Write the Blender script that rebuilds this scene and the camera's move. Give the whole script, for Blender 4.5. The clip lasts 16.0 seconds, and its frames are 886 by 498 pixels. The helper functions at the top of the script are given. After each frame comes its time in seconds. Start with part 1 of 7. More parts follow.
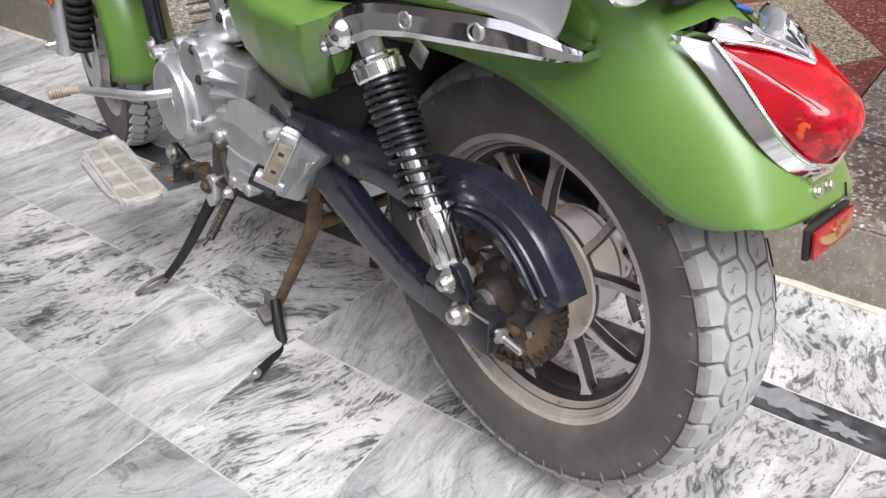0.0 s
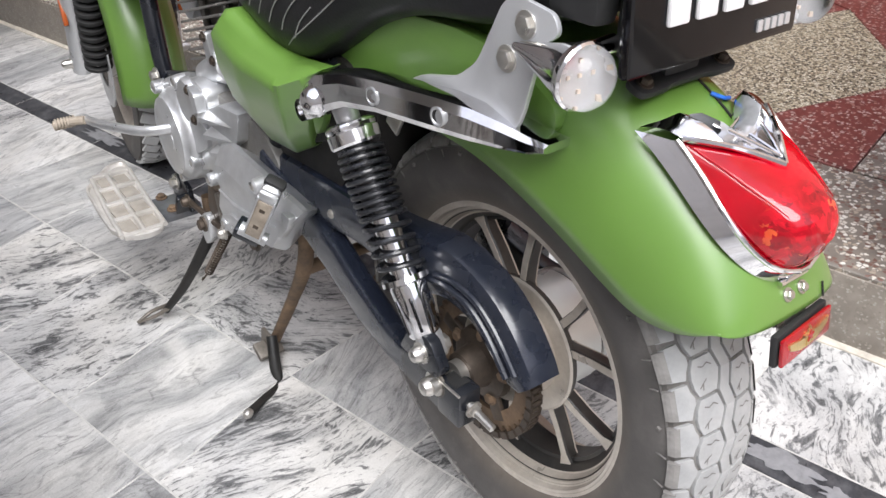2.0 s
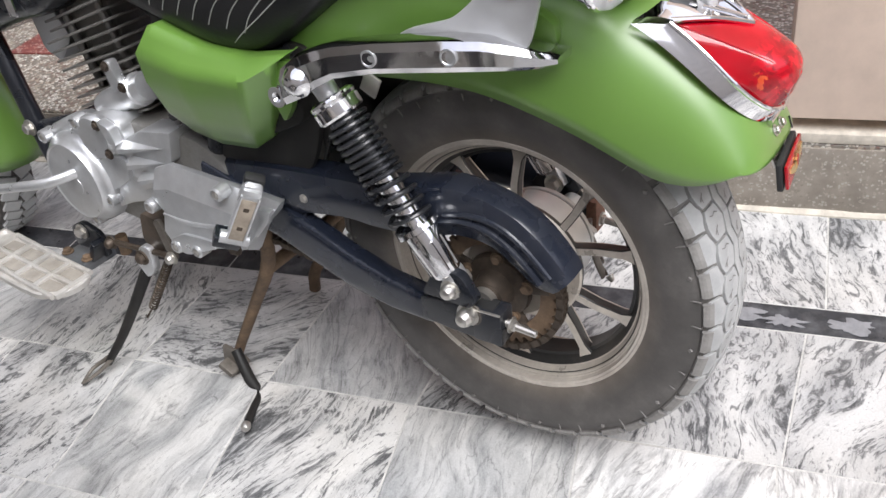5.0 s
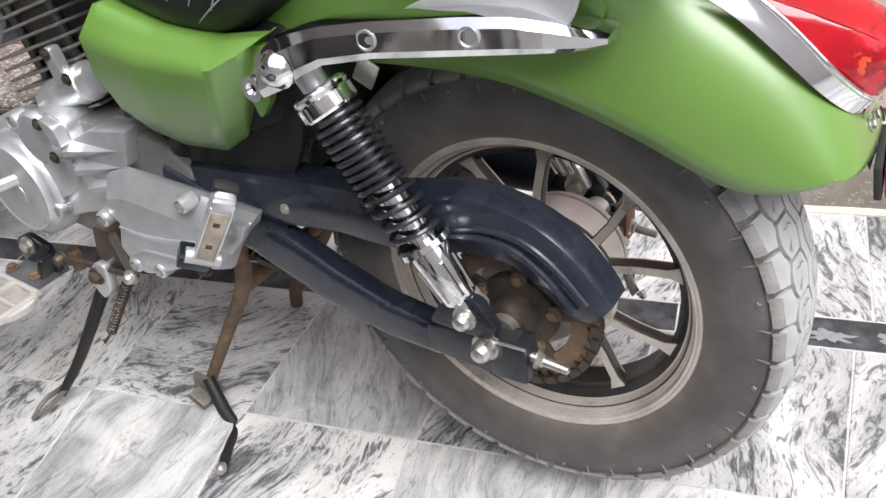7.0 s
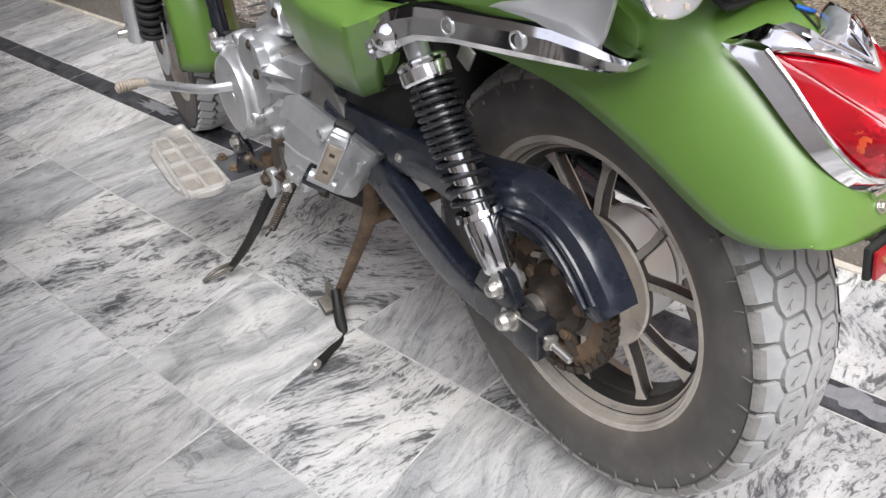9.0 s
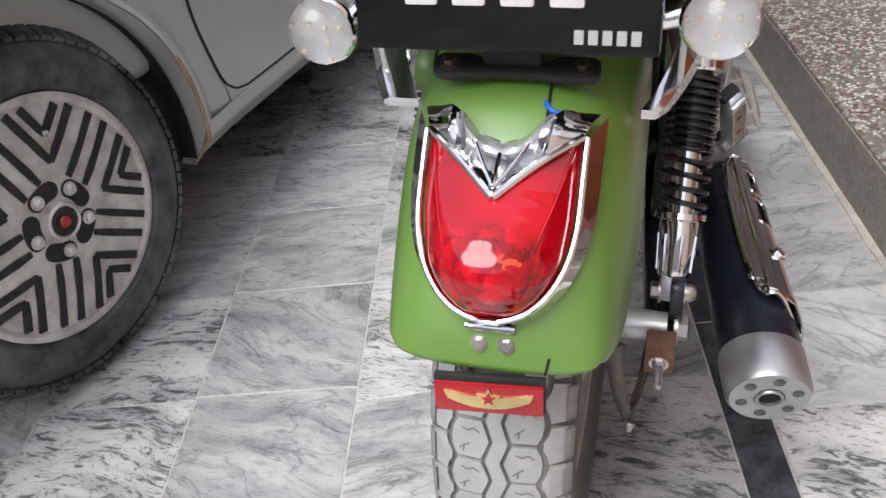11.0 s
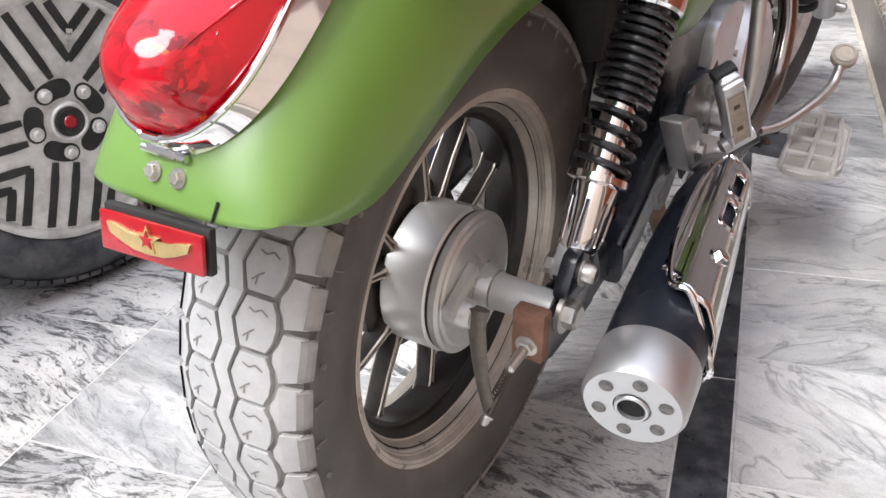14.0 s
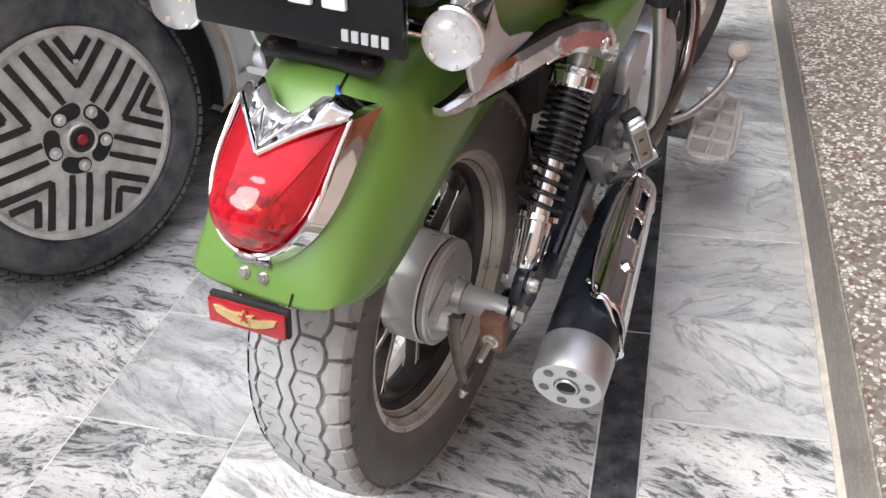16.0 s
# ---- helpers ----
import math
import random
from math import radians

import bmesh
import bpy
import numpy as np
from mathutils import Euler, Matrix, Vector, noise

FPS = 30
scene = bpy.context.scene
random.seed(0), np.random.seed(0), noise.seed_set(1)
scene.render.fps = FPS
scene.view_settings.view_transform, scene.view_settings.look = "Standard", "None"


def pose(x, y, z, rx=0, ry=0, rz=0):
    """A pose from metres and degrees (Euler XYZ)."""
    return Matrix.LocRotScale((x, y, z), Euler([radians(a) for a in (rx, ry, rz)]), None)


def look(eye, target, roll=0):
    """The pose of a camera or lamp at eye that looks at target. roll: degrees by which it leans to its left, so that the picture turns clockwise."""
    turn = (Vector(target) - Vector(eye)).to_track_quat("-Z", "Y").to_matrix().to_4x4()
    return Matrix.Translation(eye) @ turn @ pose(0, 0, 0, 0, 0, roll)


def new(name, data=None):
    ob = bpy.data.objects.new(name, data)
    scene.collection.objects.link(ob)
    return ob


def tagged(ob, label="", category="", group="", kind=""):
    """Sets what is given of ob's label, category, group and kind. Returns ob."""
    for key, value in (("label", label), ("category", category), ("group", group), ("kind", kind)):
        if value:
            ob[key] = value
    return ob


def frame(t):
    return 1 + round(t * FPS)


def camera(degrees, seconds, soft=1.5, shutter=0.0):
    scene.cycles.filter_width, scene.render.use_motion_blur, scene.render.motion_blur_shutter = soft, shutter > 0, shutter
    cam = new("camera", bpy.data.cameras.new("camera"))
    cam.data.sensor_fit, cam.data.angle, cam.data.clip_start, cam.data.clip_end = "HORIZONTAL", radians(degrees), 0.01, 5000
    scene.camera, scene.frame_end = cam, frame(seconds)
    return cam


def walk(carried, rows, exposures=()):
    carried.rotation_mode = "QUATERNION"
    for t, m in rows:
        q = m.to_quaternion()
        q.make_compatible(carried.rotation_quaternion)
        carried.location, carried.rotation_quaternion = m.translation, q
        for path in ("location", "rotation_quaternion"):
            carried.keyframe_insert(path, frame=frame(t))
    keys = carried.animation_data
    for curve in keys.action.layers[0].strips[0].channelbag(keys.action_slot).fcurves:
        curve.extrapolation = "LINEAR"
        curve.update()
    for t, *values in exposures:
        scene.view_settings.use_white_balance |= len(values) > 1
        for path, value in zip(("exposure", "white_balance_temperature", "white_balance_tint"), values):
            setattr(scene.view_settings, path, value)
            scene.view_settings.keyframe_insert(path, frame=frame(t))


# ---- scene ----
cam = camera(55.0, 16.0)
PATH = [
    (0, (-0.848, -0.466, 1.009), (0.446, 0.574, -0.107), -3.2),
    (0.5, (-0.895, -0.501, 1.067), (0.432, 0.542, -0.005), -3.8),
    (1, (-0.889, -0.511, 1.087), (0.435, 0.558, 0.036), -2.8),
    (1.5, (-0.81, -0.498, 1.092), (0.482, 0.589, 0.02), -3.0),
    (2, (-0.732, -0.486, 1.08), (0.48, 0.62, -0.064), -4.1),
    (2.5, (-0.822, -0.447, 1.078), (0.395, 0.614, -0.102), -4.4),
    (3, (-0.947, -0.368, 1.086), (0.394, 0.463, -0.144), -7.1),
    (3.5, (-0.977, -0.338, 1.091), (0.435, 0.378, -0.132), -7.5),
    (4, (-0.966, -0.314, 1.102), (0.487, 0.364, -0.092), -10.0),
    (4.5, (-0.983, -0.316, 1.1), (0.465, 0.365, -0.099), -10.9),
    (5, (-0.955, -0.306, 1.093), (0.491, 0.388, -0.102), -10.5),
    (5.2, (-0.924, -0.286, 1.07), (0.525, 0.406, -0.123), -10.0),
    (7.3, (-0.812, -0.2, 1.014), (0.635, 0.421, -0.219), -9.8),
    (7.5, (-0.849, -0.218, 1.025), (0.603, 0.388, -0.21), -9.2),
    (8, (-0.919, -0.324, 1.049), (0.531, 0.395, -0.125), -7.2),
    (8.2, (-0.916, -0.361, 1.045), (0.499, 0.45, -0.113), -7.1),
    (10.3, (-0.285, -0.774, 1.041), (0.047, 0.748, -0.213), -10.8),
    (10.5, (-0.192, -0.829, 1.051), (-0.026, 0.704, -0.222), -12.3),
    (11, (-0.021, -0.816, 1.039), (-0.248, 0.8, -0.116), -10.8),
    (11.5, (0.144, -0.72, 1.001), (-0.219, 0.86, -0.171), -4.3),
    (12, (0.244, -0.689, 0.925), (-0.333, 0.92, -0.113), -6.5),
    (12.5, (0.246, -0.662, 0.863), (-0.336, 1.003, -0.079), -6.4),
    (13, (0.227, -0.658, 0.815), (-0.4, 1.034, -0.049), -5.1),
    (13.5, (0.259, -0.686, 0.78), (-0.357, 0.991, -0.119), -4.0),
    (14, (0.283, -0.727, 0.786), (-0.364, 0.911, -0.163), -5.2),
    (14.5, (0.3, -0.75, 0.782), (-0.336, 0.857, -0.225), -6.5),
    (15, (0.277, -0.815, 0.833), (-0.307, 0.798, -0.195), -6.7),
    (15.5, (0.276, -0.893, 0.929), (-0.235, 0.682, -0.193), -6.0),
    (16, (0.319, -0.9, 1.058), (-0.189, 0.662, -0.083), -6.3),
]
walk(cam, [(t, look(eye, target, roll)) for t, eye, target, roll in PATH],
     exposures=[(0, 0.89), (1.5, 0.95), (2.5, 0.91), (4, 0.80), (7.5, 1.07), (8.2, 1.0), (10.3, 0.46), (11, 0.62), (11.5, 0.80), (12, 1.0), (13, 1.22), (14, 1.31), (15, 1.19), (16, 0.97)])

# ---- world and light: bright overcast sky over an open porch ----
world = bpy.data.worlds.new("world")
scene.world = world
world.use_nodes = True
_n, _l = world.node_tree.nodes, world.node_tree.links
sky = _n.new("ShaderNodeTexSky")
sky.sky_type, sky.sun_disc = "NISHITA", False
sky.sun_elevation, sky.sun_rotation = radians(58), radians(220)
sky.dust_density = 4.0
_bg = _n["Background"]
_bg.inputs["Strength"].default_value = 0.115
_mix = _n.new("ShaderNodeMixRGB")
_mix.blend_type = "MIX"
_mix.inputs["Fac"].default_value = 0.75
_mix.inputs["Color2"].default_value = (6.0, 6.05, 7.1, 1)
_l.new(sky.outputs["Color"], _mix.inputs["Color1"])
_l.new(_mix.outputs["Color"], _bg.inputs["Color"])
_sun = bpy.data.lights.new("sun", "SUN")
_sun.energy, _sun.angle, _sun.color = 2.1, radians(44), (0.985, 0.99, 1.0)
sun = new("sun", _sun)
sun.matrix_world = look((-1.55, -1.85, 3.9), (0, 0, 0))

# ---- materials ----
def nodes_of(name):
    m = bpy.data.materials.new(name)
    m.use_nodes = True
    nt = m.node_tree
    return m, nt, nt.nodes["Principled BSDF"]


def tex(nt, kind="Noise", scale=10.0, detail=4.0, vec=None, **kw):
    n = nt.nodes.new("ShaderNodeTex" + kind)
    n.inputs["Scale"].default_value = scale
    if "Detail" in n.inputs:
        n.inputs["Detail"].default_value = detail
    for k, v in kw.items():
        n.inputs[k].default_value = v
    if vec is not None:
        nt.links.new(vec, n.inputs["Vector"])
    return n


def ramp(nt, src, stops):
    r = nt.nodes.new("ShaderNodeValToRGB")
    el = r.color_ramp.elements
    while len(el) < len(stops):
        el.new(0.5)
    for e, (p, c) in zip(el, stops):
        e.position = p
        e.color = (*c, 1) if len(c) == 3 else c
    nt.links.new(src, r.inputs["Fac"])
    return r.outputs["Color"]


def mixc(nt, fac, a, b, mode="MIX"):
    m = nt.nodes.new("ShaderNodeMixRGB")
    m.blend_type = mode
    for key, v in (("Fac", fac), ("Color1", a), ("Color2", b)):
        if isinstance(v, (int, float)):
            m.inputs[key].default_value = v
        elif isinstance(v, tuple):
            m.inputs[key].default_value = (*v, 1)
        else:
            nt.links.new(v, m.inputs[key])
    return m.outputs["Color"]


def coords(nt, out="Object"):
    return nt.nodes.new("ShaderNodeTexCoord").outputs[out]


def bump(nt, b, src, strength=0.2, dist=0.002):
    n = nt.nodes.new("ShaderNodeBump")
    n.inputs["Strength"].default_value, n.inputs["Distance"].default_value = strength, dist
    nt.links.new(src, n.inputs["Height"])
    nt.links.new(n.outputs["Normal"], b.inputs["Normal"])


def mat(name, col, rough=0.5, metal=0.0, var=0.12, scale=18.0, fine=180.0, relief=0.08, coat=0.0, dirt=None, dirt_amt=0.35, dirt_scale=9.0, rvar=0.12):
    """A surface with two scales of tone, fine relief and, where given, patchy dirt."""
    m, nt, b = nodes_of(name)
    c = coords(nt)
    n1, n2 = tex(nt, "Noise", scale, 5, c), tex(nt, "Noise", fine, 3, c)
    lo, hi = tuple(v * (1 - var) for v in col), tuple(min(1, v * (1 + var)) for v in col)
    k = ramp(nt, n1.outputs["Fac"], [(0.3, lo), (0.7, hi)])
    k = mixc(nt, 0.25 * min(1, var * 4), k, ramp(nt, n2.outputs["Fac"], [(0.35, lo), (0.65, hi)]))
    if dirt:
        n3 = tex(nt, "Noise", dirt_scale, 8, c, Roughness=0.65)
        f = ramp(nt, n3.outputs["Fac"], [(0.5 - dirt_amt * 0.3, (0, 0, 0)), (0.72, (dirt_amt * 2,) * 3)])
        k = mixc(nt, f, k, dirt)
    nt.links.new(k, b.inputs["Base Color"])
    r = ramp(nt, n1.outputs["Fac"], [(0.25, (max(0.03, rough - rvar),) * 3), (0.75, (min(1, rough + rvar),) * 3)])
    nt.links.new(r, b.inputs["Roughness"])
    b.inputs["Metallic"].default_value = metal
    b.inputs["Coat Weight"].default_value = coat
    b.inputs["Coat Roughness"].default_value = 0.12
    if relief:
        bump(nt, b, n2.outputs["Fac"], relief, 0.001)
    return m


def marble(name, kind):
    """Grey and white marble; every tile has its own run of veins. d: dense dark flecks, t: the same across, s: soft grey streaks, w: white with grey wisps, p: plain pale grey."""
    m, nt, b = nodes_of(name)
    L = nt.links

    def calc(op, a, k=None, c=None):
        n = nt.nodes.new("ShaderNodeMath")
        n.operation = op
        for i, v in enumerate((a, k, c)):
            if v is None:
                continue
            if isinstance(v, (int, float)):
                n.inputs[i].default_value = v
            else:
                L.new(v, n.inputs[i])
        return n.outputs[0]
    rnd = nt.nodes.new("ShaderNodeObjectInfo").outputs["Random"]
    pos = nt.nodes.new("ShaderNodeNewGeometry").outputs["Position"]
    big = calc("MULTIPLY", rnd, 57.0)
    comb = nt.nodes.new("ShaderNodeCombineXYZ")
    for i in (0, 1, 2):
        L.new(big, comb.inputs[i])
    add = nt.nodes.new("ShaderNodeVectorMath")
    L.new(pos, add.inputs[0])
    L.new(comb.outputs[0], add.inputs[1])
    ang = nt.nodes.new("ShaderNodeMapRange")
    lo, hi = (1.1, 1.6) if kind == "t" else (-0.25, 0.55)
    ang.inputs["To Min"].default_value, ang.inputs["To Max"].default_value = lo, hi
    L.new(calc("FRACT", calc("MULTIPLY", rnd, 7.3)), ang.inputs["Value"])
    turn = nt.nodes.new("ShaderNodeVectorRotate")
    turn.rotation_type = "Z_AXIS"
    L.new(ang.outputs[0], turn.inputs["Angle"])
    L.new(add.outputs[0], turn.inputs["Vector"])
    # slow drift, so that the flow bends within a tile
    drift = tex(nt, "Noise", 3.2, 2, turn.outputs[0])
    flow = mixc(nt, 0.16, turn.outputs[0], drift.outputs["Color"], "ADD")
    mp = nt.nodes.new("ShaderNodeMapping")
    mp.inputs["Scale"].default_value = (1.0, {"d": 3.0, "t": 3.0, "p": 2.3}.get(kind, 4.2), 1.0)
    L.new(flow, mp.inputs["Vector"])
    v = mp.outputs[0]
    broad = tex(nt, "Noise", 4.2, 4, v, Roughness=0.55)
    lean = calc("SUBTRACT", broad.outputs["Fac"], 0.5)
    if kind in "dt":
        base = ramp(nt, broad.outputs["Fac"], [(0.34, (0.36, 0.365, 0.37)), (0.46, (0.55, 0.55, 0.545)), (0.6, (0.73, 0.725, 0.71))])
        fleck = tex(nt, "Noise", 22, 5, v, Roughness=0.62)
        fleck.inputs["Distortion"].default_value = 1.1
        q = calc("MULTIPLY_ADD", lean, 0.38, fleck.outputs["Fac"])
        k = mixc(nt, 0.94, base, ramp(nt, q, [(0.30, (0.11, 0.115, 0.125)), (0.385, (0.24, 0.245, 0.255)), (0.425, (0.50, 0.505, 0.51)), (0.455, (0.93, 0.93, 0.93)), (0.50, (1, 1, 1))]), "MULTIPLY")
        fine = tex(nt, "Noise", 52, 4, v, Roughness=0.6)
        fine.inputs["Distortion"].default_value = 0.9
        q2 = calc("MULTIPLY_ADD", lean, 0.22, fine.outputs["Fac"])
        k = mixc(nt, 0.75, k, ramp(nt, q2, [(0.34, (0.22, 0.225, 0.235)), (0.40, (0.55, 0.55, 0.56)), (0.44, (1, 1, 1))]), "MULTIPLY")
        pale = tex(nt, "Noise", 9, 3, v)
        k = mixc(nt, ramp(nt, pale.outputs["Fac"], [(0.60, (0, 0, 0)), (0.70, (0.55,) * 3)]), k, (0.74, 0.735, 0.72))
    else:
        stops = [(0.32, (0.36, 0.37, 0.375)), (0.45, (0.50, 0.505, 0.505)), (0.62, (0.66, 0.66, 0.65))] if kind == "s" else [(0.28, (0.50, 0.505, 0.51)), (0.42, (0.72, 0.72, 0.715)), (0.6, (0.84, 0.835, 0.82))]
        if kind == "p":
            stops = [(0.30, (0.50, 0.505, 0.51)), (0.46, (0.61, 0.615, 0.615)), (0.62, (0.71, 0.71, 0.70))]
        soft = 0.45 if kind == "p" else 1.0
        base = ramp(nt, broad.outputs["Fac"], stops)
        streak = tex(nt, "Noise", 13, 7, v, Roughness=0.6)
        streak.inputs["Distortion"].default_value = 0.7
        q = calc("MULTIPLY_ADD", lean, 0.25, streak.outputs["Fac"])
        k = mixc(nt, (0.55 if kind == "s" else 0.75) * soft, base, ramp(nt, q, [(0.33, (0.36, 0.37, 0.38)), (0.42, (0.68, 0.68, 0.685)), (0.52, (1, 1, 1))]), "MULTIPLY")
        hair = tex(nt, "Noise", 44, 5, v, Roughness=0.6)
        hair.inputs["Distortion"].default_value = 0.6
        k = mixc(nt, 0.45 * soft, k, ramp(nt, hair.outputs["Fac"], [(0.36, (0.42,) * 3), (0.45, (1, 1, 1))]), "MULTIPLY")
        vein = tex(nt, "Noise", 3.6, 4, v, Roughness=0.55)
        vein.inputs["Distortion"].default_value = 0.9
        k = mixc(nt, 0.7, k, ramp(nt, vein.outputs["Fac"], [(0.478, (1, 1, 1)), (0.494, (0.62, 0.62, 0.63)), (0.5, (0.34, 0.34, 0.345)), (0.506, (0.7, 0.7, 0.7)), (0.522, (1, 1, 1))]), "MULTIPLY")
        pale = tex(nt, "Noise", 7, 2, flow)
        k = mixc(nt, ramp(nt, pale.outputs["Fac"], [(0.64, (0, 0, 0)), (0.72, (0.5,) * 3)]), k, (0.78, 0.775, 0.76))
    tone = ramp(nt, calc("FRACT", calc("MULTIPLY", rnd, 23.1)), [(0.0, (0.80, 0.80, 0.805)), (1.0, (1.04, 1.03, 1.015))])
    k = mixc(nt, 1.0, k, tone, "MULTIPLY")
    speck = tex(nt, "Noise", 300, 2, pos)
    k = mixc(nt, 0.09, k, ramp(nt, speck.outputs["Fac"], [(0.4, (0.25,) * 3), (0.6, (0.8,) * 3)]))
    grime = tex(nt, "Noise", 2.3, 6, pos, Roughness=0.6)
    k = mixc(nt, 1.0, k, ramp(nt, grime.outputs["Fac"], [(0.38, (0.90, 0.885, 0.86)), (0.56, (1, 1, 1))]), "MULTIPLY")
    L.new(k, b.inputs["Base Color"])
    dust = tex(nt, "Noise", 6, 6, pos)
    L.new(ramp(nt, dust.outputs["Fac"], [(0.3, (0.16,) * 3), (0.7, (0.42,) * 3)]), b.inputs["Roughness"])
    return m


def terrazzo(name, chips, ground, chip_scale=75.0, cover=0.45):
    """Cement with stone chips of several colours."""
    m, nt, b = nodes_of(name)
    c = nt.nodes.new("ShaderNodeNewGeometry").outputs["Position"]
    vo = tex(nt, "Voronoi", chip_scale, 0, c)
    vo.inputs["Randomness"].default_value = 1.0
    ed = nt.nodes.new("ShaderNodeTexVoronoi")
    ed.feature = "DISTANCE_TO_EDGE"
    ed.inputs["Scale"].default_value = chip_scale
    nt.links.new(c, ed.inputs["Vector"])
    sep = nt.nodes.new("ShaderNodeSeparateColor")
    nt.links.new(vo.outputs["Color"], sep.inputs[0])
    cols = ramp(nt, sep.outputs[0], [(i / len(chips), k) for i, k in enumerate(chips)])
    cols.node.color_ramp.interpolation = "CONSTANT"
    mask = ramp(nt, ed.outputs["Distance"], [(0.06, (0, 0, 0)), (0.12, (1, 1, 1))])
    keep = ramp(nt, sep.outputs[1], [(1 - cover - 0.02, (0, 0, 0)), (1 - cover, (1, 1, 1))])
    f = mixc(nt, 1.0, mask, keep, "MULTIPLY")
    n = tex(nt, "Noise", 30, 6, c)
    g = ramp(nt, n.outputs["Fac"], [(0.3, tuple(v * 0.8 for v in ground)), (0.7, tuple(v * 1.15 for v in ground))])
    big = tex(nt, "Noise", 4, 5, c)
    k = mixc(nt, f, g, cols)
    k = mixc(nt, 0.35, k, ramp(nt, big.outputs["Fac"], [(0.3, (0.55,) * 3), (0.7, (1,) * 3)]), "MULTIPLY")
    nt.links.new(k, b.inputs["Base Color"])
    b.inputs["Roughness"].default_value = 0.4
    bump(nt, b, n.outputs["Fac"], 0.1, 0.001)
    return m


def glassy(name, col, rough=0.05, ior=1.45):
    m, nt, b = nodes_of(name)
    b.inputs["Base Color"].default_value = (*col, 1)
    b.inputs["Roughness"].default_value = rough
    b.inputs["Transmission Weight"].default_value = 1.0
    b.inputs["IOR"].default_value = ior
    return m


STONES = {k: marble("marble_" + n, k) for k, n in (("d", "dashed"), ("t", "dashed_across"), ("s", "streaked"), ("w", "white"), ("p", "plain"))}
M_GROUT = mat("grout", (0.52, 0.51, 0.485), 0.85, var=0.3, scale=30)
M_STRIP = mat("black_marble", (0.035, 0.037, 0.042), 0.35, var=0.35, scale=35, dirt=(0.32, 0.32, 0.33), dirt_amt=0.16, dirt_scale=22)
M_SMEAR = mat("dried_cement", (0.24, 0.24, 0.25), 0.8, var=0.2, scale=60)
M_RISER = terrazzo("riser_terrazzo", [(0.36, 0.32, 0.27), (0.25, 0.22, 0.18), (0.42, 0.39, 0.34)], (0.29, 0.255, 0.215), 190, 0.3)
M_CREAM = mat("cream_cement", (0.6, 0.55, 0.47), 0.8, var=0.2, scale=40, relief=0.3)
M_TZ_GREY = terrazzo("terrazzo_grey", [(0.60, 0.56, 0.49), (0.18, 0.1, 0.08), (0.70, 0.68, 0.62), (0.40, 0.34, 0.27)], (0.22, 0.195, 0.165), 120, 0.62)
M_TZ_TAN = terrazzo("terrazzo_tan", [(0.74, 0.70, 0.56), (0.07, 0.06, 0.05), (0.6, 0.53, 0.38)], (0.3, 0.26, 0.18), 175, 0.75)
M_TZ_RED = terrazzo("terrazzo_red", [(0.52, 0.40, 0.35), (0.2, 0.06, 0.05), (0.38, 0.19, 0.16)], (0.21, 0.06, 0.052), 135, 0.5)
M_JOINT = mat("dark_joint", (0.06, 0.055, 0.05), 0.7)
M_WALL = mat("pink_plaster", (0.76, 0.61, 0.505), 0.85, var=0.07, scale=6, fine=60, relief=0.6, dirt=(0.5, 0.41, 0.34), dirt_amt=0.2)
M_WALLB = mat("plain_plaster", (0.52, 0.505, 0.48), 0.9, var=0.08, scale=5, relief=0.3)
M_DOOR = mat("brown_door_paint", (0.26, 0.075, 0.03), 0.4, var=0.12)
M_GREEN = mat("green_paint", (0.130, 0.258, 0.045), 0.34, var=0.05, scale=7, fine=500, relief=0.015, coat=0.9, rvar=0.06)
M_GREEN.node_tree.nodes["Principled BSDF"].inputs["Coat Roughness"].default_value = 0.33
M_CHROME = mat("chrome", (0.85, 0.85, 0.86), 0.07, 1.0, var=0.05, rvar=0.05, relief=0.02, dirt=(0.5, 0.47, 0.43), dirt_amt=0.06)
M_ALLOY = mat("cast_aluminium", (0.68, 0.69, 0.70), 0.36, 0.75, var=0.10, scale=30, fine=300, relief=0.18, dirt=(0.30, 0.28, 0.25), dirt_amt=0.14)
M_RAIL = mat("worn_chrome_rail", (0.78, 0.78, 0.79), 0.08, 1.0, var=0.10, rvar=0.06, scale=16, relief=0.03, dirt=(0.40, 0.36, 0.32), dirt_amt=0.10, dirt_scale=20)
M_ARCHRUST = mat("rust_stain", (0.33, 0.24, 0.15), 0.7, 0.1, var=0.4, scale=30)
M_DRUM = mat("machined_aluminium", (0.74, 0.755, 0.74), 0.33, 0.42, var=0.06, scale=12, relief=0.03, dirt=(0.5, 0.47, 0.43), dirt_amt=0.08)
M_SILVER = mat("silver_paint", (0.66, 0.67, 0.68), 0.36, 0.55, var=0.06, relief=0.05)
M_RIM = mat("dusty_alloy_rim", (0.60, 0.55, 0.485), 0.34, 0.35, var=0.2, scale=22, relief=0.15, dirt=(0.26, 0.205, 0.16), dirt_amt=0.22)
M_RIMDARK = mat("dark_rim_paint", (0.035, 0.034, 0.033), 0.42, 0.2, var=0.2, dirt=(0.14, 0.12, 0.10), dirt_amt=0.22)
M_TYRE = mat("tyre_rubber", (0.068, 0.065, 0.063), 0.6, var=0.22, scale=14, relief=0.25, dirt=(0.19, 0.165, 0.14), dirt_amt=0.33, dirt_scale=6)
M_TYREDUST = mat("dusty_moulding", (0.2, 0.19, 0.18), 0.8, var=0.25)
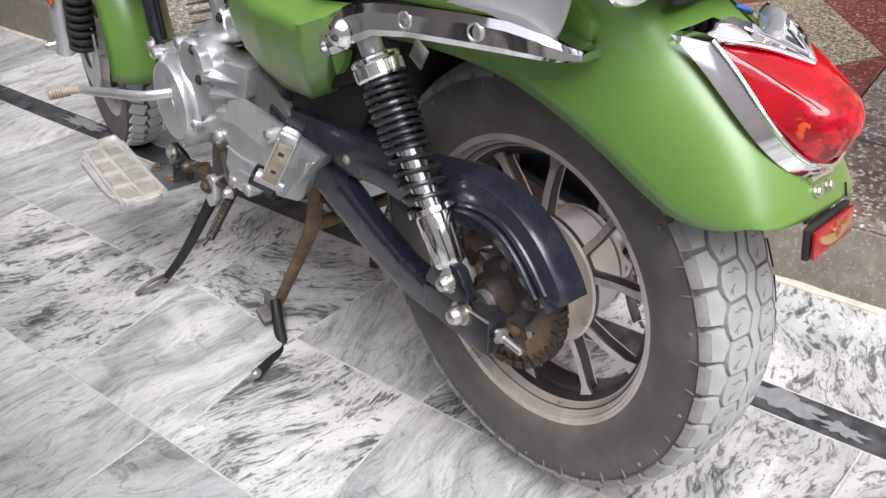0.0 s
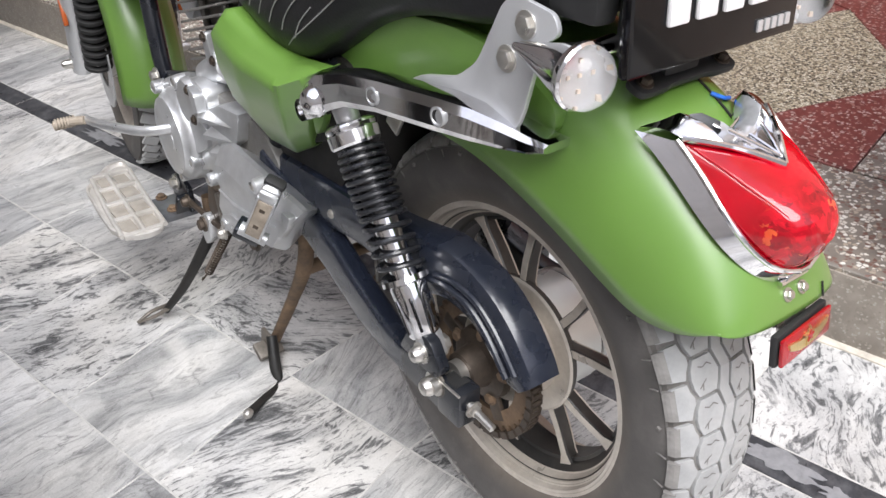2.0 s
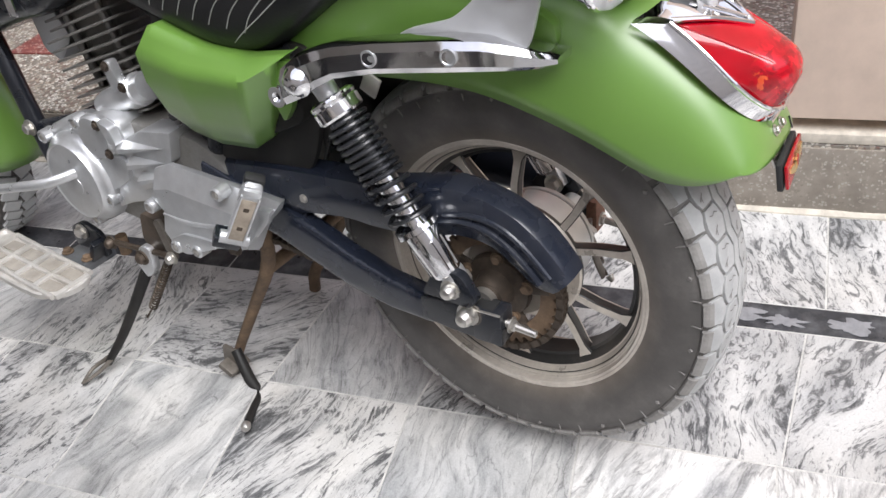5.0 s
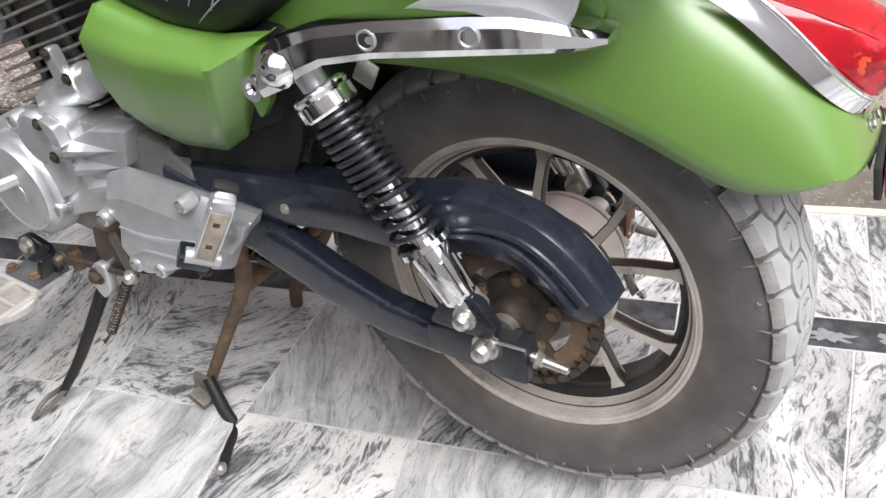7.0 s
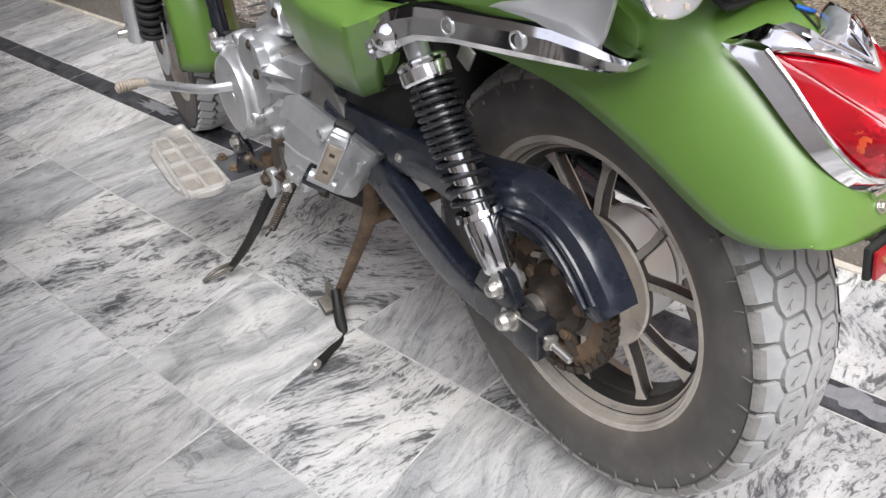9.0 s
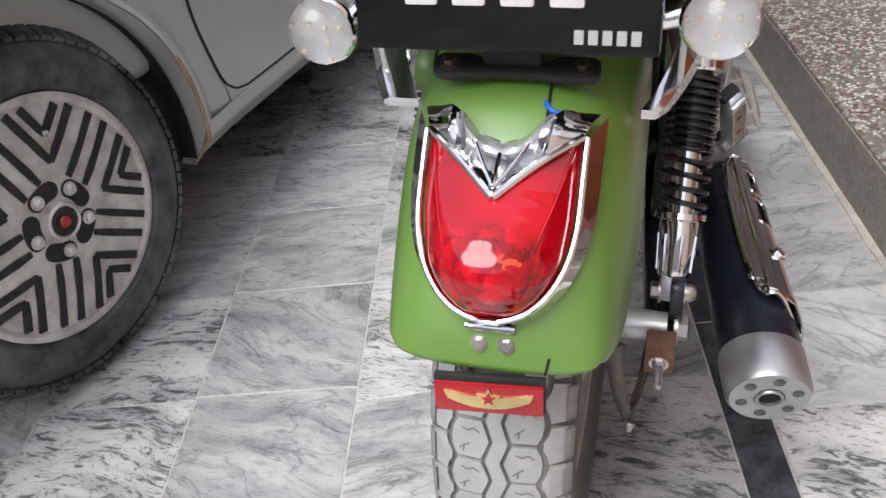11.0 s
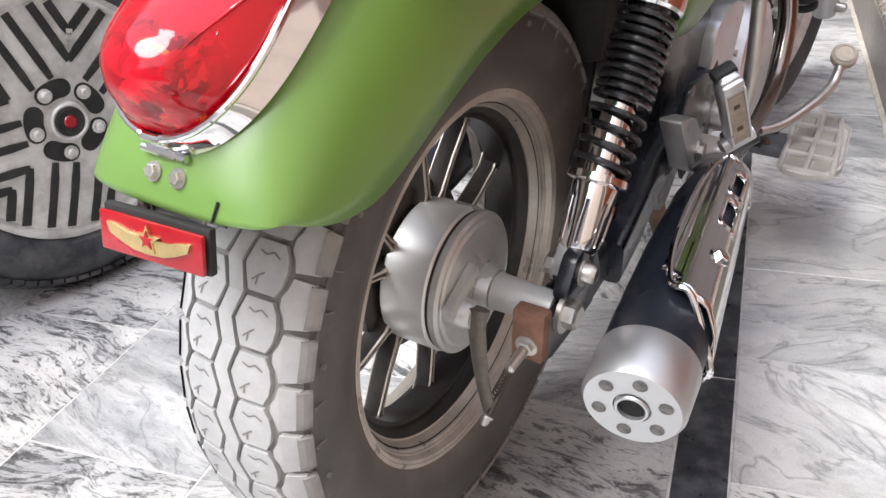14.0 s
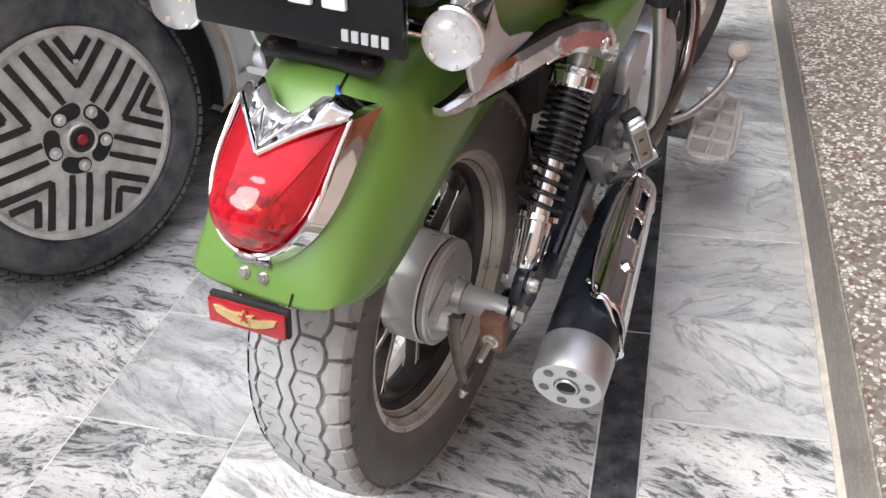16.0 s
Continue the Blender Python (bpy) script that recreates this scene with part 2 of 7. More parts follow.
M_LUG = mat("dusty_shoulder_rubber", (0.20, 0.192, 0.182), 0.8, var=0.3, scale=30, relief=0.3, dirt=(0.40, 0.39, 0.37), dirt_amt=0.4, dirt_scale=14)
M_TREAD = mat("dusty_tread_rubber", (0.40, 0.405, 0.405), 0.8, var=0.16, scale=26, relief=0.35, dirt=(0.52, 0.515, 0.50), dirt_amt=0.32)


def tyre_wall():
    """Rear tyre rubber: dust has settled by the rim and on the shoulder."""
    m, nt, b = nodes_of("rear_tyre_rubber")
    c = coords(nt)
    sub_ = nt.nodes.new("ShaderNodeVectorMath")
    sub_.operation = "MULTIPLY_ADD"
    sub_.inputs[1].default_value, sub_.inputs[2].default_value = (0, 1, 1), (0, 0, -0.34)
    nt.links.new(c, sub_.inputs[0])
    ln = nt.nodes.new("ShaderNodeVectorMath")
    ln.operation = "LENGTH"
    nt.links.new(sub_.outputs[0], ln.inputs[0])
    n1, n2 = tex(nt, "Noise", 16, 6, c, Roughness=0.65), tex(nt, "Noise", 240, 3, c)
    wob = nt.nodes.new("ShaderNodeMath")
    wob.operation = "MULTIPLY_ADD"
    wob.inputs[1].default_value = 0.022
    nt.links.new(n1.outputs["Fac"], wob.inputs[0])
    nt.links.new(ln.outputs["Value"], wob.inputs[2])
    mr = nt.nodes.new("ShaderNodeMapRange")
    mr.inputs["From Min"].default_value, mr.inputs["From Max"].default_value = 0.205, 0.315
    nt.links.new(wob.outputs[0], mr.inputs["Value"])
    k = ramp(nt, mr.outputs[0], [(0.0, (0.22, 0.185, 0.155)), (0.16, (0.15, 0.132, 0.115)), (0.3, (0.105, 0.097, 0.090)), (0.66, (0.096, 0.090, 0.085)), (0.82, (0.13, 0.122, 0.112)), (0.90, (0.22, 0.212, 0.20)), (1.0, (0.36, 0.355, 0.345))])
    k = mixc(nt, 0.55, k, ramp(nt, n1.outputs["Fac"], [(0.32, (0.35,) * 3), (0.52, (0.9,) * 3), (0.7, (1.75,) * 3)]), "MULTIPLY")
    nt.links.new(k, b.inputs["Base Color"])
    nt.links.new(ramp(nt, n1.outputs["Fac"], [(0.3, (0.40,) * 3), (0.7, (0.66,) * 3)]), b.inputs["Roughness"])
    bump(nt, b, n2.outputs["Fac"], 0.25, 0.001)
    return m


M_TYRE_REAR = tyre_wall()
M_BLACK = mat("black_paint", (0.012, 0.014, 0.019), 0.30, var=0.15, coat=0.25, dirt=(0.06, 0.058, 0.055), dirt_amt=0.1)
M_PLASTIC = mat("navy_black_plastic", (0.015, 0.019, 0.031), 0.26, var=0.15, coat=0.45, dirt=(0.09, 0.09, 0.09), dirt_amt=0.1)
M_RUBBER = mat("black_rubber", (0.02, 0.02, 0.02), 0.65, var=0.2)
M_SPRING = mat("black_spring_paint", (0.018, 0.019, 0.022), 0.28, var=0.15, coat=0.3)
M_RUST = mat("rusty_steel", (0.2, 0.135, 0.085), 0.75, 0.3, var=0.4, scale=40, relief=0.4, dirt=(0.06, 0.05, 0.045), dirt_amt=0.3, dirt_scale=16)
M_RUSTRED = mat("red_rust", (0.22, 0.115, 0.078), 0.75, 0.2, var=0.35, scale=50, relief=0.4, dirt=(0.1, 0.06, 0.045), dirt_amt=0.25)
M_GREASE = mat("greasy_steel", (0.11, 0.085, 0.065), 0.5, 0.6, var=0.4, scale=40, dirt=(0.03, 0.027, 0.025), dirt_amt=0.35)
M_ARM = mat("grimy_steel_arm", (0.2, 0.18, 0.155), 0.5, 0.5, var=0.3, scale=40, dirt=(0.07, 0.06, 0.05), dirt_amt=0.3)
M_BRAKE = mat("stained_brake_plate", (0.60, 0.61, 0.59), 0.34, 0.45, var=0.10, scale=20, relief=0.10, dirt=(0.32, 0.29, 0.26), dirt_amt=0.14)
M_ZINC = mat("zinc_bolt", (0.62, 0.6, 0.56), 0.35, 0.9, var=0.15, dirt=(0.3, 0.27, 0.24), dirt_amt=0.15)
M_SOOT = mat("sooty_black_plastic", (0.009, 0.0085, 0.008), 0.6, var=0.4, scale=25, dirt=(0.04, 0.034, 0.028), dirt_amt=0.25)
M_SEAT = mat("black_leatherette", (0.010, 0.010, 0.011), 0.38, var=0.15, fine=260, relief=0.35)
M_THREAD = mat("grey_thread", (0.28, 0.28, 0.265), 0.8)
M_PLATE = mat("plate_black", (0.004, 0.004, 0.005), 0.10, var=0.1, relief=0, rvar=0.04)
M_PLATE.node_tree.nodes["Principled BSDF"].inputs["Specular IOR Level"].default_value = 0.3
M_WHITE = mat("white_letter", (0.82, 0.82, 0.82), 0.4, var=0.03, relief=0)
M_GOLD = mat("gold_foil", (0.80, 0.62, 0.30), 0.28, 0.9, var=0.25)
M_ORANGE = mat("orange_reflector", (0.38, 0.085, 0.018), 0.25, coat=0.5)
M_REDPL = mat("red_reflector", (0.36, 0.003, 0.010), 0.2, coat=0.6, fine=350, relief=0.5)
M_MUFF = mat("satin_black_can", (0.016, 0.019, 0.028), 0.33, 0.2, var=0.12, relief=0.03)
M_CAP = mat("satin_silver_cap", (0.55, 0.56, 0.57), 0.42, 0.85, var=0.08, relief=0.1)
M_CARPAINT = mat("silver_grey_car_paint", (0.54, 0.55, 0.535), 0.33, 0.25, var=0.05, scale=4, coat=0.4, relief=0.02, dirt=(0.3, 0.27, 0.22), dirt_amt=0.12, dirt_scale=3)
M_COVER = mat("silver_wheel_cover", (0.69, 0.675, 0.645), 0.38, 0.28, var=0.12, scale=12, dirt=(0.15, 0.12, 0.09), dirt_amt=0.30, dirt_scale=17)
M_CARTYRE = mat("car_tyre_rubber", (0.022, 0.024, 0.031), 0.55, var=0.5, scale=10, relief=0.3, dirt=(0.24, 0.235, 0.23), dirt_amt=0.36, dirt_scale=8)
M_DARK = mat("underbody_black", (0.012, 0.012, 0.012), 0.9)
M_CARGLASS = mat("tinted_car_glass", (0.012, 0.014, 0.015), 0.05, 0.0, var=0.05, relief=0, rvar=0.02)
M_CLEAR = glassy("clear_lens", (0.95, 0.95, 0.95), 0.06)
M_BULBWHITE = mat("frosted_reflector", (0.82, 0.83, 0.84), 0.25, 0.35, fine=90, relief=0.9)
M_BLUE = mat("blue_wire", (0.02, 0.14, 0.6), 0.4)


def red_lens():
    """Deep red moulded lens; the broad back is faceted and lighter, with inner glints painted in, the flanks plain."""
    m, nt, b = nodes_of("red_lamp_lens")
    c = coords(nt)
    n = tex(nt, "Noise", 46, 4, c, Roughness=0.6)
    n.inputs["Distortion"].default_value = 1.6
    warped = mixc(nt, 0.03, c, n.outputs["Color"], "ADD")
    vo = tex(nt, "Voronoi", 95, 0, warped)
    sep0 = nt.nodes.new("ShaderNodeSeparateColor")
    nt.links.new(vo.outputs["Color"], sep0.inputs[0])
    # bright and orange cells paint the glints of the optics inside
    facets = ramp(nt, sep0.outputs[0], [(0.0, (0.14, 0.0, 0.002)), (0.3, (0.34, 0.0, 0.006)), (0.6, (0.60, 0.0, 0.012)), (0.9, (0.78, 0.004, 0.020)), (0.985, (0.85, 0.16, 0.04))])
    facets = mixc(nt, 0.4, facets, ramp(nt, n.outputs["Fac"], [(0.35, (0.10, 0.0, 0.003)), (0.5, (0.36, 0.0, 0.008)), (0.68, (0.62, 0.006, 0.02))]))
    n2 = tex(nt, "Noise", 9, 2, c)
    n2.inputs["Distortion"].default_value = 0.8
    plain = ramp(nt, n2.outputs["Fac"], [(0.36, (0.26, 0.0, 0.004)), (0.5, (0.42, 0.0, 0.008)), (0.66, (0.60, 0.0, 0.013))])
    sep = nt.nodes.new("ShaderNodeSeparateXYZ")
    nt.links.new(c, sep.inputs[0])
    low = nt.nodes.new("ShaderNodeMapRange")
    low.inputs["From Min"].default_value, low.inputs["From Max"].default_value = -0.292, -0.312
    nt.links.new(sep.outputs["Y"], low.inputs["Value"])
    k = mixc(nt, low.outputs[0], plain, facets)
    nt.links.new(k, b.inputs["Base Color"])
    b.inputs["Roughness"].default_value = 0.25
    b.inputs["Specular IOR Level"].default_value = 0.0
    b.inputs["Coat Weight"].default_value = 1.0
    b.inputs["Coat Roughness"].default_value = 0.05
    b.inputs["Coat IOR"].default_value = 1.62
    bump(nt, b, n2.outputs["Fac"], 0.05, 0.004)
    return m


M_LENS = red_lens()

# ---- shaping helpers ----
TAIL = [0.0]  # sideways set of the fender's tail, per metre


def part(name, bm, material, parent=None, label="", angle=35, category="", kind="", group=""):
    """Links a bmesh as one mesh object, under a thing or a part."""
    bmesh.ops.recalc_face_normals(bm, faces=bm.faces)
    if TAIL[0]:
        for v in bm.verts:
            v.co.x += TAIL[0] * max(0.0, -v.co.y - 0.08)
    me = bpy.data.meshes.new(name)
    bm.to_mesh(me)
    bm.free()
    me.materials.append(material)
    me.shade_smooth()
    me.set_sharp_from_angle(angle=radians(angle))
    ob = new(name, me)
    if parent is not None:
        ob.parent = parent
    return tagged(ob, label, category, group, kind)


def thing(name, label, category, m=None, group=""):
    ob = new(name)
    ob.empty_display_size = 0.1
    if m is not None:
        ob.matrix_world = m
    return tagged(ob, label, category, group)


def bevel(bm, w, seg=2, ang=30):
    es = [e for e in bm.edges if len(e.link_faces) == 2 and e.calc_face_angle(0) > radians(ang)]
    if w > 0 and es:
        bmesh.ops.bevel(bm, geom=es, offset=w, segments=seg, affect="EDGES", profile=0.6, clamp_overlap=True)
    return bm


def add_box(bm, c, s, m=None):
    mm = Matrix.Translation(c) @ (m or Matrix()) @ Matrix.Diagonal((*s, 1))
    bmesh.ops.create_cube(bm, size=1, matrix=mm)
    return bm


def box(c, s, w=0.003, m=None, seg=2):
    return bevel(add_box(bmesh.new(), c, s, m), w, seg)


def face(bm, vs):
    try:
        return bm.faces.new(vs)
    except ValueError:
        return None


def loft(rings, closed=True, caps=True, bm=None):
    """Joins rings of equal counts into a skin."""
    bm = bm or bmesh.new()
    vr = [[bm.verts.new(p) for p in r] for r in rings]
    n = len(rings[0])
    for a, b in zip(vr, vr[1:]):
        for i in range(n if closed else n - 1):
            j = (i + 1) % n
            face(bm, (a[i], a[j], b[j], b[i]))
    if caps and closed:
        face(bm, vr[0][::-1])
        face(bm, vr[-1])
    return bm


def smooth_path(pts, k=6):
    """Catmull-Rom through the points."""
    P = [Vector(p) for p in pts]
    P = [2 * P[0] - P[1]] + P + [2 * P[-1] - P[-2]]
    out = []
    for i in range(1, len(P) - 2):
        a, b, c, d = P[i - 1:i + 3]
        for s in range(k):
            t = s / k
            out.append(0.5 * (2 * b + (c - a) * t + (2 * a - 5 * b + 4 * c - d) * t * t + (3 * b - a - 3 * c + d) * t ** 3))
    out.append(P[-2])
    return out


def tube(pts, r, seg=12, k=0, bm=None, caps=True, flat=1.0):
    """A round (or flattened) bar along a path; r may be a list."""
    P = smooth_path(pts, k) if k else [Vector(p) for p in pts]
    n = len(P)
    R = [r] * n if isinstance(r, (int, float)) else [r[min(len(r) - 1, int(i * len(r) / n))] if k == 0 else
         r[int(i / max(1, n - 1) * (len(r) - 1))] + (r[min(len(r) - 1, int(i / max(1, n - 1) * (len(r) - 1)) + 1)] - r[int(i / max(1, n - 1) * (len(r) - 1))])
         * (i / max(1, n - 1) * (len(r) - 1) % 1) for i in range(n)]
    d0 = (P[1] - P[0]).normalized()
    up = Vector((0, 0, 1)) if abs(d0.z) < 0.9 else Vector((0, 1, 0))
    s = d0.cross(up).normalized()
    rings = []
    for i in range(n):
        d = (P[min(i + 1, n - 1)] - P[max(i - 1, 0)]).normalized()
        s = (s - d * s.dot(d)).normalized()
        u = s.cross(d)
        rings.append([P[i] + R[i] * (math.cos(2 * math.pi * j / seg) * s + flat * math.sin(2 * math.pi * j / seg) * u) for j in range(seg)])
    return loft(rings, True, caps, bm)


def lathe(profile, c, axis=(1, 0, 0), seg=32, bm=None, caps=False):
    """Turns (along, radius) pairs about an axis through c."""
    ax = Vector(axis).normalized()
    ref = Vector((0, 0, 1)) if abs(ax.z) < 0.9 else Vector((0, 1, 0))
    s = ax.cross(ref).normalized()
    u = s.cross(ax)
    c = Vector(c)
    rings = [[c + ax * a + max(r, 1e-5) * (math.cos(2 * math.pi * j / seg) * s + math.sin(2 * math.pi * j / seg) * u) for j in range(seg)] for a, r in profile]
    return loft(rings, True, caps, bm)


def prism(poly, x0, x1, w=0.003, seg=2, axis="x", bm=None, shrink=0.0):
    """A slab with the outline poly, from x0 to x1 along an axis; shrink narrows the x1 side."""
    bm2 = bm or bmesh.new()
    cx, cy = sum(p[0] for p in poly) / len(poly), sum(p[1] for p in poly) / len(poly)

    def at(p, v, k):
        a, b = cx + (p[0] - cx) * k, cy + (p[1] - cy) * k
        return {"x": (v, a, b), "y": (a, v, b), "z": (a, b, v)}[axis]
    loft([[at(p, x0, 1) for p in poly], [at(p, x1, 1 - shrink) for p in poly]], True, True, bm2)
    bmesh.ops.recalc_face_normals(bm2, faces=bm2.faces)
    return bevel(bm2, w, seg) if bm is None else bm2


def rounded(poly, r=0.01, k=4):
    """Rounds the corners of a flat outline."""
    out = []
    n = len(poly)
    for i in range(n):
        a, b, c = Vector(poly[i - 1]), Vector(poly[i]), Vector(poly[(i + 1) % n])
        q = min(r, (a - b).length * 0.45, (c - b).length * 0.45)
        p0, p1 = b + (a - b).normalized() * q, b + (c - b).normalized() * q
        for j in range(k + 1):
            t = j / k
            out.append(tuple((1 - t) ** 2 * p0 + 2 * t * (1 - t) * b + t * t * p1))
    return out


def bolt(c, axis, r=0.008, h=0.006, washer=True, bm=None):
    """A hexagon head on a washer."""
    bm = bm or bmesh.new()
    if washer:
        lathe([(0, 0), (0, r * 1.45), (h * 0.3, r * 1.45), (h * 0.3, 0)], c, axis, 16, bm)
    lathe([(h * 0.2, 0), (h * 0.2, r), (h, r), (h * 1.15, r * 0.8), (h * 1.15, 0)], c, axis, 6, bm)
    return bm


def acorn(c, axis, r=0.012, h=0.014, bm=None):
    bm = bm or bmesh.new()
    lathe([(0, 0), (0, r * 1.35), (h * 0.2, r * 1.35), (h * 0.2, r), (h * 0.6, r), (h * 0.9, r * 0.7), (h, 0)], c, axis, 12, bm)
    return bm


def mirror(bm):
    """The same shape on the other side."""
    b2 = bm.copy()
    for v in b2.verts:
        v.co.x = -v.co.x
    bmesh.ops.reverse_faces(b2, faces=b2.faces)
    return b2

# ---- the place: marble porch floor, raised terrazzo threshold, walls ----
COLS = [-2.166, -1.866, -1.566, -1.266, -0.966, -0.666, -0.366, -0.066, 0.232]
FIRST = [0.10, 0.18, 0.06, 0.15, 0.255, 0.255, 0.225, 0.215]
SKEW = [0, 0, 0, 0, -0.02, -0.03, 0.08, -0.10]
STRIP0, STRIP1, KERB = 0.232, 0.302, 0.595
STEP = 0.165


def slab(name, corners, z0, z1, material, parent, w=0.0015, label="", kind=""):
    bm = bmesh.new()
    loft([[(x, y, z0) for x, y in corners], [(x, y, z1) for x, y in corners]], True, True, bm)
    bmesh.ops.recalc_face_normals(bm, faces=bm.faces)
    top = [e for e in bm.edges if all(abs(v.co.z - z1) < 1e-6 for v in e.verts)]
    if w:
        bmesh.ops.bevel(bm, geom=top, offset=w, segments=1, affect="EDGES")
    return part(name, bm, material, parent, label, kind=kind)


bm = bmesh.new()
add_box(bm, (0, 2, -0.0258), (24, 26, 0.05))
floor = part("floor", bm, M_GROUT, None, "porch floor of grey and white streaked marble tiles", category="floor", kind="structure")


# kind of stone in the tiles about the bike: d dashed, s smooth streaks, w white
STONE = {(7, -3): "d", (7, -2): "d", (7, -1): "d", (7, 0): "s", (7, 1): "t", (7, 2): "d", (6, -4): "d", (6, -3): "w", (6, -2): "w", (6, -1): "s", (6, 0): "d", (6, 1): "s", (6, 2): "d",
         (5, -3): "d", (5, -2): "d", (5, -1): "s", (5, 0): "s", (5, 1): "s", (5, 2): "w", (4, -2): "d", (4, -1): "d", (4, 0): "d", (4, 1): "s", (3, 0): "s", (3, 1): "d"}


def lay_tiles():
    g = 0.0014
    pick = random.Random(11)
    for i in range(len(COLS) - 1):
        x0, x1 = COLS[i] + g, COLS[i + 1] - g
        for k in range(-7, 13):
            y0, y1 = FIRST[i] + 0.298 * k + g, FIRST[i] + 0.298 * (k + 1) - g
            s = SKEW[i] * (x1 - x0) / 2
            kind = STONE.get((i, k)) or pick.choice("ddsdw")
            slab("tile", [(x0, y0 - s), (x1, y0 + s), (x1, y1 + s), (x0, y1 - s)], -0.02, pick.uniform(-0.0003, 0.0003), STONES[kind], floor, 0.0012)
    for k in range(-8, 14):
        y0, y1 = 0.118 + 0.2725 * k + g, 0.118 + 0.2725 * (k + 1) - g
        kind = {-3: "d", -2: "d", -1: "d", 0: "p", 1: "p", 2: "p", 3: "w", 4: "s", 5: "w"}.get(k) or pick.choice("sw")
        slab("tile", [(STRIP1 + g, y0), (KERB - 0.006, y0 - 0.004), (KERB - 0.006, y1 - 0.004), (STRIP1 + g, y1)], -0.02, pick.uniform(-0.0003, 0.0003), STONES[kind], floor, 0.0012)
    for k in range(-5, 10):
        y0, y1 = -0.127 + 0.46 * k + 0.0008, -0.127 + 0.46 * (k + 1) - 0.0008
        slab("border_tile", [(STRIP0 + 0.0008, y0), (STRIP1 - 0.0008, y0), (STRIP1 - 0.0008, y1), (STRIP0 + 0.0008, y1)], -0.02, 0.0, M_STRIP, floor)


lay_tiles()

# smears of dried cement on the black border
for n, (cx, cy, a, b) in enumerate([(0.272, -0.26, 0.022, 0.060), (0.258, -0.36, 0.014, 0.035), (0.262, -0.47, 0.018, 0.04), (0.276, 1.72, 0.022, 0.09)]):
    rnd = random.Random(n)
    out = []
    for j in range(28):
        t = 2 * math.pi * j / 28
        k = 1 + rnd.uniform(-0.45, 0.3)
        out.append((min(STRIP1 - 0.003, max(STRIP0 + 0.003, cx + a * k * math.cos(t))), cy + b * k * math.sin(t)))
    bm = bmesh.new()
    loft([[(x, y, 0.0004) for x, y in out], [(x, y, 0.0016) for x, y in out]], True, True, bm)
    part("cement_smear", bm, M_SMEAR, floor)

# threshold: riser, cream mortar line at its foot, cement nosing, terrazzo field
bm = bmesh.new()
add_box(bm, (KERB + 0.012, 0.9, STEP / 2 - 0.008), (0.024, 7.0, STEP - 0.006))
riser = part("kerb", bevel(bm, 0.003), M_RISER, None, "step riser of speckled grey terrazzo along the porch floor", category="step", kind="structure")
bm = bmesh.new()
rnd = random.Random(5)
ring = []
for k in range(141):
    y = -2.6 + 7.0 * k / 140
    r = 0.006 + 0.004 * rnd.random()
    ring.append([(KERB + 0.002, y, -0.004), (KERB - r - 0.003, y, -0.004), (KERB - r - 0.002, y, 0.0035), (KERB - r * 0.3, y, 0.007 + 0.004 * rnd.random()), (KERB + 0.002, y, 0.012)])
loft(ring, True, True, bm)
part("mortar_line", bm, M_CREAM, riser, "crumbling cream mortar line")
platform = part("platform", add_box(bmesh.new(), (2.61, 0.9, STEP / 2 - 0.012), (3.98, 7.0, STEP - 0.03)), M_JOINT, None,
                "raised threshold floor of chipped terrazzo panels", category="floor", kind="structure")


def lay_platform():
    """Grey chip border, dark red field, tan diamond."""
    z0, z1, x0, x1 = STEP - 0.03, STEP - 0.002, KERB + 0.004, 4.6
    e = 0.003
    d = [(0.99, 0.195), (1.45, -0.085), (1.86, 0.21), (1.43, 0.515)]
    r = [(0.94, -0.108), (2.14, -0.108), (2.14, 0.72), (0.94, 0.72)]
    slab("terrazzo_panel", d, z0, z1, M_TZ_TAN, platform, 0.001)
    for q in ((r[0], r[1], d[1], d[0]), (r[1], r[2], d[2], d[1]), (r[2], r[3], d[3], d[2]), (r[3], r[0], d[0], d[3])):
        m = sum((Vector(p) for p in q), Vector((0, 0))) / 4
        slab("terrazzo_panel", [tuple(m + (Vector(p) - m) * 0.99) for p in q], z0, z1, M_TZ_RED, platform, 0.001)
    for y0, y1 in ((-2.6, -0.95), (-0.95, 0.72), (0.72, 1.85), (1.85, 3.0), (3.0, 4.4)):
        slab("terrazzo_panel", [(x0, y0 + e), (0.94 - e, y0 + e), (0.94 - e, y1 - e), (x0, y1 - e)], z0, z1, M_TZ_GREY, platform, 0.003)
    for y0, y1, m in ((-2.6, -1.0, M_TZ_GREY), (-1.0, -0.108, M_TZ_GREY), (0.72, 2.0, M_TZ_RED), (2.0, 4.4, M_TZ_GREY)):
        slab("terrazzo_panel", [(0.94 + e, y0 + e), (2.14, y0 + e), (2.14, y1 - e), (0.94 + e, y1 - e)], z0, z1, m, platform, 0.001)
    slab("terrazzo_panel", [(2.14 + e, -2.6), (x1, -2.6), (x1, 4.4), (2.14 + e, 4.4)], z0, z1, M_TZ_RED, platform, 0.001)


lay_platform()

# pier of pink plaster on a white skirting, its foot flush with the riser
bm = box((KERB + 0.19, -1.59, 1.45 + STEP / 2 + 0.03), (0.36, 2.52, 2.7), 0.006)
pier = part("wall_south", bm, M_WALL, None, "pier wall of rough pink plaster above a white band", category="wall", kind="structure")
part("trim", box((KERB + 0.188, -1.59, STEP + 0.010), (0.372, 2.524, 0.022), 0.004), M_CREAM, pier, "chipped cream skirting band")

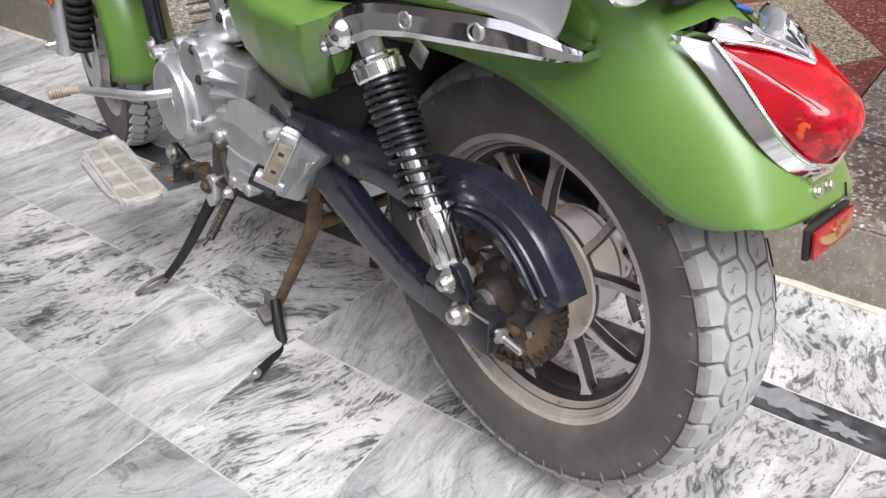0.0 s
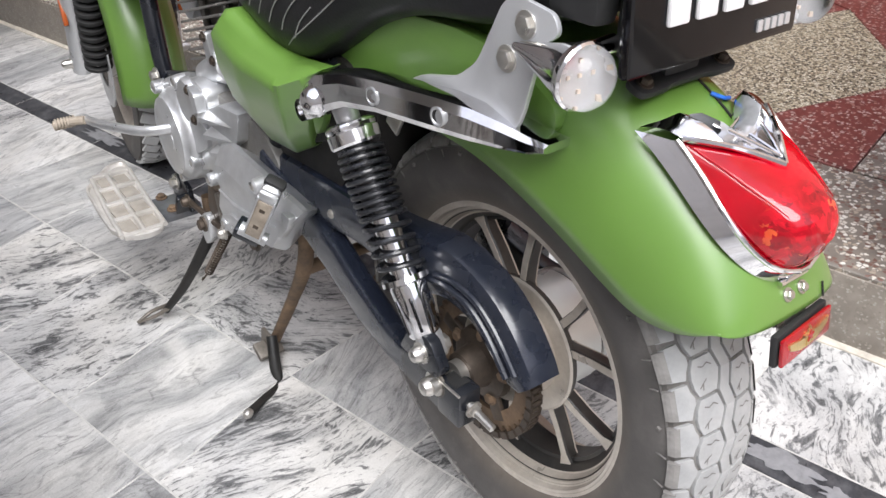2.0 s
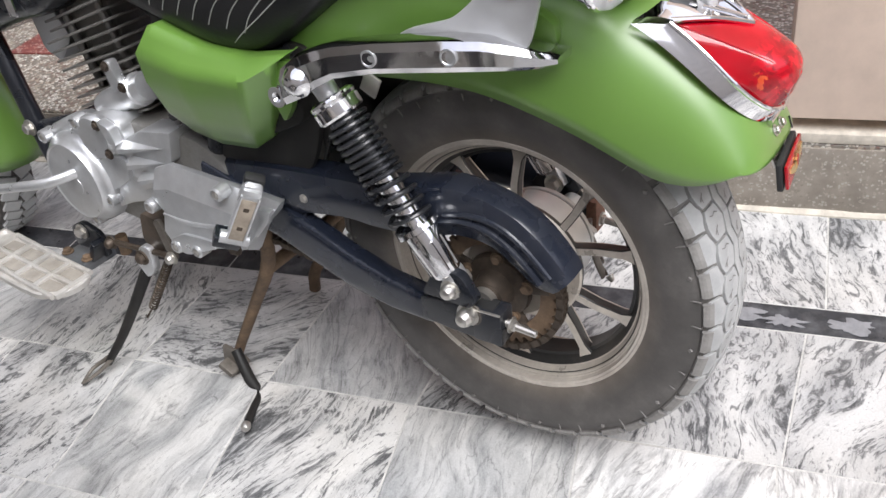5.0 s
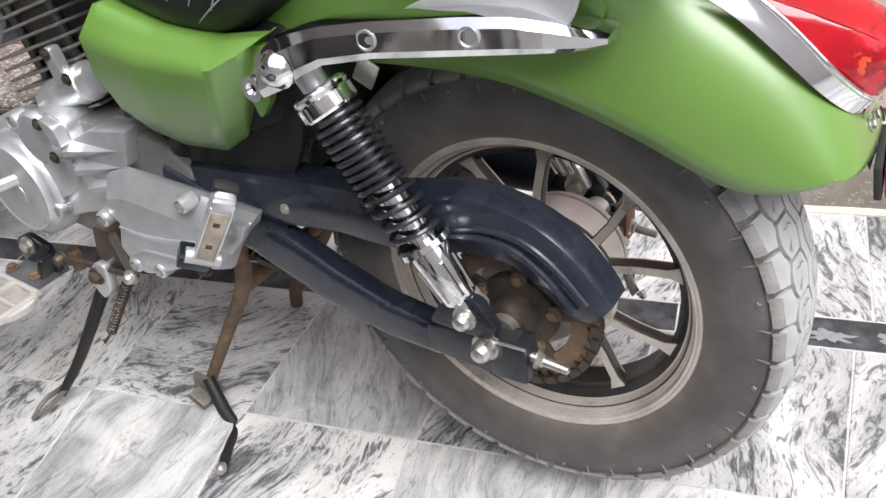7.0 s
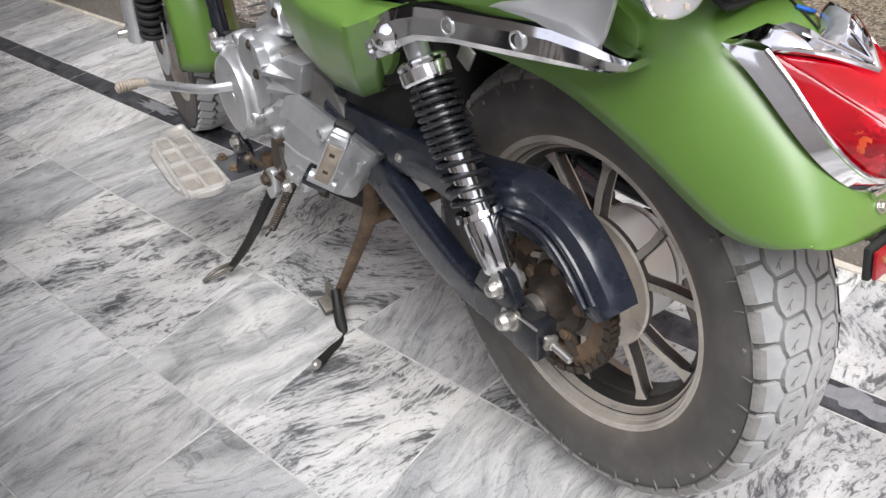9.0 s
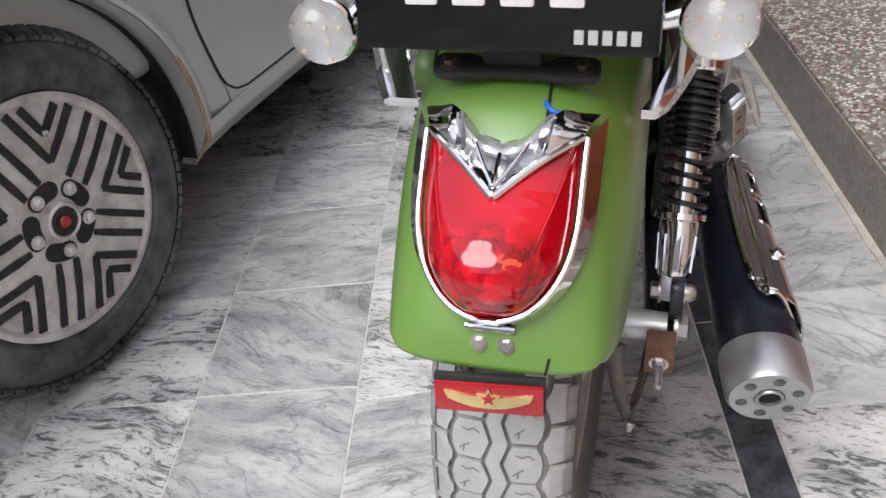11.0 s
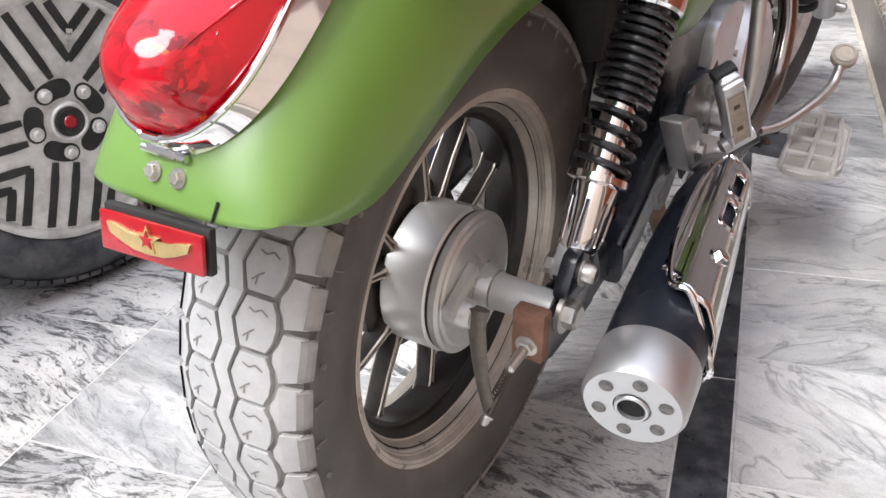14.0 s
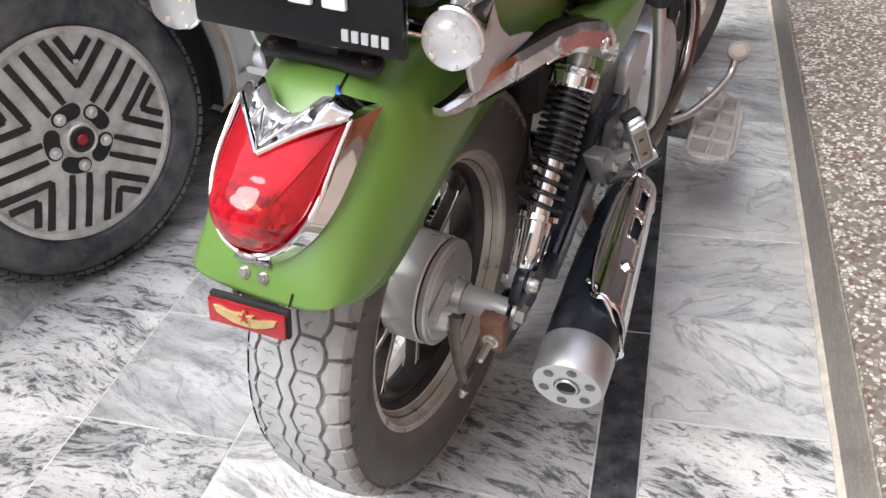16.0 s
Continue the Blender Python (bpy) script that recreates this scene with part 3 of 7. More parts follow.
# slab added out of view to keep skylight off the far floor
part("ceiling", box((0.6, 3.1, 3.15), (8.0, 2.8, 0.14), 0.01), M_WALLB, None, "unseen plain slab added to shade the far floor", category="ceiling", kind="structure")
# plain walls added round the porch, heights set to shape the skylight, open above
for nm, c, s in (("wall_east", (4.7, 0.9, 3.1), (0.2, 7.2, 6.2)), ("wall_north", (0.6, 4.6, 3.1), (8.2, 0.2, 6.2)), ("wall_west", (-3.5, 0.0, 1.8), (0.2, 9.2, 3.6)), ("wall_street", (-1.0, -5.2, 1.3), (9.0, 0.2, 2.6))):
    part(nm, box(c, s, 0.01), M_WALLB, None, "plain wall added to close the place and shape the skylight", category="wall", kind="structure")
door = part("door_1", box((2.20, 0.35, STEP + 1.03), (0.045, 2.1, 2.05), 0.004), M_DOOR, None, "brown painted wooden door at the end of the threshold", category="door", kind="structure")
for dy in (-0.5, 0.5):
    for dz, hh in ((0.45, 0.62), (1.45, 0.9)):
        part("panel", box((2.172, 0.35 + dy, STEP + dz), (0.02, 0.72, hh), 0.008), M_DOOR, door)
part("frame", box((2.24, 0.35, STEP + 1.08), (0.03, 2.3, 2.15), 0.004), M_WALLB, door)

# near-black for soot and for the shade inside the cover's slots and wells
M_SLOT = mat("soot_and_recess_shade", (0.016, 0.015, 0.014), 0.7, var=0.4, scale=40, dirt=(0.13, 0.115, 0.10), dirt_amt=0.1, dirt_scale=30)


# ---- parked car: front wheel steered, wing, door and sill ----
def build_car():
    """Axes: x out from the flank, y towards the tail, z up; front wheel at the origin."""
    CAR = Matrix.Translation((-0.835, 0.381, 0)) @ pose(0, 0, 0, 0, 0, -22)
    car = thing("car", "silver grey parked car with steered front wheel and dusty sill", "car", CAR)
    WZ, WR = 0.322, 0.395

    def side_x(y, z):
        bul = 0.022 * math.sin(max(0, min(1, (z - 0.2) / 0.75)) * math.pi * 0.7) - 0.012
        r = math.hypot(y, z - WZ)
        lip = 0.016 * max(0, 1 - abs(r - WR - 0.012) / 0.03) if z > 0.2 else 0
        return 0.002 + bul + lip - 0.045 * max(0, (0.27 - z) / 0.05)
    # wing: strips from the wheel opening outwards
    n = 36
    rows = []
    for i in range(n + 1):
        a = math.pi * 1.10 - (math.pi * 1.19) * i / n
        y, z = WR * math.cos(a), WZ + WR * math.sin(a)
        col = [(side_x(y, z) - 0.05, y, z), (side_x(y, z) - 0.004, y, z)]
        for k in range(9):
            t = k / 8
            y2 = y + (max(-0.52, min(0.52, y * 1.6)) - y) * t
            z2 = z + (max(z, 0.84) - z) * t if math.sin(a) > 0.05 else z
            col.append((side_x(y2, z2), y2, z2))
        rows.append(col)
    part("front_wing", loft(rows, False, False), M_CARPAINT, car, "dusty silver wing with a rolled wheel arch")

    def seam_y(z):
        return 0.455 + 0.045 * max(0, min(1, (0.53 - z) / 0.2)) ** 1.5

    def skin(name, y0, y1, z0, z1, m, off=0.0, label="", ny=16, nz=10, parent=car):
        r = []
        for i in range(ny + 1):
            rr = []
            for j in range(nz + 1):
                z = z0 + (z1 - z0) * j / nz
                a, b = (y0(z) if callable(y0) else y0), (y1(z) if callable(y1) else y1)
                yy = a + (b - a) * i / ny
                rr.append((side_x(yy, z) + off, yy, z))
            r.append([(rr[0][0] - 0.04, rr[0][1], rr[0][2])] + rr)
        return part(name, loft(r, False, False), m, parent, label)
    arch_y = lambda z: math.sqrt(max(0.02, WR ** 2 - (z - WZ) ** 2)) + 0.004
    skin("sill", arch_y, 2.7, 0.218, 0.302, M_CARPAINT, 0.001, "dusty lower sill")
    skin("wing_rear", arch_y, seam_y, 0.302, 0.84, M_CARPAINT, 0.0005)
    skin("door", lambda z: seam_y(z) + 0.003, 1.55, 0.304, 0.86, M_CARPAINT, 0.003, "silver door")
    skin("rear_door", 1.556, 2.7, 0.304, 0.86, M_CARPAINT, 0.003)
    gap = [(side_x(seam_y(z), z) + 0.0025, seam_y(z) + 0.002, z) for z in (0.84, 0.7, 0.6, 0.5, 0.42, 0.36)] + [(side_x(0.5, 0.335) + 0.002, 0.513, 0.332), (side_x(0.55, 0.316) + 0.002, 0.55, 0.314), (side_x(0.65, 0.31) + 0.002, 0.65, 0.309), (side_x(1.2, 0.308) + 0.002, 1.2, 0.308), (side_x(2.0, 0.308) + 0.002, 2.0, 0.308)]
    part("door_gap", tube(gap, 0.0030, 8, 5), M_DARK, car, "dark door shut line")
    rust = [(0.012 + side_x(WR * math.cos(t), WZ + WR * math.sin(t)) - 0.006, WR * math.cos(t), WZ + WR * math.sin(t)) for t in [-0.28 + 0.05 * k for k in range(14)]]
    part("arch_hem", tube(rust, 0.0045, 8), M_ARCHRUST, car, "rust-stained arch hem")
    part("underbody", box((-0.78, 1.35, 0.32), (1.42, 2.6, 0.22), 0.03), M_DARK, car)
    arc = [radians(-14 + 208 * k / 30) for k in range(31)]
    liner = [[(-0.03, 0.390 * math.cos(t), WZ + 0.390 * math.sin(t)), (-0.30, 0.390 * math.cos(t), WZ + 0.390 * math.sin(t)), (-0.30, 0.05 * math.cos(t), WZ + 0.05 * math.sin(t))] for t in arc]
    part("wheel_arch_liner", loft(liner, False, False), M_DARK, car)
    part("body_shell", box((-0.77, 1.08, 0.63), (1.44, 3.2, 0.42), 0.06, seg=4), M_CARPAINT, car)
    cab = [(0.25, 0.83), (0.85, 1.38), (1.1, 1.43), (2.0, 1.42), (2.5, 1.15), (2.68, 0.83)]
    part("cabin", bevel(loft([[(-0.10, y, z) if z < 0.9 else (-0.20, y, z) for y, z in cab], [(-1.44, y, z) if z < 0.9 else (-1.34, y, z) for y, z in cab]]), 0.05, 3), M_CARPAINT, car)
    part("front_bumper", box((-0.74, -0.50, 0.56), (1.40, 0.14, 0.28), 0.06, seg=4), M_CARPAINT, car)
    # wheel
    wm = Matrix.Translation((0.0, 0.0, 0.331)) @ Matrix.Rotation(radians(-3), 4, "Z")
    R, Rr = 0.333, 0.217
    bm = lathe([(-0.20, Rr), (-0.205, Rr + 0.03), (-0.195, R - 0.035), (-0.165, R - 0.006), (-0.11, R), (-0.065, R - 0.004), (-0.035, R - 0.022), (-0.012, R - 0.05), (-0.004, R - 0.075), (-0.008, Rr + 0.012), (-0.02, Rr)], (0, 0, 0), (1, 0, 0), 72)
    bm.transform(wm)
    wheel = part("front_wheel", bm, M_CARTYRE, car, "worn black car tyre")
    # tread lugs on the shoulder
    bm = bmesh.new()
    for k in range(80):
        a = 2 * math.pi * k / 80
        m = Matrix.Rotation(a, 4, "X") @ Matrix.Translation((-0.049, 0, R - 0.0150)) @ Matrix.Rotation(0.45, 4, "Y")
        add_box(bm, (0, 0, 0), (0.06, 0.019, 0.008), m)
    bm.transform(wm)
    part("shoulder_tread", bm, M_CARTYRE, wheel, kind="stuff")
    # wheel cover with chevron slots
    bm = lathe([(-0.035, 0.0), (-0.03, Rr), (-0.012, Rr + 0.002), (-0.009, Rr - 0.008), (-0.014, Rr - 0.016), (-0.004, 0.14), (0.0, 0.06), (0.0, 0.0)], (0, 0, 0), (1, 0, 0), 64)
    bm.transform(wm)
    cover = part("wheel_cover", bm, M_COVER, wheel, "scuffed silver wheel cover with chevron slots")

    def slot(a, r0, r1, w):
        """A dark bar between two polar points of the cover; its colour stands in for a groove's shade."""
        (y0, z0), (y1, z1) = r0, r1
        c0, s0 = math.cos(a), math.sin(a)
        p = [Vector((0, y0 * c0 - z0 * s0, y0 * s0 + z0 * c0)), Vector((0, y1 * c0 - z1 * s0, y1 * s0 + z1 * c0))]
        dd = (p[1] - p[0]).normalized()
        nn = Vector((1, 0, 0)).cross(dd) * w / 2
        b = bmesh.new()

        def xs(q):
            r = q.length
            return -0.004 + 0.0 if r < 0.06 else (-0.001 - 0.0135 * max(0, (r - 0.10)) / 0.11)
        rings = []
        for t in (0, 0.25, 0.5, 0.75, 1):
            q = p[0].lerp(p[1], t)
            ww = nn * (0.75 if t == 0 else 1)
            rings.append([q - ww + Vector((xs(q) - 0.004, 0, 0)), q - ww + Vector((xs(q) + 0.004, 0, 0)), q + ww + Vector((xs(q) + 0.004, 0, 0)), q + ww + Vector((xs(q) - 0.004, 0, 0))])
        loft(rings, True, True, b)
        return b
    def add_to(bm, b):
        b.transform(wm)
        tmp = bpy.data.meshes.new("t")
        b.to_mesh(tmp)
        bm.from_mesh(tmp)
        bpy.data.meshes.remove(tmp)
        b.free()

    for k in range(5):
        a = 2 * math.pi * (k / 5) + math.pi / 5 + 0.14
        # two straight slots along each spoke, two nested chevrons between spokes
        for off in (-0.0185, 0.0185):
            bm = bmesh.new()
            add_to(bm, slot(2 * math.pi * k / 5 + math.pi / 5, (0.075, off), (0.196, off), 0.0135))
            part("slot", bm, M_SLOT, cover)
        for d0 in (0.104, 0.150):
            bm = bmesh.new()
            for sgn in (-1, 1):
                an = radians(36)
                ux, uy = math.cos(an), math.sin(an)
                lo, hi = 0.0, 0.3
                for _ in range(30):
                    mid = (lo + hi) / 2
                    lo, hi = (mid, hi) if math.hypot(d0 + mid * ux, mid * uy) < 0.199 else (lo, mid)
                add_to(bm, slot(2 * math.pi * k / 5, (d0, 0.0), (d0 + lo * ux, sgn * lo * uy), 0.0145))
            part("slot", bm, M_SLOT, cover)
        bm = bmesh.new()
        y, z = 0.057 * math.cos(a), 0.057 * math.sin(a)
        # a keyhole well that runs on round the hub from each bolt, soot and recess shade in its colour
        out = []
        for i in range(13):
            t = a - 0.56 * i / 12
            out.append((0.0735 * math.cos(t), 0.0735 * math.sin(t)))
        end = a - 0.56
        ey, ez = 0.057 * math.cos(end), 0.057 * math.sin(end)
        out += [(ey + 0.0165 * math.cos(end - math.pi * i / 8), ez + 0.0165 * math.sin(end - math.pi * i / 8)) for i in range(1, 8)]
        out += [(0.0405 * math.cos(t), 0.0405 * math.sin(t)) for t in [end + 0.56 * i / 12 for i in range(13)]]
        out += [(y + 0.0165 * math.cos(a + math.pi - math.pi * i / 8), z + 0.0165 * math.sin(a + math.pi - math.pi * i / 8)) for i in range(1, 8)]
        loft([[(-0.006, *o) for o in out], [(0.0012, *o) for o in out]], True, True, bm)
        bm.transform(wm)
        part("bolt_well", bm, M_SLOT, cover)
        bm = lathe([(0.0, 0.0), (0.0, 0.0125), (0.004, 0.0125), (0.005, 0.0095), (0.010, 0.009), (0.013, 0.006), (0.013, 0.0)], (0, y, z), (1, 0, 0), 12)
        bm.transform(wm)
        part("wheel_bolt", bm, M_COVER, cover)
    bm = lathe([(0.0, 0.0345), (0.012, 0.0335), (0.015, 0.030), (0.013, 0.0265), (0.011, 0.0255)], (0, 0, 0), (1, 0, 0), 32)
    bm.transform(wm)
    part("centre_cap", bm, M_COVER, cover)
    bm = lathe([(0.002, 0.0262), (0.0125, 0.0262), (0.0155, 0.0225), (0.013, 0.018), (0.0145, 0.0)], (0, 0, 0), (1, 0, 0), 32)
    bm.transform(wm)
    part("cap_centre", bm, M_SLOT, cover, "sooty hub cap centre")
    bm = lathe([(0.014, 0.0115), (0.0165, 0.0095), (0.0165, 0.0)], (0, 0, 0), (1, 0, 0), 20)
    bm.transform(wm)
    part("cap_badge", bm, M_REDPL, cover)
    bm = bmesh.new()
    for i in range(6):
        a = 1.25
        add_box(bm, (-0.0035, 0.125 * math.cos(a) + 0.011 * (i - 2.5) * math.cos(a), 0.125 * math.sin(a) + 0.011 * (i - 2.5) * math.sin(a)), (0.005, 0.007, 0.010), Matrix.Rotation(a, 4, "X"))
    bm.transform(wm)
    part("raised_mark", bm, M_COVER, cover)
    # the rest of the body: glass, handle, and the other three wheels
    for y0, y1, lean in ((0.62, 1.36, 0.0), (1.42, 2.28, 0.0)):
        poly = rounded([(y0 + (0.34 if y0 < 1 else 0.0), 1.33), (y1 - (0.0 if y0 < 1 else 0.12), 1.33), (y1 + (0.0 if y0 < 1 else 0.10), 0.90), (y0 - (0.05 if y0 < 1 else 0.0), 0.90)], 0.03)
        for side in (0, 1):
            g = bmesh.new()
            xs_ = [(-0.112 - 0.10 * (z - 0.9) / 0.5 * 1.0, y, z) for y, z in poly] if side == 0 else [(-1.428 + 0.10 * (z - 0.9) / 0.5, y, z) for y, z in poly]
            o = 0.006 if side == 0 else -0.006
            loft([[(x - o, y, z) for x, y, z in xs_], [(x + o * 1.5, y, z) for x, y, z in xs_]], True, True, g)
            part("side_window", g, M_CARGLASS, car)
    for (ya, za), (yb, zb), nm in (((0.33, 0.90), (0.82, 1.35), "windscreen"), ((2.62, 0.92), (2.49, 1.13), "rear_window")):
        d = Vector((0, yb - ya, zb - za)).normalized()
        nrm = Vector((0, -d.z, d.y)) * (1 if nm == "windscreen" else -1)
        q = [Vector((-0.22, ya, za)), Vector((-1.32, ya, za)), Vector((-1.27, yb, zb)), Vector((-0.27, yb, zb))]
        g = loft([[v - nrm * 0.004 for v in q], [v + nrm * 0.006 for v in q]], True, True)
        part(nm, g, M_CARGLASS, car)
    for x, y, sx in ((-1.50, 0.0, -1), (0.0, 2.36, 1), (-1.50, 2.36, -1)):
        g = lathe([(sx * a_, r_) for a_, r_ in ((-0.20, Rr), (-0.205, Rr + 0.03), (-0.195, R - 0.035), (-0.165, R - 0.006), (-0.11, R), (-0.065, R - 0.004), (-0.035, R - 0.022), (-0.012, R - 0.05), (-0.004, R - 0.075), (-0.008, Rr + 0.012), (-0.02, Rr))], (x, y, 0.333), (1, 0, 0), 48)
        w2 = part("wheel", g, M_CARTYRE, car, "worn black car tyre")
        part("wheel_cover", lathe([(sx * a_, r_) for a_, r_ in ((-0.03, Rr), (-0.012, Rr + 0.002), (-0.014, Rr - 0.016), (-0.004, 0.14), (0.0, 0.06), (0.0, 0.0))], (x, y, 0.333), (1, 0, 0), 48), M_COVER, w2)
    return car


build_car()

# ---- motorcycle; its own axes: x right, y ahead, z up, rear axle at (0, 0, 0.34) ----
BIKE = Matrix.Translation((-0.0259, 0.0047, 0.3365)) @ pose(0, 0, 0, 0, 0, -12.6) @ pose(0, 0, 0, 0, 4.7, 0) @ Matrix.Translation((0, 0, -0.34))
bike = thing("motorcycle", "green cruiser motorcycle with chrome trim on its centre stand", "motorcycle", BIKE)
AZ = 0.34


def both(name, bm, material, parent, label="", **kw):
    b2 = mirror(bm)
    return part(name, bm, material, parent, label, **kw), part(name, b2, material, parent, label, **kw)


# -- wheels --
def tyre_profile(R, W, Rr):
    """Half-turned section of a tyre: (across, radius)."""
    h = W / 2
    return [(-0.3 * h * 2, Rr - 0.012), (-0.72 * h, Rr - 0.004), (-0.84 * h, Rr + 0.008), (-0.97 * h, Rr + (R - Rr) * 0.32), (-1.0 * h, Rr + (R - Rr) * 0.5), (-0.96 * h, Rr + (R - Rr) * 0.68),
            (-0.90 * h, Rr + (R - Rr) * 0.80), (-0.80 * h, R - 0.0165), (-0.62 * h, R - 0.010), (-0.35 * h, R - 0.006), (0, R - 0.0045), (0.35 * h, R - 0.006), (0.62 * h, R - 0.010), (0.80 * h, R - 0.0165), (0.90 * h, Rr + (R - Rr) * 0.80),
            (0.96 * h, Rr + (R - Rr) * 0.68), (1.0 * h, Rr + (R - Rr) * 0.5), (0.97 * h, Rr + (R - Rr) * 0.32), (0.84 * h, Rr + 0.008), (0.72 * h, Rr - 0.004), (0.3 * h * 2, Rr - 0.012)]


def tread_block(outline, R, W, h):
    """A rubber block whose outline is (across, along), laid on the tyre's crown at the top."""
    hw = W / 2

    def rad(x):
        t = abs(x) / hw
        return R - 0.0045 - 0.010 * t * t - 0.014 * t ** 6

    def at(x, s, lift):
        r = rad(x) + lift
        a = s / R
        return (x, r * math.sin(a), r * math.cos(a))
    cx, cs = sum(p[0] for p in outline) / len(outline), sum(p[1] for p in outline) / len(outline)
    low = [at(x, s, -0.006) for x, s in outline]
    mid = [at(x, s, h * 0.86) for x, s in outline]
    top = [at(cx + (x - cx) * 0.985, cs + (s - cs) * 0.985, h) for x, s in outline]
    bm = loft([low, mid, top], True, False)
    vs = [v for v in bm.verts][-len(outline):]
    c = bm.verts.new(at(cx, cs, h))
    for i in range(len(vs)):
        face(bm, (vs[i], vs[(i + 1) % len(vs)], c))
    # a forked sipe cut in the larger blocks
    if 0.015 < abs(cx) < 0.04:
        w = 0.0007
        for (xa, sa), (xb, sb) in (((0.010, 0.0085), (0.004, 0.0125)), ((0.004, 0.0125), (-0.002, 0.0095)), ((-0.002, 0.0095), (-0.008, 0.0120)), ((-0.005, -0.0075), (-0.010, -0.012)), ((-0.005, -0.0075), (-0.006, -0.015)), ((-0.005, -0.0075), (0.0, -0.004))):
            dx, ds = xb - xa, sb - sa
            ln = math.hypot(dx, ds)
            ox, os_ = -ds / ln * w, dx / ln * w
            f = face(bm, [bm.verts.new(at(cx + x, cs + q, h + 0.0003)) for x, q in ((xa + ox, sa + os_), (xb + ox, sb + os_), (xb - ox, sb - os_), (xa - ox, sa - os_))])
            f.material_index = 1
    return bm


def rear_wheel():
    R, W, Rr = 0.302, 0.142, 0.200
    c = (0, 0, AZ)
    bm = lathe(tyre_profile(R, W, Rr), c, (1, 0, 0), 96)
    tyre = part("rear_tyre", bm, M_TYRE_REAR, bike, "dusty black rear tyre with block tread")
    # moulded ring lines and bars on the sidewalls
    for sgn in (-1, 1):
        for rr, x in ((Rr + 0.013, 0.0598), (Rr + 0.075, 0.0672)):
            bm = lathe([(-0.001, rr - 0.0015), (0.0012, rr), (-0.001, rr + 0.0015)], (sgn * x, 0, AZ), (sgn, 0, 0), 80)
            part("sidewall_ring", bm, M_TYRE_REAR, tyre)
        bm = bmesh.new()
        rnd = random.Random(3)
        for a0 in (3.5, 5.6):
            for k in range(11):
                a = a0 + 0.045 * k
                w = rnd.choice([0.004, 0.006, 0.007])
                m = Matrix.Translation((sgn * 0.0686, 0, AZ)) @ Matrix.Rotation(a, 4, "X") @ Matrix.Translation((0, 0, Rr + 0.05))
                add_box(bm, (0, 0, 0), (0.0016, w, 0.012), m)
        for k in range(44):
            a = 2 * math.pi * k / 44 + rnd.uniform(-0.02, 0.02)
            m = Matrix.Translation((0, 0, AZ)) @ Matrix.Rotation(a, 4, "X") @ Matrix.Translation((sgn * 0.0692, 0, Rr + 0.066)) @ Matrix.Rotation(sgn * 0.16, 4, "Y")
            if k % 3:
                add_box(bm, (0, 0, 0), (0.0018, 0.0012, rnd.uniform(0.008, 0.022)), m)
            else:
                add_box(bm, (0, 0, 0), (0.0035, 0.004, 0.0045), m @ Matrix.Rotation(0.6, 4, "X"))
        part("raised_mark", bm, M_TYREDUST, tyre, kind="stuff")
    N = 42
    p = 2 * math.pi * R / N
    e = 0.0021
    # centre rib, blocks pointed inwards, shoulder blocks past a zigzag groove
    mid = [(0.0148, -p / 2 + e), (0.0110, -p / 4), (0.0072, 0), (0.0110, p / 4), (0.0148, p / 2 - e), (0.0378, p / 2 - e), (0.0423, p / 4), (0.0440, 0), (0.0423, -p / 4), (0.0378, -p / 2 + e)]
    rim_ = [(0.0497, 0.0022), (0.0475, p / 4), (0.0437, p / 2 - 0.004), (0.0437, p / 2 + 0.004), (0.0475, 3 * p / 4), (0.0497, p - 0.0022), (0.0640, p - 0.0036), (0.0640, 0.0036)]
    flip = lambda o: [(-x, s + p / 2) for x, s in o][::-1]
    core = [(-0.0033, -p / 2), (-0.0070, -p / 4), (-0.0108, 0), (-0.0070, p / 4), (-0.0033, p / 2), (0.0108, p / 2), (0.0070, p / 4), (0.0033, 0), (0.0070, -p / 4), (0.0108, -p / 2)]
    shapes = [(core, 0), (mid, 0), (flip(mid), 0), (rim_, 0), (flip(rim_), 0)]
    for outline, _ in shapes:
        bm = tread_block(outline, R, W, 0.0036)
        bmesh.ops.recalc_face_normals(bm, faces=bm.faces)
        me = bpy.data.meshes.new("tread_block")
        bm.to_mesh(me)
        bm.free()
        me.materials.append(M_TREAD)
        me.materials.append(M_TYREDUST)
        for k in range(N):
            ob = new("tread_block", me)
            ob.parent = tyre
            ob.matrix_basis = Matrix.Translation(c) @ Matrix.Rotation(2 * math.pi * k / N, 4, "X")
    # shoulder lugs that reach down the sidewall
    for sgn in (-1, 1):
        bm = bmesh.new()
        rows = []
        for x, r, k in ((0.0600, 0.2868, 1.0), (0.0640, 0.2828, 1.0), (0.0662, 0.2790, 0.98), (0.0674, 0.2756, 0.94), (0.0676, 0.2745, 0.92)):
            out = 0.0030 if r > 0.275 else -0.002
            w = 0.0165 * k
            rows.append([(sgn * (x - 0.004), -w - 0.0008, r - 0.004), (sgn * (x + out), -w, r + out * 0.5), (sgn * (x + out), w, r + out * 0.5), (sgn * (x - 0.004), w + 0.0008, r - 0.004)])
        loft(rows, False, False, bm)
        bmesh.ops.recalc_face_normals(bm, faces=bm.faces)
        me = bpy.data.meshes.new("shoulder_lug")
        bm.to_mesh(me)
        bm.free()
        me.materials.append(M_LUG)
        for k in range(N):
            ob = new("shoulder_lug", me)
            ob.parent = tyre
            ob.matrix_basis = Matrix.Translation(c) @ Matrix.Rotation(2 * math.pi * (k + (0.5 if sgn > 0 else 0.0)) / N, 4, "X")
    # rim: stepped barrel with a bright lip on either side
    bm = bmesh.new()
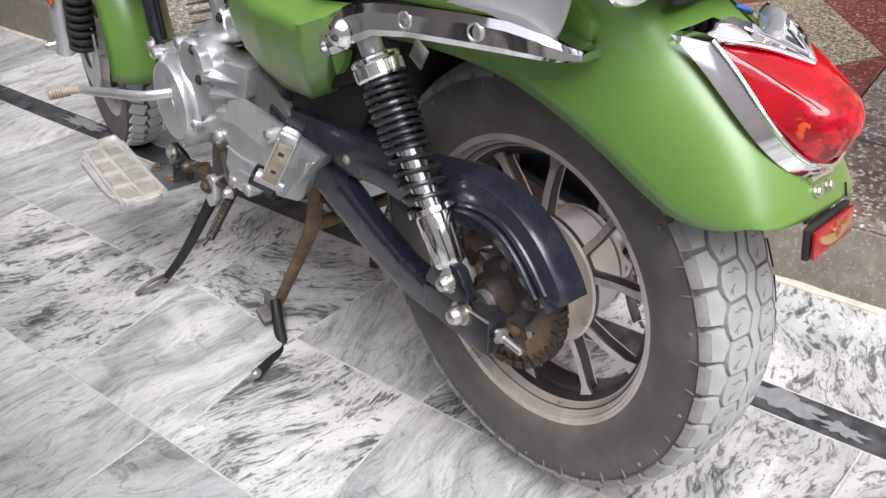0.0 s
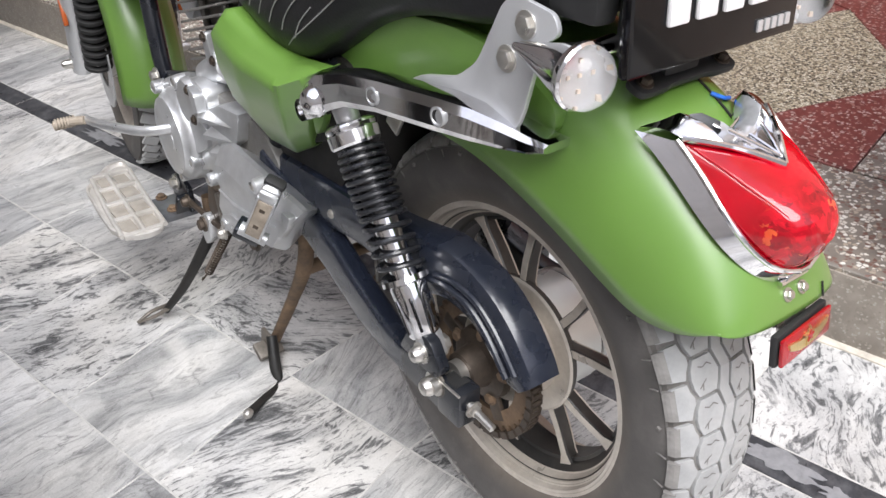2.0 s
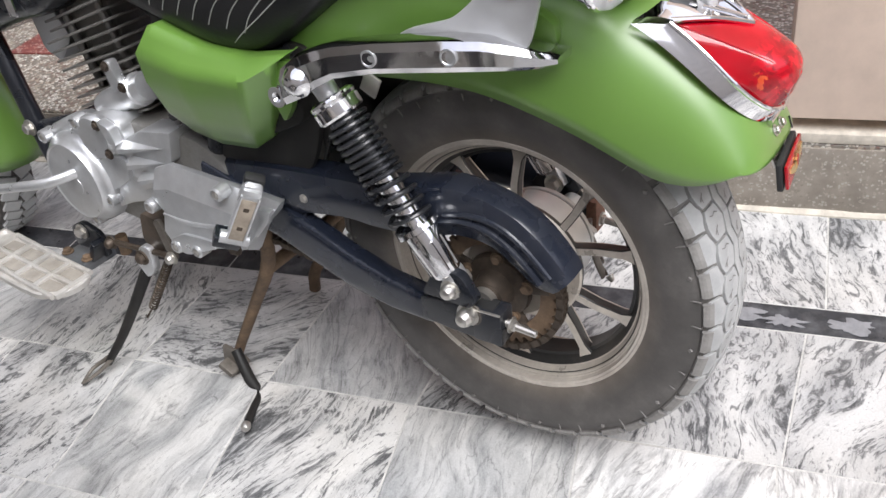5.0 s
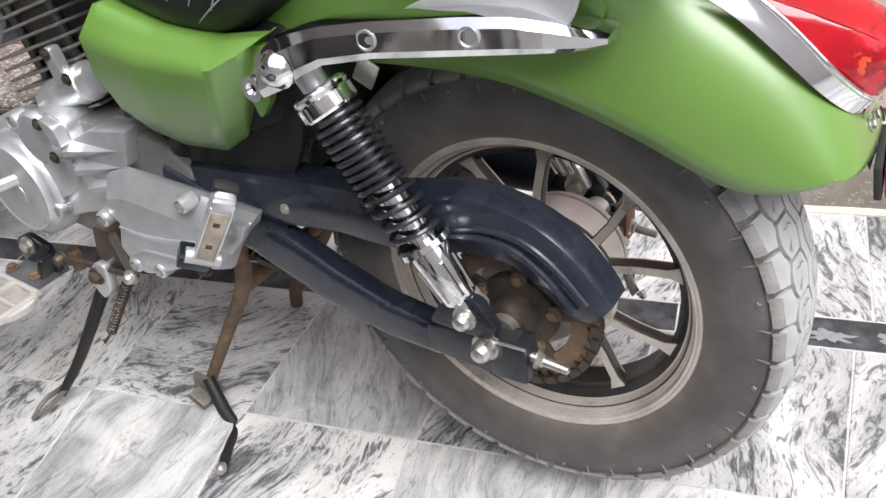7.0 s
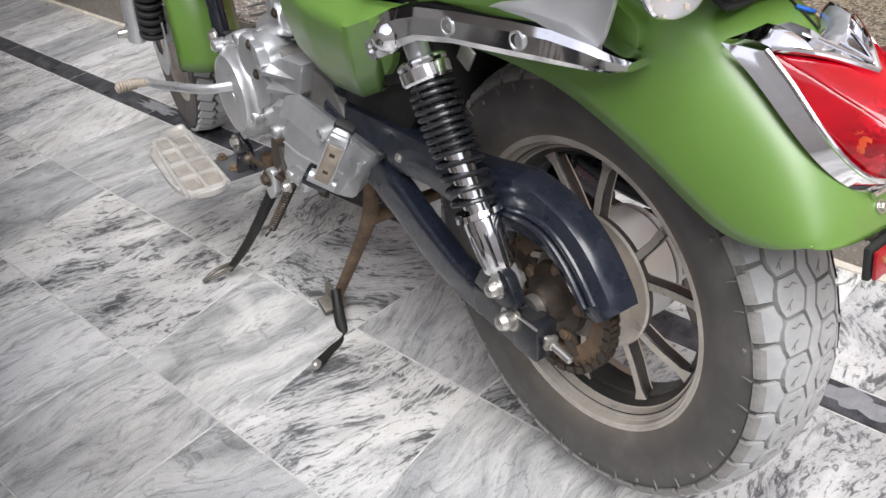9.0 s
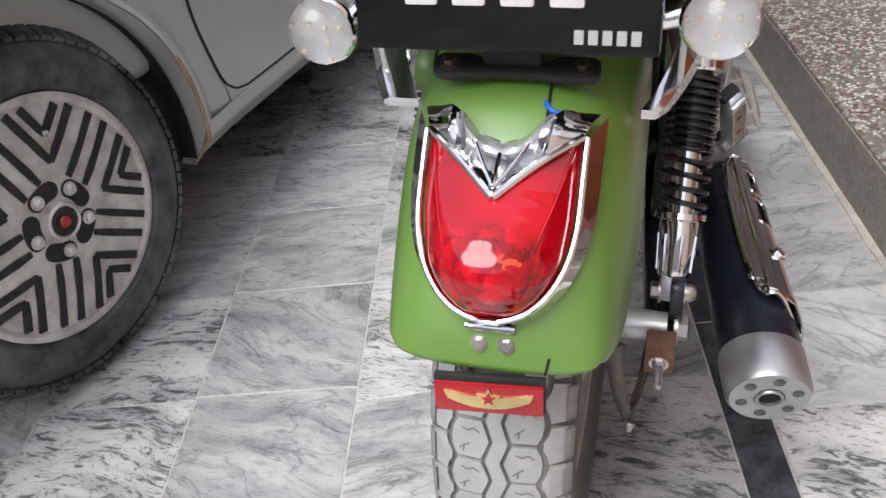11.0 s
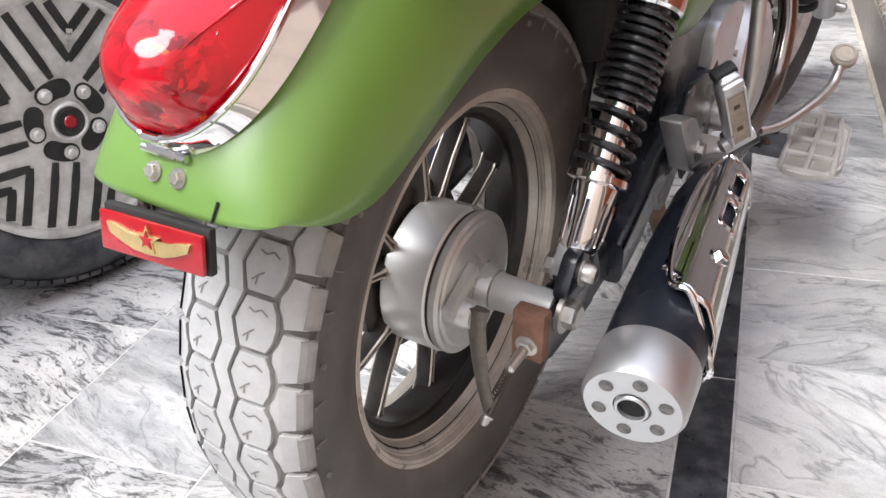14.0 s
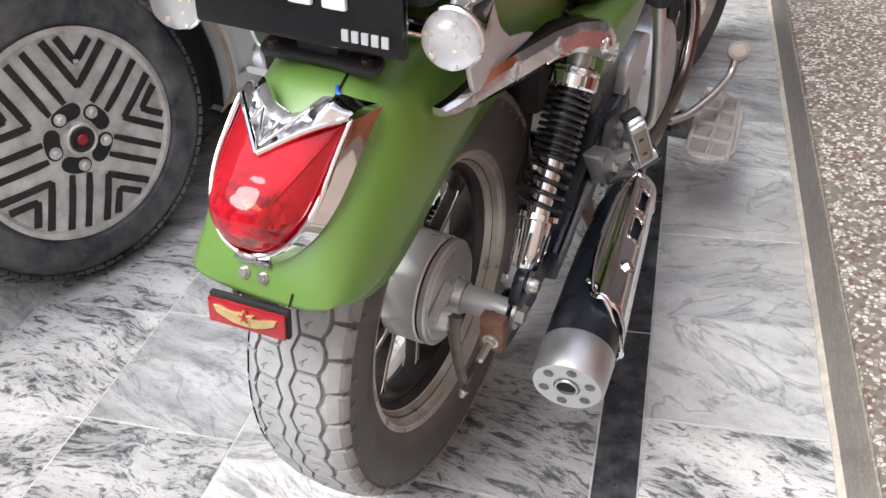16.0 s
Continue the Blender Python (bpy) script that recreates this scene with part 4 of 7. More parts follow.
    prof = [(-0.047, 0.1915), (-0.054, 0.194), (-0.055, 0.203), (-0.050, 0.207), (-0.046, 0.203), (-0.040, 0.196), (0.0, 0.19), (0.040, 0.196), (0.046, 0.203), (0.050, 0.207), (0.055, 0.203), (0.054, 0.194), (0.047, 0.1915)]
    lathe(prof, c, (1, 0, 0), 96, bm)
    rim = part("rear_rim", bm, M_RIM, bike, "dusty cast alloy rim with ten spokes")
    for sg in (-1, 1):
        part("rim_lip", lathe([(sg * 0.0495, 0.2062), (sg * 0.0535, 0.2052), (sg * 0.0560, 0.2020), (sg * 0.0556, 0.1985), (sg * 0.0535, 0.1965)], c, (1, 0, 0), 96), M_RIM, rim, "worn bare rim lip")
    for sg in (-1, 1):
        bm = lathe([(sg * 0.0475, 0.1925), (sg * 0.0465, 0.1900), (sg * 0.0445, 0.1895), (sg * 0.043, 0.1872), (sg * 0.0405, 0.1866)], c, (1, 0, 0), 96)
        part("rim_step", bm, M_RIM, rim)
    for sg in (-1, 1):
        part("rim_slope", lathe([(sg * 0.0400, 0.1852), (sg * 0.0385, 0.1846), (sg * 0.031, 0.1815), (sg * 0.0300, 0.1795)], c, (1, 0, 0), 96), M_RIM, rim)
    part("rim_barrel", lathe([(0.0408, 0.1866), (0.030, 0.182), (0.024, 0.1745), (0.018, 0.171), (-0.018, 0.171), (-0.024, 0.1745), (-0.030, 0.182), (-0.0408, 0.1866)], c, (1, 0, 0), 96), M_RIMDARK, rim)
    bm = lathe([(-0.0175, 0.173), (-0.0165, 0.166), (0.0165, 0.166), (0.0175, 0.173)], c, (1, 0, 0), 96)
    part("rim_band", bm, M_RIMDARK, rim)
    # spokes: five pairs, dark sides and bare faces
    for k in range(5):
        mid = radians(74 + 72 * k)
        for sg in (-1, 1):
            a0, a1 = mid + sg * 0.17, mid + sg * 0.315
            rings, face_l = [], []
            for t in (0, 0.12, 0.5, 0.86, 1.0):
                a = a0 + (a1 - a0) * t
                r = 0.074 + (0.173 - 0.074) * t
                w = 0.0047 - 0.0006 * math.sin(t * math.pi) + (0.0045 if t in (0, 1.0) else 0)
                hx = 0.0100 - 0.0010 * t
                y, z = math.cos(a), math.sin(a)
                q = Vector((0, -z, y))
                cpt = Vector((-0.0125, r * y, AZ + r * z))
                rings.append([cpt + q * w * u + Vector((hx * v, 0, 0)) for u, v in ((-1.45, -0.75), (-1.15, -1), (1.15, -1), (1.45, -0.75), (1, 0.75), (0.65, 1), (-0.65, 1), (-1, 0.75))])
            sp = part("spoke", loft(rings), M_RIMDARK, rim)
            # bare face on the left; on the right two bare borders beside a black channel
            for sx, f0, f1 in ((-1, 0.0, 1.0), (1, -0.12, 0.20), (1, 0.80, 1.12)):
                bm = bmesh.new()
                rr = []
                for ring in rings:
                    i0, i1 = (1, 2) if sx < 0 else (6, 5)
                    a_, b_ = ring[i0].lerp(ring[i1], f0), ring[i0].lerp(ring[i1], f1)
                    o = Vector((sx * 0.0012, 0, 0))
                    rr.append([a_ + o, b_ + o, b_ - o * 2, a_ - o * 2])
                loft(rr, True, True, bm)
                part("spoke_face", bm, M_RIM, sp)
    # hub: flange, drum on the right, cush drive on the left
    part("hub", lathe([(-0.070, 0.03), (-0.070, 0.062), (-0.062, 0.066), (-0.012, 0.068), (-0.012, 0.03)], c, (1, 0, 0), 48), M_RIM, rim, "bare aluminium hub")
    part("spoke_ring", lathe([(-0.0265, 0.062), (-0.0265, 0.0930), (-0.024, 0.0950), (-0.017, 0.0940), (-0.0145, 0.0900), (-0.0145, 0.05)], c, (1, 0, 0), 64), M_RIMDARK, rim)
    part("ring_face", lathe([(-0.0268, 0.062), (-0.0275, 0.064), (-0.0275, 0.0925), (-0.0250, 0.0954)], c, (1, 0, 0), 64), M_RIM, rim)
    part("brake_drum", lathe([(-0.0085, 0.05), (-0.0085, 0.0765), (-0.0065, 0.0785), (0.0425, 0.0785), (0.0445, 0.0765), (0.0445, 0.05)], c, (1, 0, 0), 64), M_DRUM, rim, "turned aluminium brake drum")
    part("drum_shadow_gap", lathe([(0.0445, 0.05), (0.0445, 0.0755), (0.0478, 0.0755), (0.0478, 0.05)], c, (1, 0, 0), 48), M_RIMDARK, rim)
    bm = lathe([(0.0475, 0.0), (0.0475, 0.0755), (0.049, 0.077), (0.0555, 0.077), (0.0585, 0.0735), (0.0580, 0.069), (0.0605, 0.066), (0.062, 0.045), (0.068, 0.036), (0.070, 0.027), (0.084, 0.023), (0.084, 0)], c, (1, 0, 0), 56)
    plate = part("brake_plate", bm, M_BRAKE, bike, "aluminium brake plate")
    part("rib", box((0.069, -0.045, AZ + 0.02), (0.012, 0.06, 0.016), 0.004, Matrix.Rotation(0.5, 4, "X")), M_BRAKE, plate)
    part("cam_boss", lathe([(0.06, 0.018), (0.08, 0.016), (0.086, 0.012), (0.086, 0)], (0, -0.05, AZ - 0.002), (1, 0, 0), 20), M_BRAKE, plate)
    part("brake_arm", tube([(0.090, -0.050, 0.350), (0.091, -0.053, 0.330), (0.101, -0.060, 0.28), (0.114, -0.066, 0.242)], [0.014, 0.0105, 0.0085, 0.0075], 12, 4, flat=0.45), M_ARM, bike, "greasy brake arm")
    part("brake_rod", tube([(0.117, -0.070, 0.242), (0.125, -0.035, 0.285), (0.13, 0.02, 0.30), (0.12, 0.35, 0.30)], 0.0032, 8), M_GREASE, bike)
    part("rod_spring", tube([Vector((0.119 + 0.011 * t, -0.062 + 0.024 * t, 0.263 + 0.04 * t)) + Vector((0.0045 * math.cos(t * 70), 0.003 * math.sin(t * 70), 0.004 * math.sin(t * 70))) for t in [i / 80 for i in range(81)]], 0.0011, 6), M_GREASE, bike)
    part("rod_nut", acorn((0.117, -0.074, 0.243), (-0.2, -0.6, -0.7), 0.005, 0.012), M_ZINC, bike)
    # sprocket and chain
    bm = bmesh.new()
    n, ro = 38, 0.094
    out, inn = [], []
    for i in range(n * 4):
        a = 2 * math.pi * i / (n * 4)
        r = ro if i % 4 in (1, 2) else ro - 0.008
        out.append((r * math.cos(a), AZ + r * math.sin(a)))
        inn.append((0.066 * math.cos(a), AZ + 0.066 * math.sin(a)))
    loft([[(-0.094, *p) for p in out], [(-0.088, *p) for p in out], [(-0.088, *p) for p in inn], [(-0.094, *p) for p in inn], [(-0.094, *p) for p in out]], True, False, bm)
    spk = part("sprocket", bm, M_RUST, bike, "rusty rear sprocket")
    for k in range(5):
        a = 2 * math.pi * k / 5 + 0.4
        part("sprocket_arm", box((-0.091, 0.055 * math.cos(a), AZ + 0.055 * math.sin(a)), (0.008, 0.05, 0.022), 0.003, Matrix.Rotation(a, 4, "X")), M_GREASE, spk)
        part("sprocket_bolt", bolt((-0.095, 0.047 * math.cos(a), AZ + 0.047 * math.sin(a)), (-1, 0, 0), 0.007, 0.006), M_RUST, spk)
    part("sprocket_carrier", lathe([(-0.085, 0.05), (-0.096, 0.048), (-0.1, 0.03), (-0.125, 0.026), (-0.125, 0)], c, (1, 0, 0), 32), M_GREASE, spk)
    # chain links round the sprocket and along both runs
    path = []
    for i in range(33):
        a = math.pi * (0.5 + i / 32)
        path.append((0.097 * math.cos(a), AZ + 0.097 * math.sin(a)))
    top = [(0.55 - 0.55 * i / 44, 0.40 + (AZ + 0.097 - 0.40) * i / 44) for i in range(44)]
    low = [(0.55 * (i + 1) / 44, AZ - 0.097 + (0.33 - AZ + 0.097) * (i + 1) / 44) for i in range(44)]
    bm = bmesh.new()
    pts = top + path + low
    for i, (a, b) in enumerate(zip(pts, pts[1:])):
        my, mz = (a[0] + b[0]) / 2, (a[1] + b[1]) / 2
        an = math.atan2(b[1] - a[1], b[0] - a[0])
        ln = math.hypot(b[0] - a[0], b[1] - a[1])
        for sx in (-0.0085, 0.0085):
            add_box(bm, (-0.091 + sx * (1 if i % 2 else 0.75), my, mz), (0.002, ln + 0.004, 0.0095), Matrix.Rotation(an, 4, "X"))
        lathe([(-0.008, 0), (-0.008, 0.0045), (0.008, 0.0045), (0.008, 0)], (-0.091, a[0], a[1]), (1, 0, 0), 6, bm)
    part("drive_chain", bm, M_GREASE, bike, "greasy drive chain", kind="stuff")
    # axle, spacers, nuts
    part("axle", lathe([(-0.172, 0.0), (-0.172, 0.0085), (0.168, 0.0085), (0.168, 0.0)], c, (1, 0, 0), 16), M_ZINC, bike)
    part("axle_spacer", lathe([(0.085, 0.0), (0.085, 0.020), (0.15, 0.018), (0.15, 0)], c, (1, 0, 0), 24), M_DRUM, bike)
    part("axle_spacer", lathe([(-0.137, 0.0), (-0.137, 0.019), (-0.1, 0.019), (-0.1, 0)], c, (1, 0, 0), 24), M_ZINC, bike)
    part("axle_nut", acorn((-0.158, 0.007, AZ - 0.004), (-1, 0, 0), 0.0125, 0.024), M_ZINC, bike, "domed zinc axle nut")
    part("axle_nut", bolt((0.158, 0, AZ), (1, 0, 0), 0.015, 0.016), M_ZINC, bike)


rear_wheel()


# -- swingarm and chain guard --
def swingarm():
    top = [(0.50, 0.456), (0.36, 0.412), (0.286, 0.387), (0.22, 0.363), (0.146, 0.342), (0.08, 0.336), (0.02, 0.344)]
    bot = [(0.50, 0.392), (0.375, 0.350), (0.30, 0.318), (0.235, 0.298), (0.150, 0.290), (0.08, 0.292), (0.02, 0.306)]
    rings, wide = [], []
    for (ya, za), (yb, zb) in zip(top, bot):
        y, z, h = (ya + yb) / 2, (za + zb) / 2, (za - zb) / 2
        x = -0.118 - 0.022 * max(0, min(1, (0.3 - y) / 0.25))
        arc = [2 * math.pi * (j + 0.5) / 24 for j in range(24)]
        sq = lambda v: math.copysign(abs(v) ** 0.36, v)
        rings.append([(x + 0.017 * sq(math.cos(t)), y, z + h * sq(math.sin(t))) for t in arc])
        wide.append([(-x + 0.009 + 0.025 * sq(math.cos(t)), y, z + h * sq(math.sin(t))) for t in arc])
    part("swingarm_leg", loft(rings), M_PLASTIC, bike, "scuffed black box-section swingarm")
    part("swingarm_leg", loft(wide[:-2]), M_PLASTIC, bike, "scuffed black box-section swingarm")
    part("swingarm_tip", mirror(loft(rings[-4:])), M_BLACK, bike)
    pl = rounded([(0.085, 0.342), (0.02, 0.352), (-0.036, 0.347), (-0.041, 0.340), (-0.038, 0.304), (-0.02, 0.295), (0.04, 0.298), (0.085, 0.304)], 0.006)
    both("axle_plate", prism(pl, -0.158, -0.15, 0.002), M_BLACK, bike)
    both("axle_plate", prism(pl, -0.136, -0.13, 0.002), M_BLACK, bike)
    part("adjuster_block", box((-0.144, -0.020, 0.322), (0.034, 0.044, 0.052), 0.004), M_BLACK, bike, "black chain adjuster block")
    part("adjuster_mouth", box((-0.144, -0.014, 0.347), (0.024, 0.028, 0.005), 0.001), M_DARK, bike)
    part("adjuster_edge", box((-0.1605, -0.020, 0.3475), (0.003, 0.044, 0.003), 0.001), M_ZINC, bike)
    part("adjuster_block", box((0.144, -0.040, 0.335), (0.034, 0.018, 0.055), 0.003), M_RUSTRED, bike, "rust-brown chain adjuster plate")
    both("adjuster_bolt", lathe([(0, 0), (0, 0.006), (0.045, 0.005), (0.047, 0)], (-0.144, -0.040, 0.326), (0.0, -1, -0.12), 10), M_ZINC, bike)
    both("adjuster_nut", bolt((-0.144, -0.048, 0.325), (0, -1, -0.1), 0.008, 0.007), M_ZINC, bike)
    both("adjuster_washer", lathe([(0, 0.009), (0, 0.018), (0.003, 0.018), (0.003, 0.009)], (-0.158, 0.004, AZ - 0.003), (-1, 0, 0), 20), M_ARM, bike)
    both("shock_lug", prism(rounded([(0.075, 0.355), (0.05, 0.402), (0.01, 0.40), (-0.012, 0.365), (0.0, 0.35)], 0.008), -0.166, -0.15, 0.002), M_BLACK, bike)
    # guard: long box over the chain, hood round the sprocket
    g_top = [(0.60, 0.452), (0.46, 0.461), (0.34, 0.472), (0.23, 0.477), (0.165, 0.479), (0.105, 0.490), (0.04, 0.502), (-0.03, 0.488), (-0.077, 0.460), (-0.112, 0.421), (-0.124, 0.400)]
    g_bot = [(0.60, 0.385), (0.46, 0.394), (0.34, 0.399), (0.235, 0.412), (0.175, 0.410), (0.095, 0.412), (0.04, 0.430), (-0.012, 0.426), (-0.045, 0.404), (-0.075, 0.380), (-0.100, 0.376)]
    T, B2 = smooth_path([(0, *p) for p in g_top], 4), smooth_path([(0, *p) for p in g_bot], 4)
    rings = []
    for a, b in zip(T, B2):
        d = (a - b)
        rings.append([(-0.122, *(b + d * 0.0).yz), (-0.126, *(b + d * 0.3).yz), (-0.126, *(b + d * 0.72).yz), (-0.12, *(b + d * 0.93).yz), (-0.11, *a.yz), (-0.082, *a.yz), (-0.082, *(b + d * 0.94).yz), (-0.117, *(b + d * 0.88).yz), (-0.121, *(b + d * 0.7).yz), (-0.118, *(b + d * 0.02).yz)])
    guard = part("chain_guard", loft(rings), M_PLASTIC, bike, "dark moulded chain guard with raised ribs", angle=40)
    rib = [(-0.1275, 0.066, 0.448), (-0.1275, 0.03, 0.456), (-0.1275, -0.012, 0.452), (-0.1275, -0.05, 0.428), (-0.1275, -0.085, 0.390)]
    part("rib", tube(rib, 0.005, 8, 5), M_PLASTIC, guard)
    part("rib", tube([(p[0], p[1] - 0.014, p[2] + 0.012) for p in rib], 0.004, 8, 5), M_PLASTIC, guard)
    for y, z in ((0.30, 0.43), (0.53, 0.43)):
        part("screw", bolt((-0.126, y, z), (-1, 0, 0), 0.005, 0.004), M_ZINC, guard)
    part("swingarm_pivot", lathe([(-0.15, 0.0), (-0.15, 0.03), (0.15, 0.03), (0.15, 0)], (0, 0.49, 0.40), (1, 0, 0), 24), M_BLACK, bike)
    part("cross_tube", tube([(-0.12, 0.33, 0.40), (0.12, 0.33, 0.40)], 0.022, 16), M_BLACK, bike)
    both("frame_rail", tube([(-0.10, 0.50, 0.36), (-0.11, 0.47, 0.50), (-0.11, 0.36, 0.62), (-0.1, 0.28, 0.655)], 0.015, 12, 5), M_BLACK, bike)
    both("frame_plate", prism(rounded([(0.56, 0.34), (0.56, 0.56), (0.42, 0.60), (0.40, 0.46), (0.46, 0.34)], 0.02), -0.1, -0.09, 0.002), M_BLACK, bike)


swingarm()


# -- shock absorbers --
def shock(sgn):
    T, B = Vector((sgn * 0.158, 0.204, 0.655)), Vector((sgn * 0.152, 0.027, 0.374))
    ax = (B - T).normalized()
    L = (B - T).length
    root = part("shock_absorber", lathe([(0.02, 0.0), (0.02, 0.012), (L * 0.86, 0.012), (L * 0.86, 0)], T, ax, 16), M_CHROME, bike, "chrome shock absorber with black coil spring")
    part("top_eye", lathe([(-0.02, 0.008), (-0.02, 0.02), (0.02, 0.02), (0.02, 0.008)], T, (1, 0, 0), 24), M_ALLOY, root)
    part("top_neck", lathe([(0.0, 0.0), (0.0, 0.016), (0.045, 0.015), (0.045, 0)], T, ax, 16), M_ALLOY, root)
    part("spring_cap", lathe([(0.040, 0.0), (0.040, 0.027), (0.043, 0.0315), (0.046, 0.0325), (0.050, 0.0310), (0.052, 0.0325), (0.066, 0.0325), (0.069, 0.030), (0.069, 0)], T, ax, 32), M_CHROME, root, "chrome spring cap")
    part("damper", lathe([(0.15, 0.0), (0.15, 0.0165), (0.244, 0.0165), (0.244, 0)], T, ax, 24), M_CHROME, root)
    part("dust_sleeve", lathe([(0.066, 0.0), (0.066, 0.0195), (0.158, 0.0195), (0.160, 0.016), (0.160, 0)], T, ax, 24), M_SPRING, root, "black inner sleeve")
    # coil: close-wound above, open below
    s = ax.cross(Vector((0, 0, 1))).normalized()
    u = s.cross(ax)
    pts, n = [], 14 * 20
    for i in range(n + 1):
        k = i / n
        a = 2 * math.pi * 14 * k
        d = 0.074 + (0.0092 * 14 * k if 14 * k < 9.5 else 0.0092 * 9.5 + (0.162 - 0.0874) * (14 * k - 9.5) / 4.5)
        pts.append(T + ax * d + 0.0275 * (math.cos(a) * s + math.sin(a) * u))
    part("coil_spring", tube(pts, 0.0034, 8), M_SPRING, root, "black coil spring")
    part("spring_seat", lathe([(0.236, 0.0), (0.236, 0.03), (0.243, 0.031), (0.246, 0.024), (0.246, 0)], T, ax, 28), M_CHROME, root)
    sleeve = lathe([(0.244, 0.0), (0.244, 0.0225), (0.25, 0.0235), (0.31, 0.0205), (0.314, 0.018), (0.314, 0)], T, ax, 28)
    part("lower_sleeve", sleeve, M_CHROME, root, "fluted chrome lower sleeve")
    for k in range(7):
        a = 2 * math.pi * k / 7
        q = math.cos(a) * s + math.sin(a) * u
        part("flute", tube([T + ax * 0.262 + q * 0.0228, T + ax * 0.306 + q * 0.0208], 0.0022, 6), M_CHROME, root)
    part("clevis", box(B + Vector((0, 0, 0.008)), (0.03, 0.026, 0.036), 0.007, Matrix.Rotation(-0.5, 4, "X")), M_ALLOY, root)
    part("clevis_bolt", acorn(B + Vector((sgn * 0.012, 0, 0)), (sgn, 0, 0), 0.011, 0.018), M_ZINC, root)
    part("clevis_bolt", bolt(B + Vector((-sgn * 0.012, 0.0, 0)), (-sgn, 0, 0), 0.011, 0.012), M_ZINC, root)


shock(-1)
shock(1)


# -- rear fender --
CREST = [(0.34, 0.735), (0.22, 0.762), (0.10, 0.775), (0.0, 0.773), (-0.07, 0.766), (-0.135, 0.748), (-0.195, 0.718), (-0.25, 0.676), (-0.29, 0.632), (-0.316, 0.592), (-0.327, 0.566)]
EDGE = [(0.26, 0.615), (0.17, 0.628), (0.08, 0.634), (0.0, 0.632), (-0.072, 0.617), (-0.138, 0.594), (-0.188, 0.570), (-0.226, 0.554), (-0.260, 0.552), (-0.288, 0.559), (-0.304, 0.567)]
HALF = [0.098, 0.103, 0.107, 0.110, 0.1115, 0.1115, 0.109, 0.105, 0.100, 0.094, 0.086]
crest = smooth_path([(0, *p) for p in CREST], 5)
edge = smooth_path([(h, *p) for h, p in zip(HALF, EDGE)], 5)


def fender_point(i, t):
    """Station i along the fender, t from the crest (0) to the lower edge (1); right side."""
    a, b = crest[i], edge[i]
    th = t * math.pi / 2
    cx, cd = math.sin(th) ** 0.70, 1 - math.cos(th) ** 0.9
    return Vector((b.x * cx, a.y + (b.y - a.y) * cd, a.z + (b.z - a.z) * cd))


def fender():
    n, rows = 14, []
    for i in range(len(crest)):
        r = [fender_point(i, 1 - j / n) for j in range(n)] + [fender_point(i, j / n) for j in range(n + 1)]
        rows.append([Vector((-p.x, p.y, p.z)) if j < n else p for j, p in enumerate(r)])
    bm = loft(rows, False, False)
    f = part("rear_fender", bm, M_GREEN, bike, "glossy green steel rear fender", angle=50)
    so = f.modifiers.new("thickness", "SOLIDIFY")
    so.thickness, so.offset = 0.003, -1
    seam = [fender_point(i, 0.10) + Vector((0, -0.0008, 0.0008)) for i in range(26, 33)]
    part("seam", tube(seam, 0.0012, 6), M_DARK, f, "dark split in the sheet")
    seam = [fender_point(i, 0.26) + Vector((0, -0.001, 0.0005)) for i in range(47, len(crest))]
    part("seam", tube(seam, 0.0010, 6), M_DARK, f)
    return f


TAIL[0] = 0.028
fender_obj = fender()


# -- tail lamp --
def lamp_axis():
    """Points along the crest from the lamp's top, with outward normals."""
    out, s = [], 0.0
    pts = [p for p in crest if p.y < -0.17]
    fine = []
    for a, b in zip(pts, pts[1:]):
        for k in range(8):
            fine.append(a.lerp(b, k / 8))
    fine.append(pts[-1])
    for i, p in enumerate(fine):
        if i:
            s += (p - fine[i - 1]).length
        d = (fine[min(i + 1, len(fine) - 1)] - fine[max(i - 1, 0)]).normalized()
        out.append((s, p, Vector((0, d.z, -d.y))))
    return out


AXIS = lamp_axis()


def lamp_at(x, s, h):
    """A point over the fender: x across, s down from the lamp's top, h out."""
    for a, b in zip(AXIS, AXIS[1:]):
        if b[0] >= s:
            t = (s - a[0]) / max(1e-9, b[0] - a[0])
            p, n = a[1].lerp(b[1], t), a[2].lerp(b[2], t).normalized()
            break
    else:
        p, n = AXIS[-1][1], AXIS[-1][2]
    if n.z < 0 and n.y > 0:
        n = -n
    drop = 0.16 * x * x / 0.07
    return p + n * (h - drop * 0.6) + Vector((x, 0, 0))


LAMP_TOP, LAMP_V, LAMP_END = 0.043, 0.101, 0.1855


def half_width(s):
    """Half the lens's width down its length."""
    if s < 0.09:
        return 0.062 - 0.001 * max(0, s - 0.04) / 0.05
    t = (s - 0.09) / (0.1875 - 0.09)
    return 0.061 * math.sqrt(max(0, 1 - t ** 2.5))


def along(k, s):
    """Smoothed reading of a table of (place, height)."""
    def plain(q):
        for (a, ha), (b, hb) in zip(k, k[1:]):
            if q <= b:
                return ha + (hb - ha) * max(0, (q - a) / (b - a))
        return k[-1][1]
    w = max(0, min(0.014, s - k[0][0], k[-1][0] - s))
    return sum(plain(s + w * d / 5) * (6 - abs(d)) for d in range(-5, 6)) / 36


def bulge(s):
    """How far the lens stands out along its middle."""
    return along([(0.04, 0.021), (0.101, 0.038), (0.118, 0.046), (0.136, 0.054), (0.150, 0.058), (0.164, 0.053), (0.176, 0.040), (0.183, 0.024), (0.188, 0.006)], s)


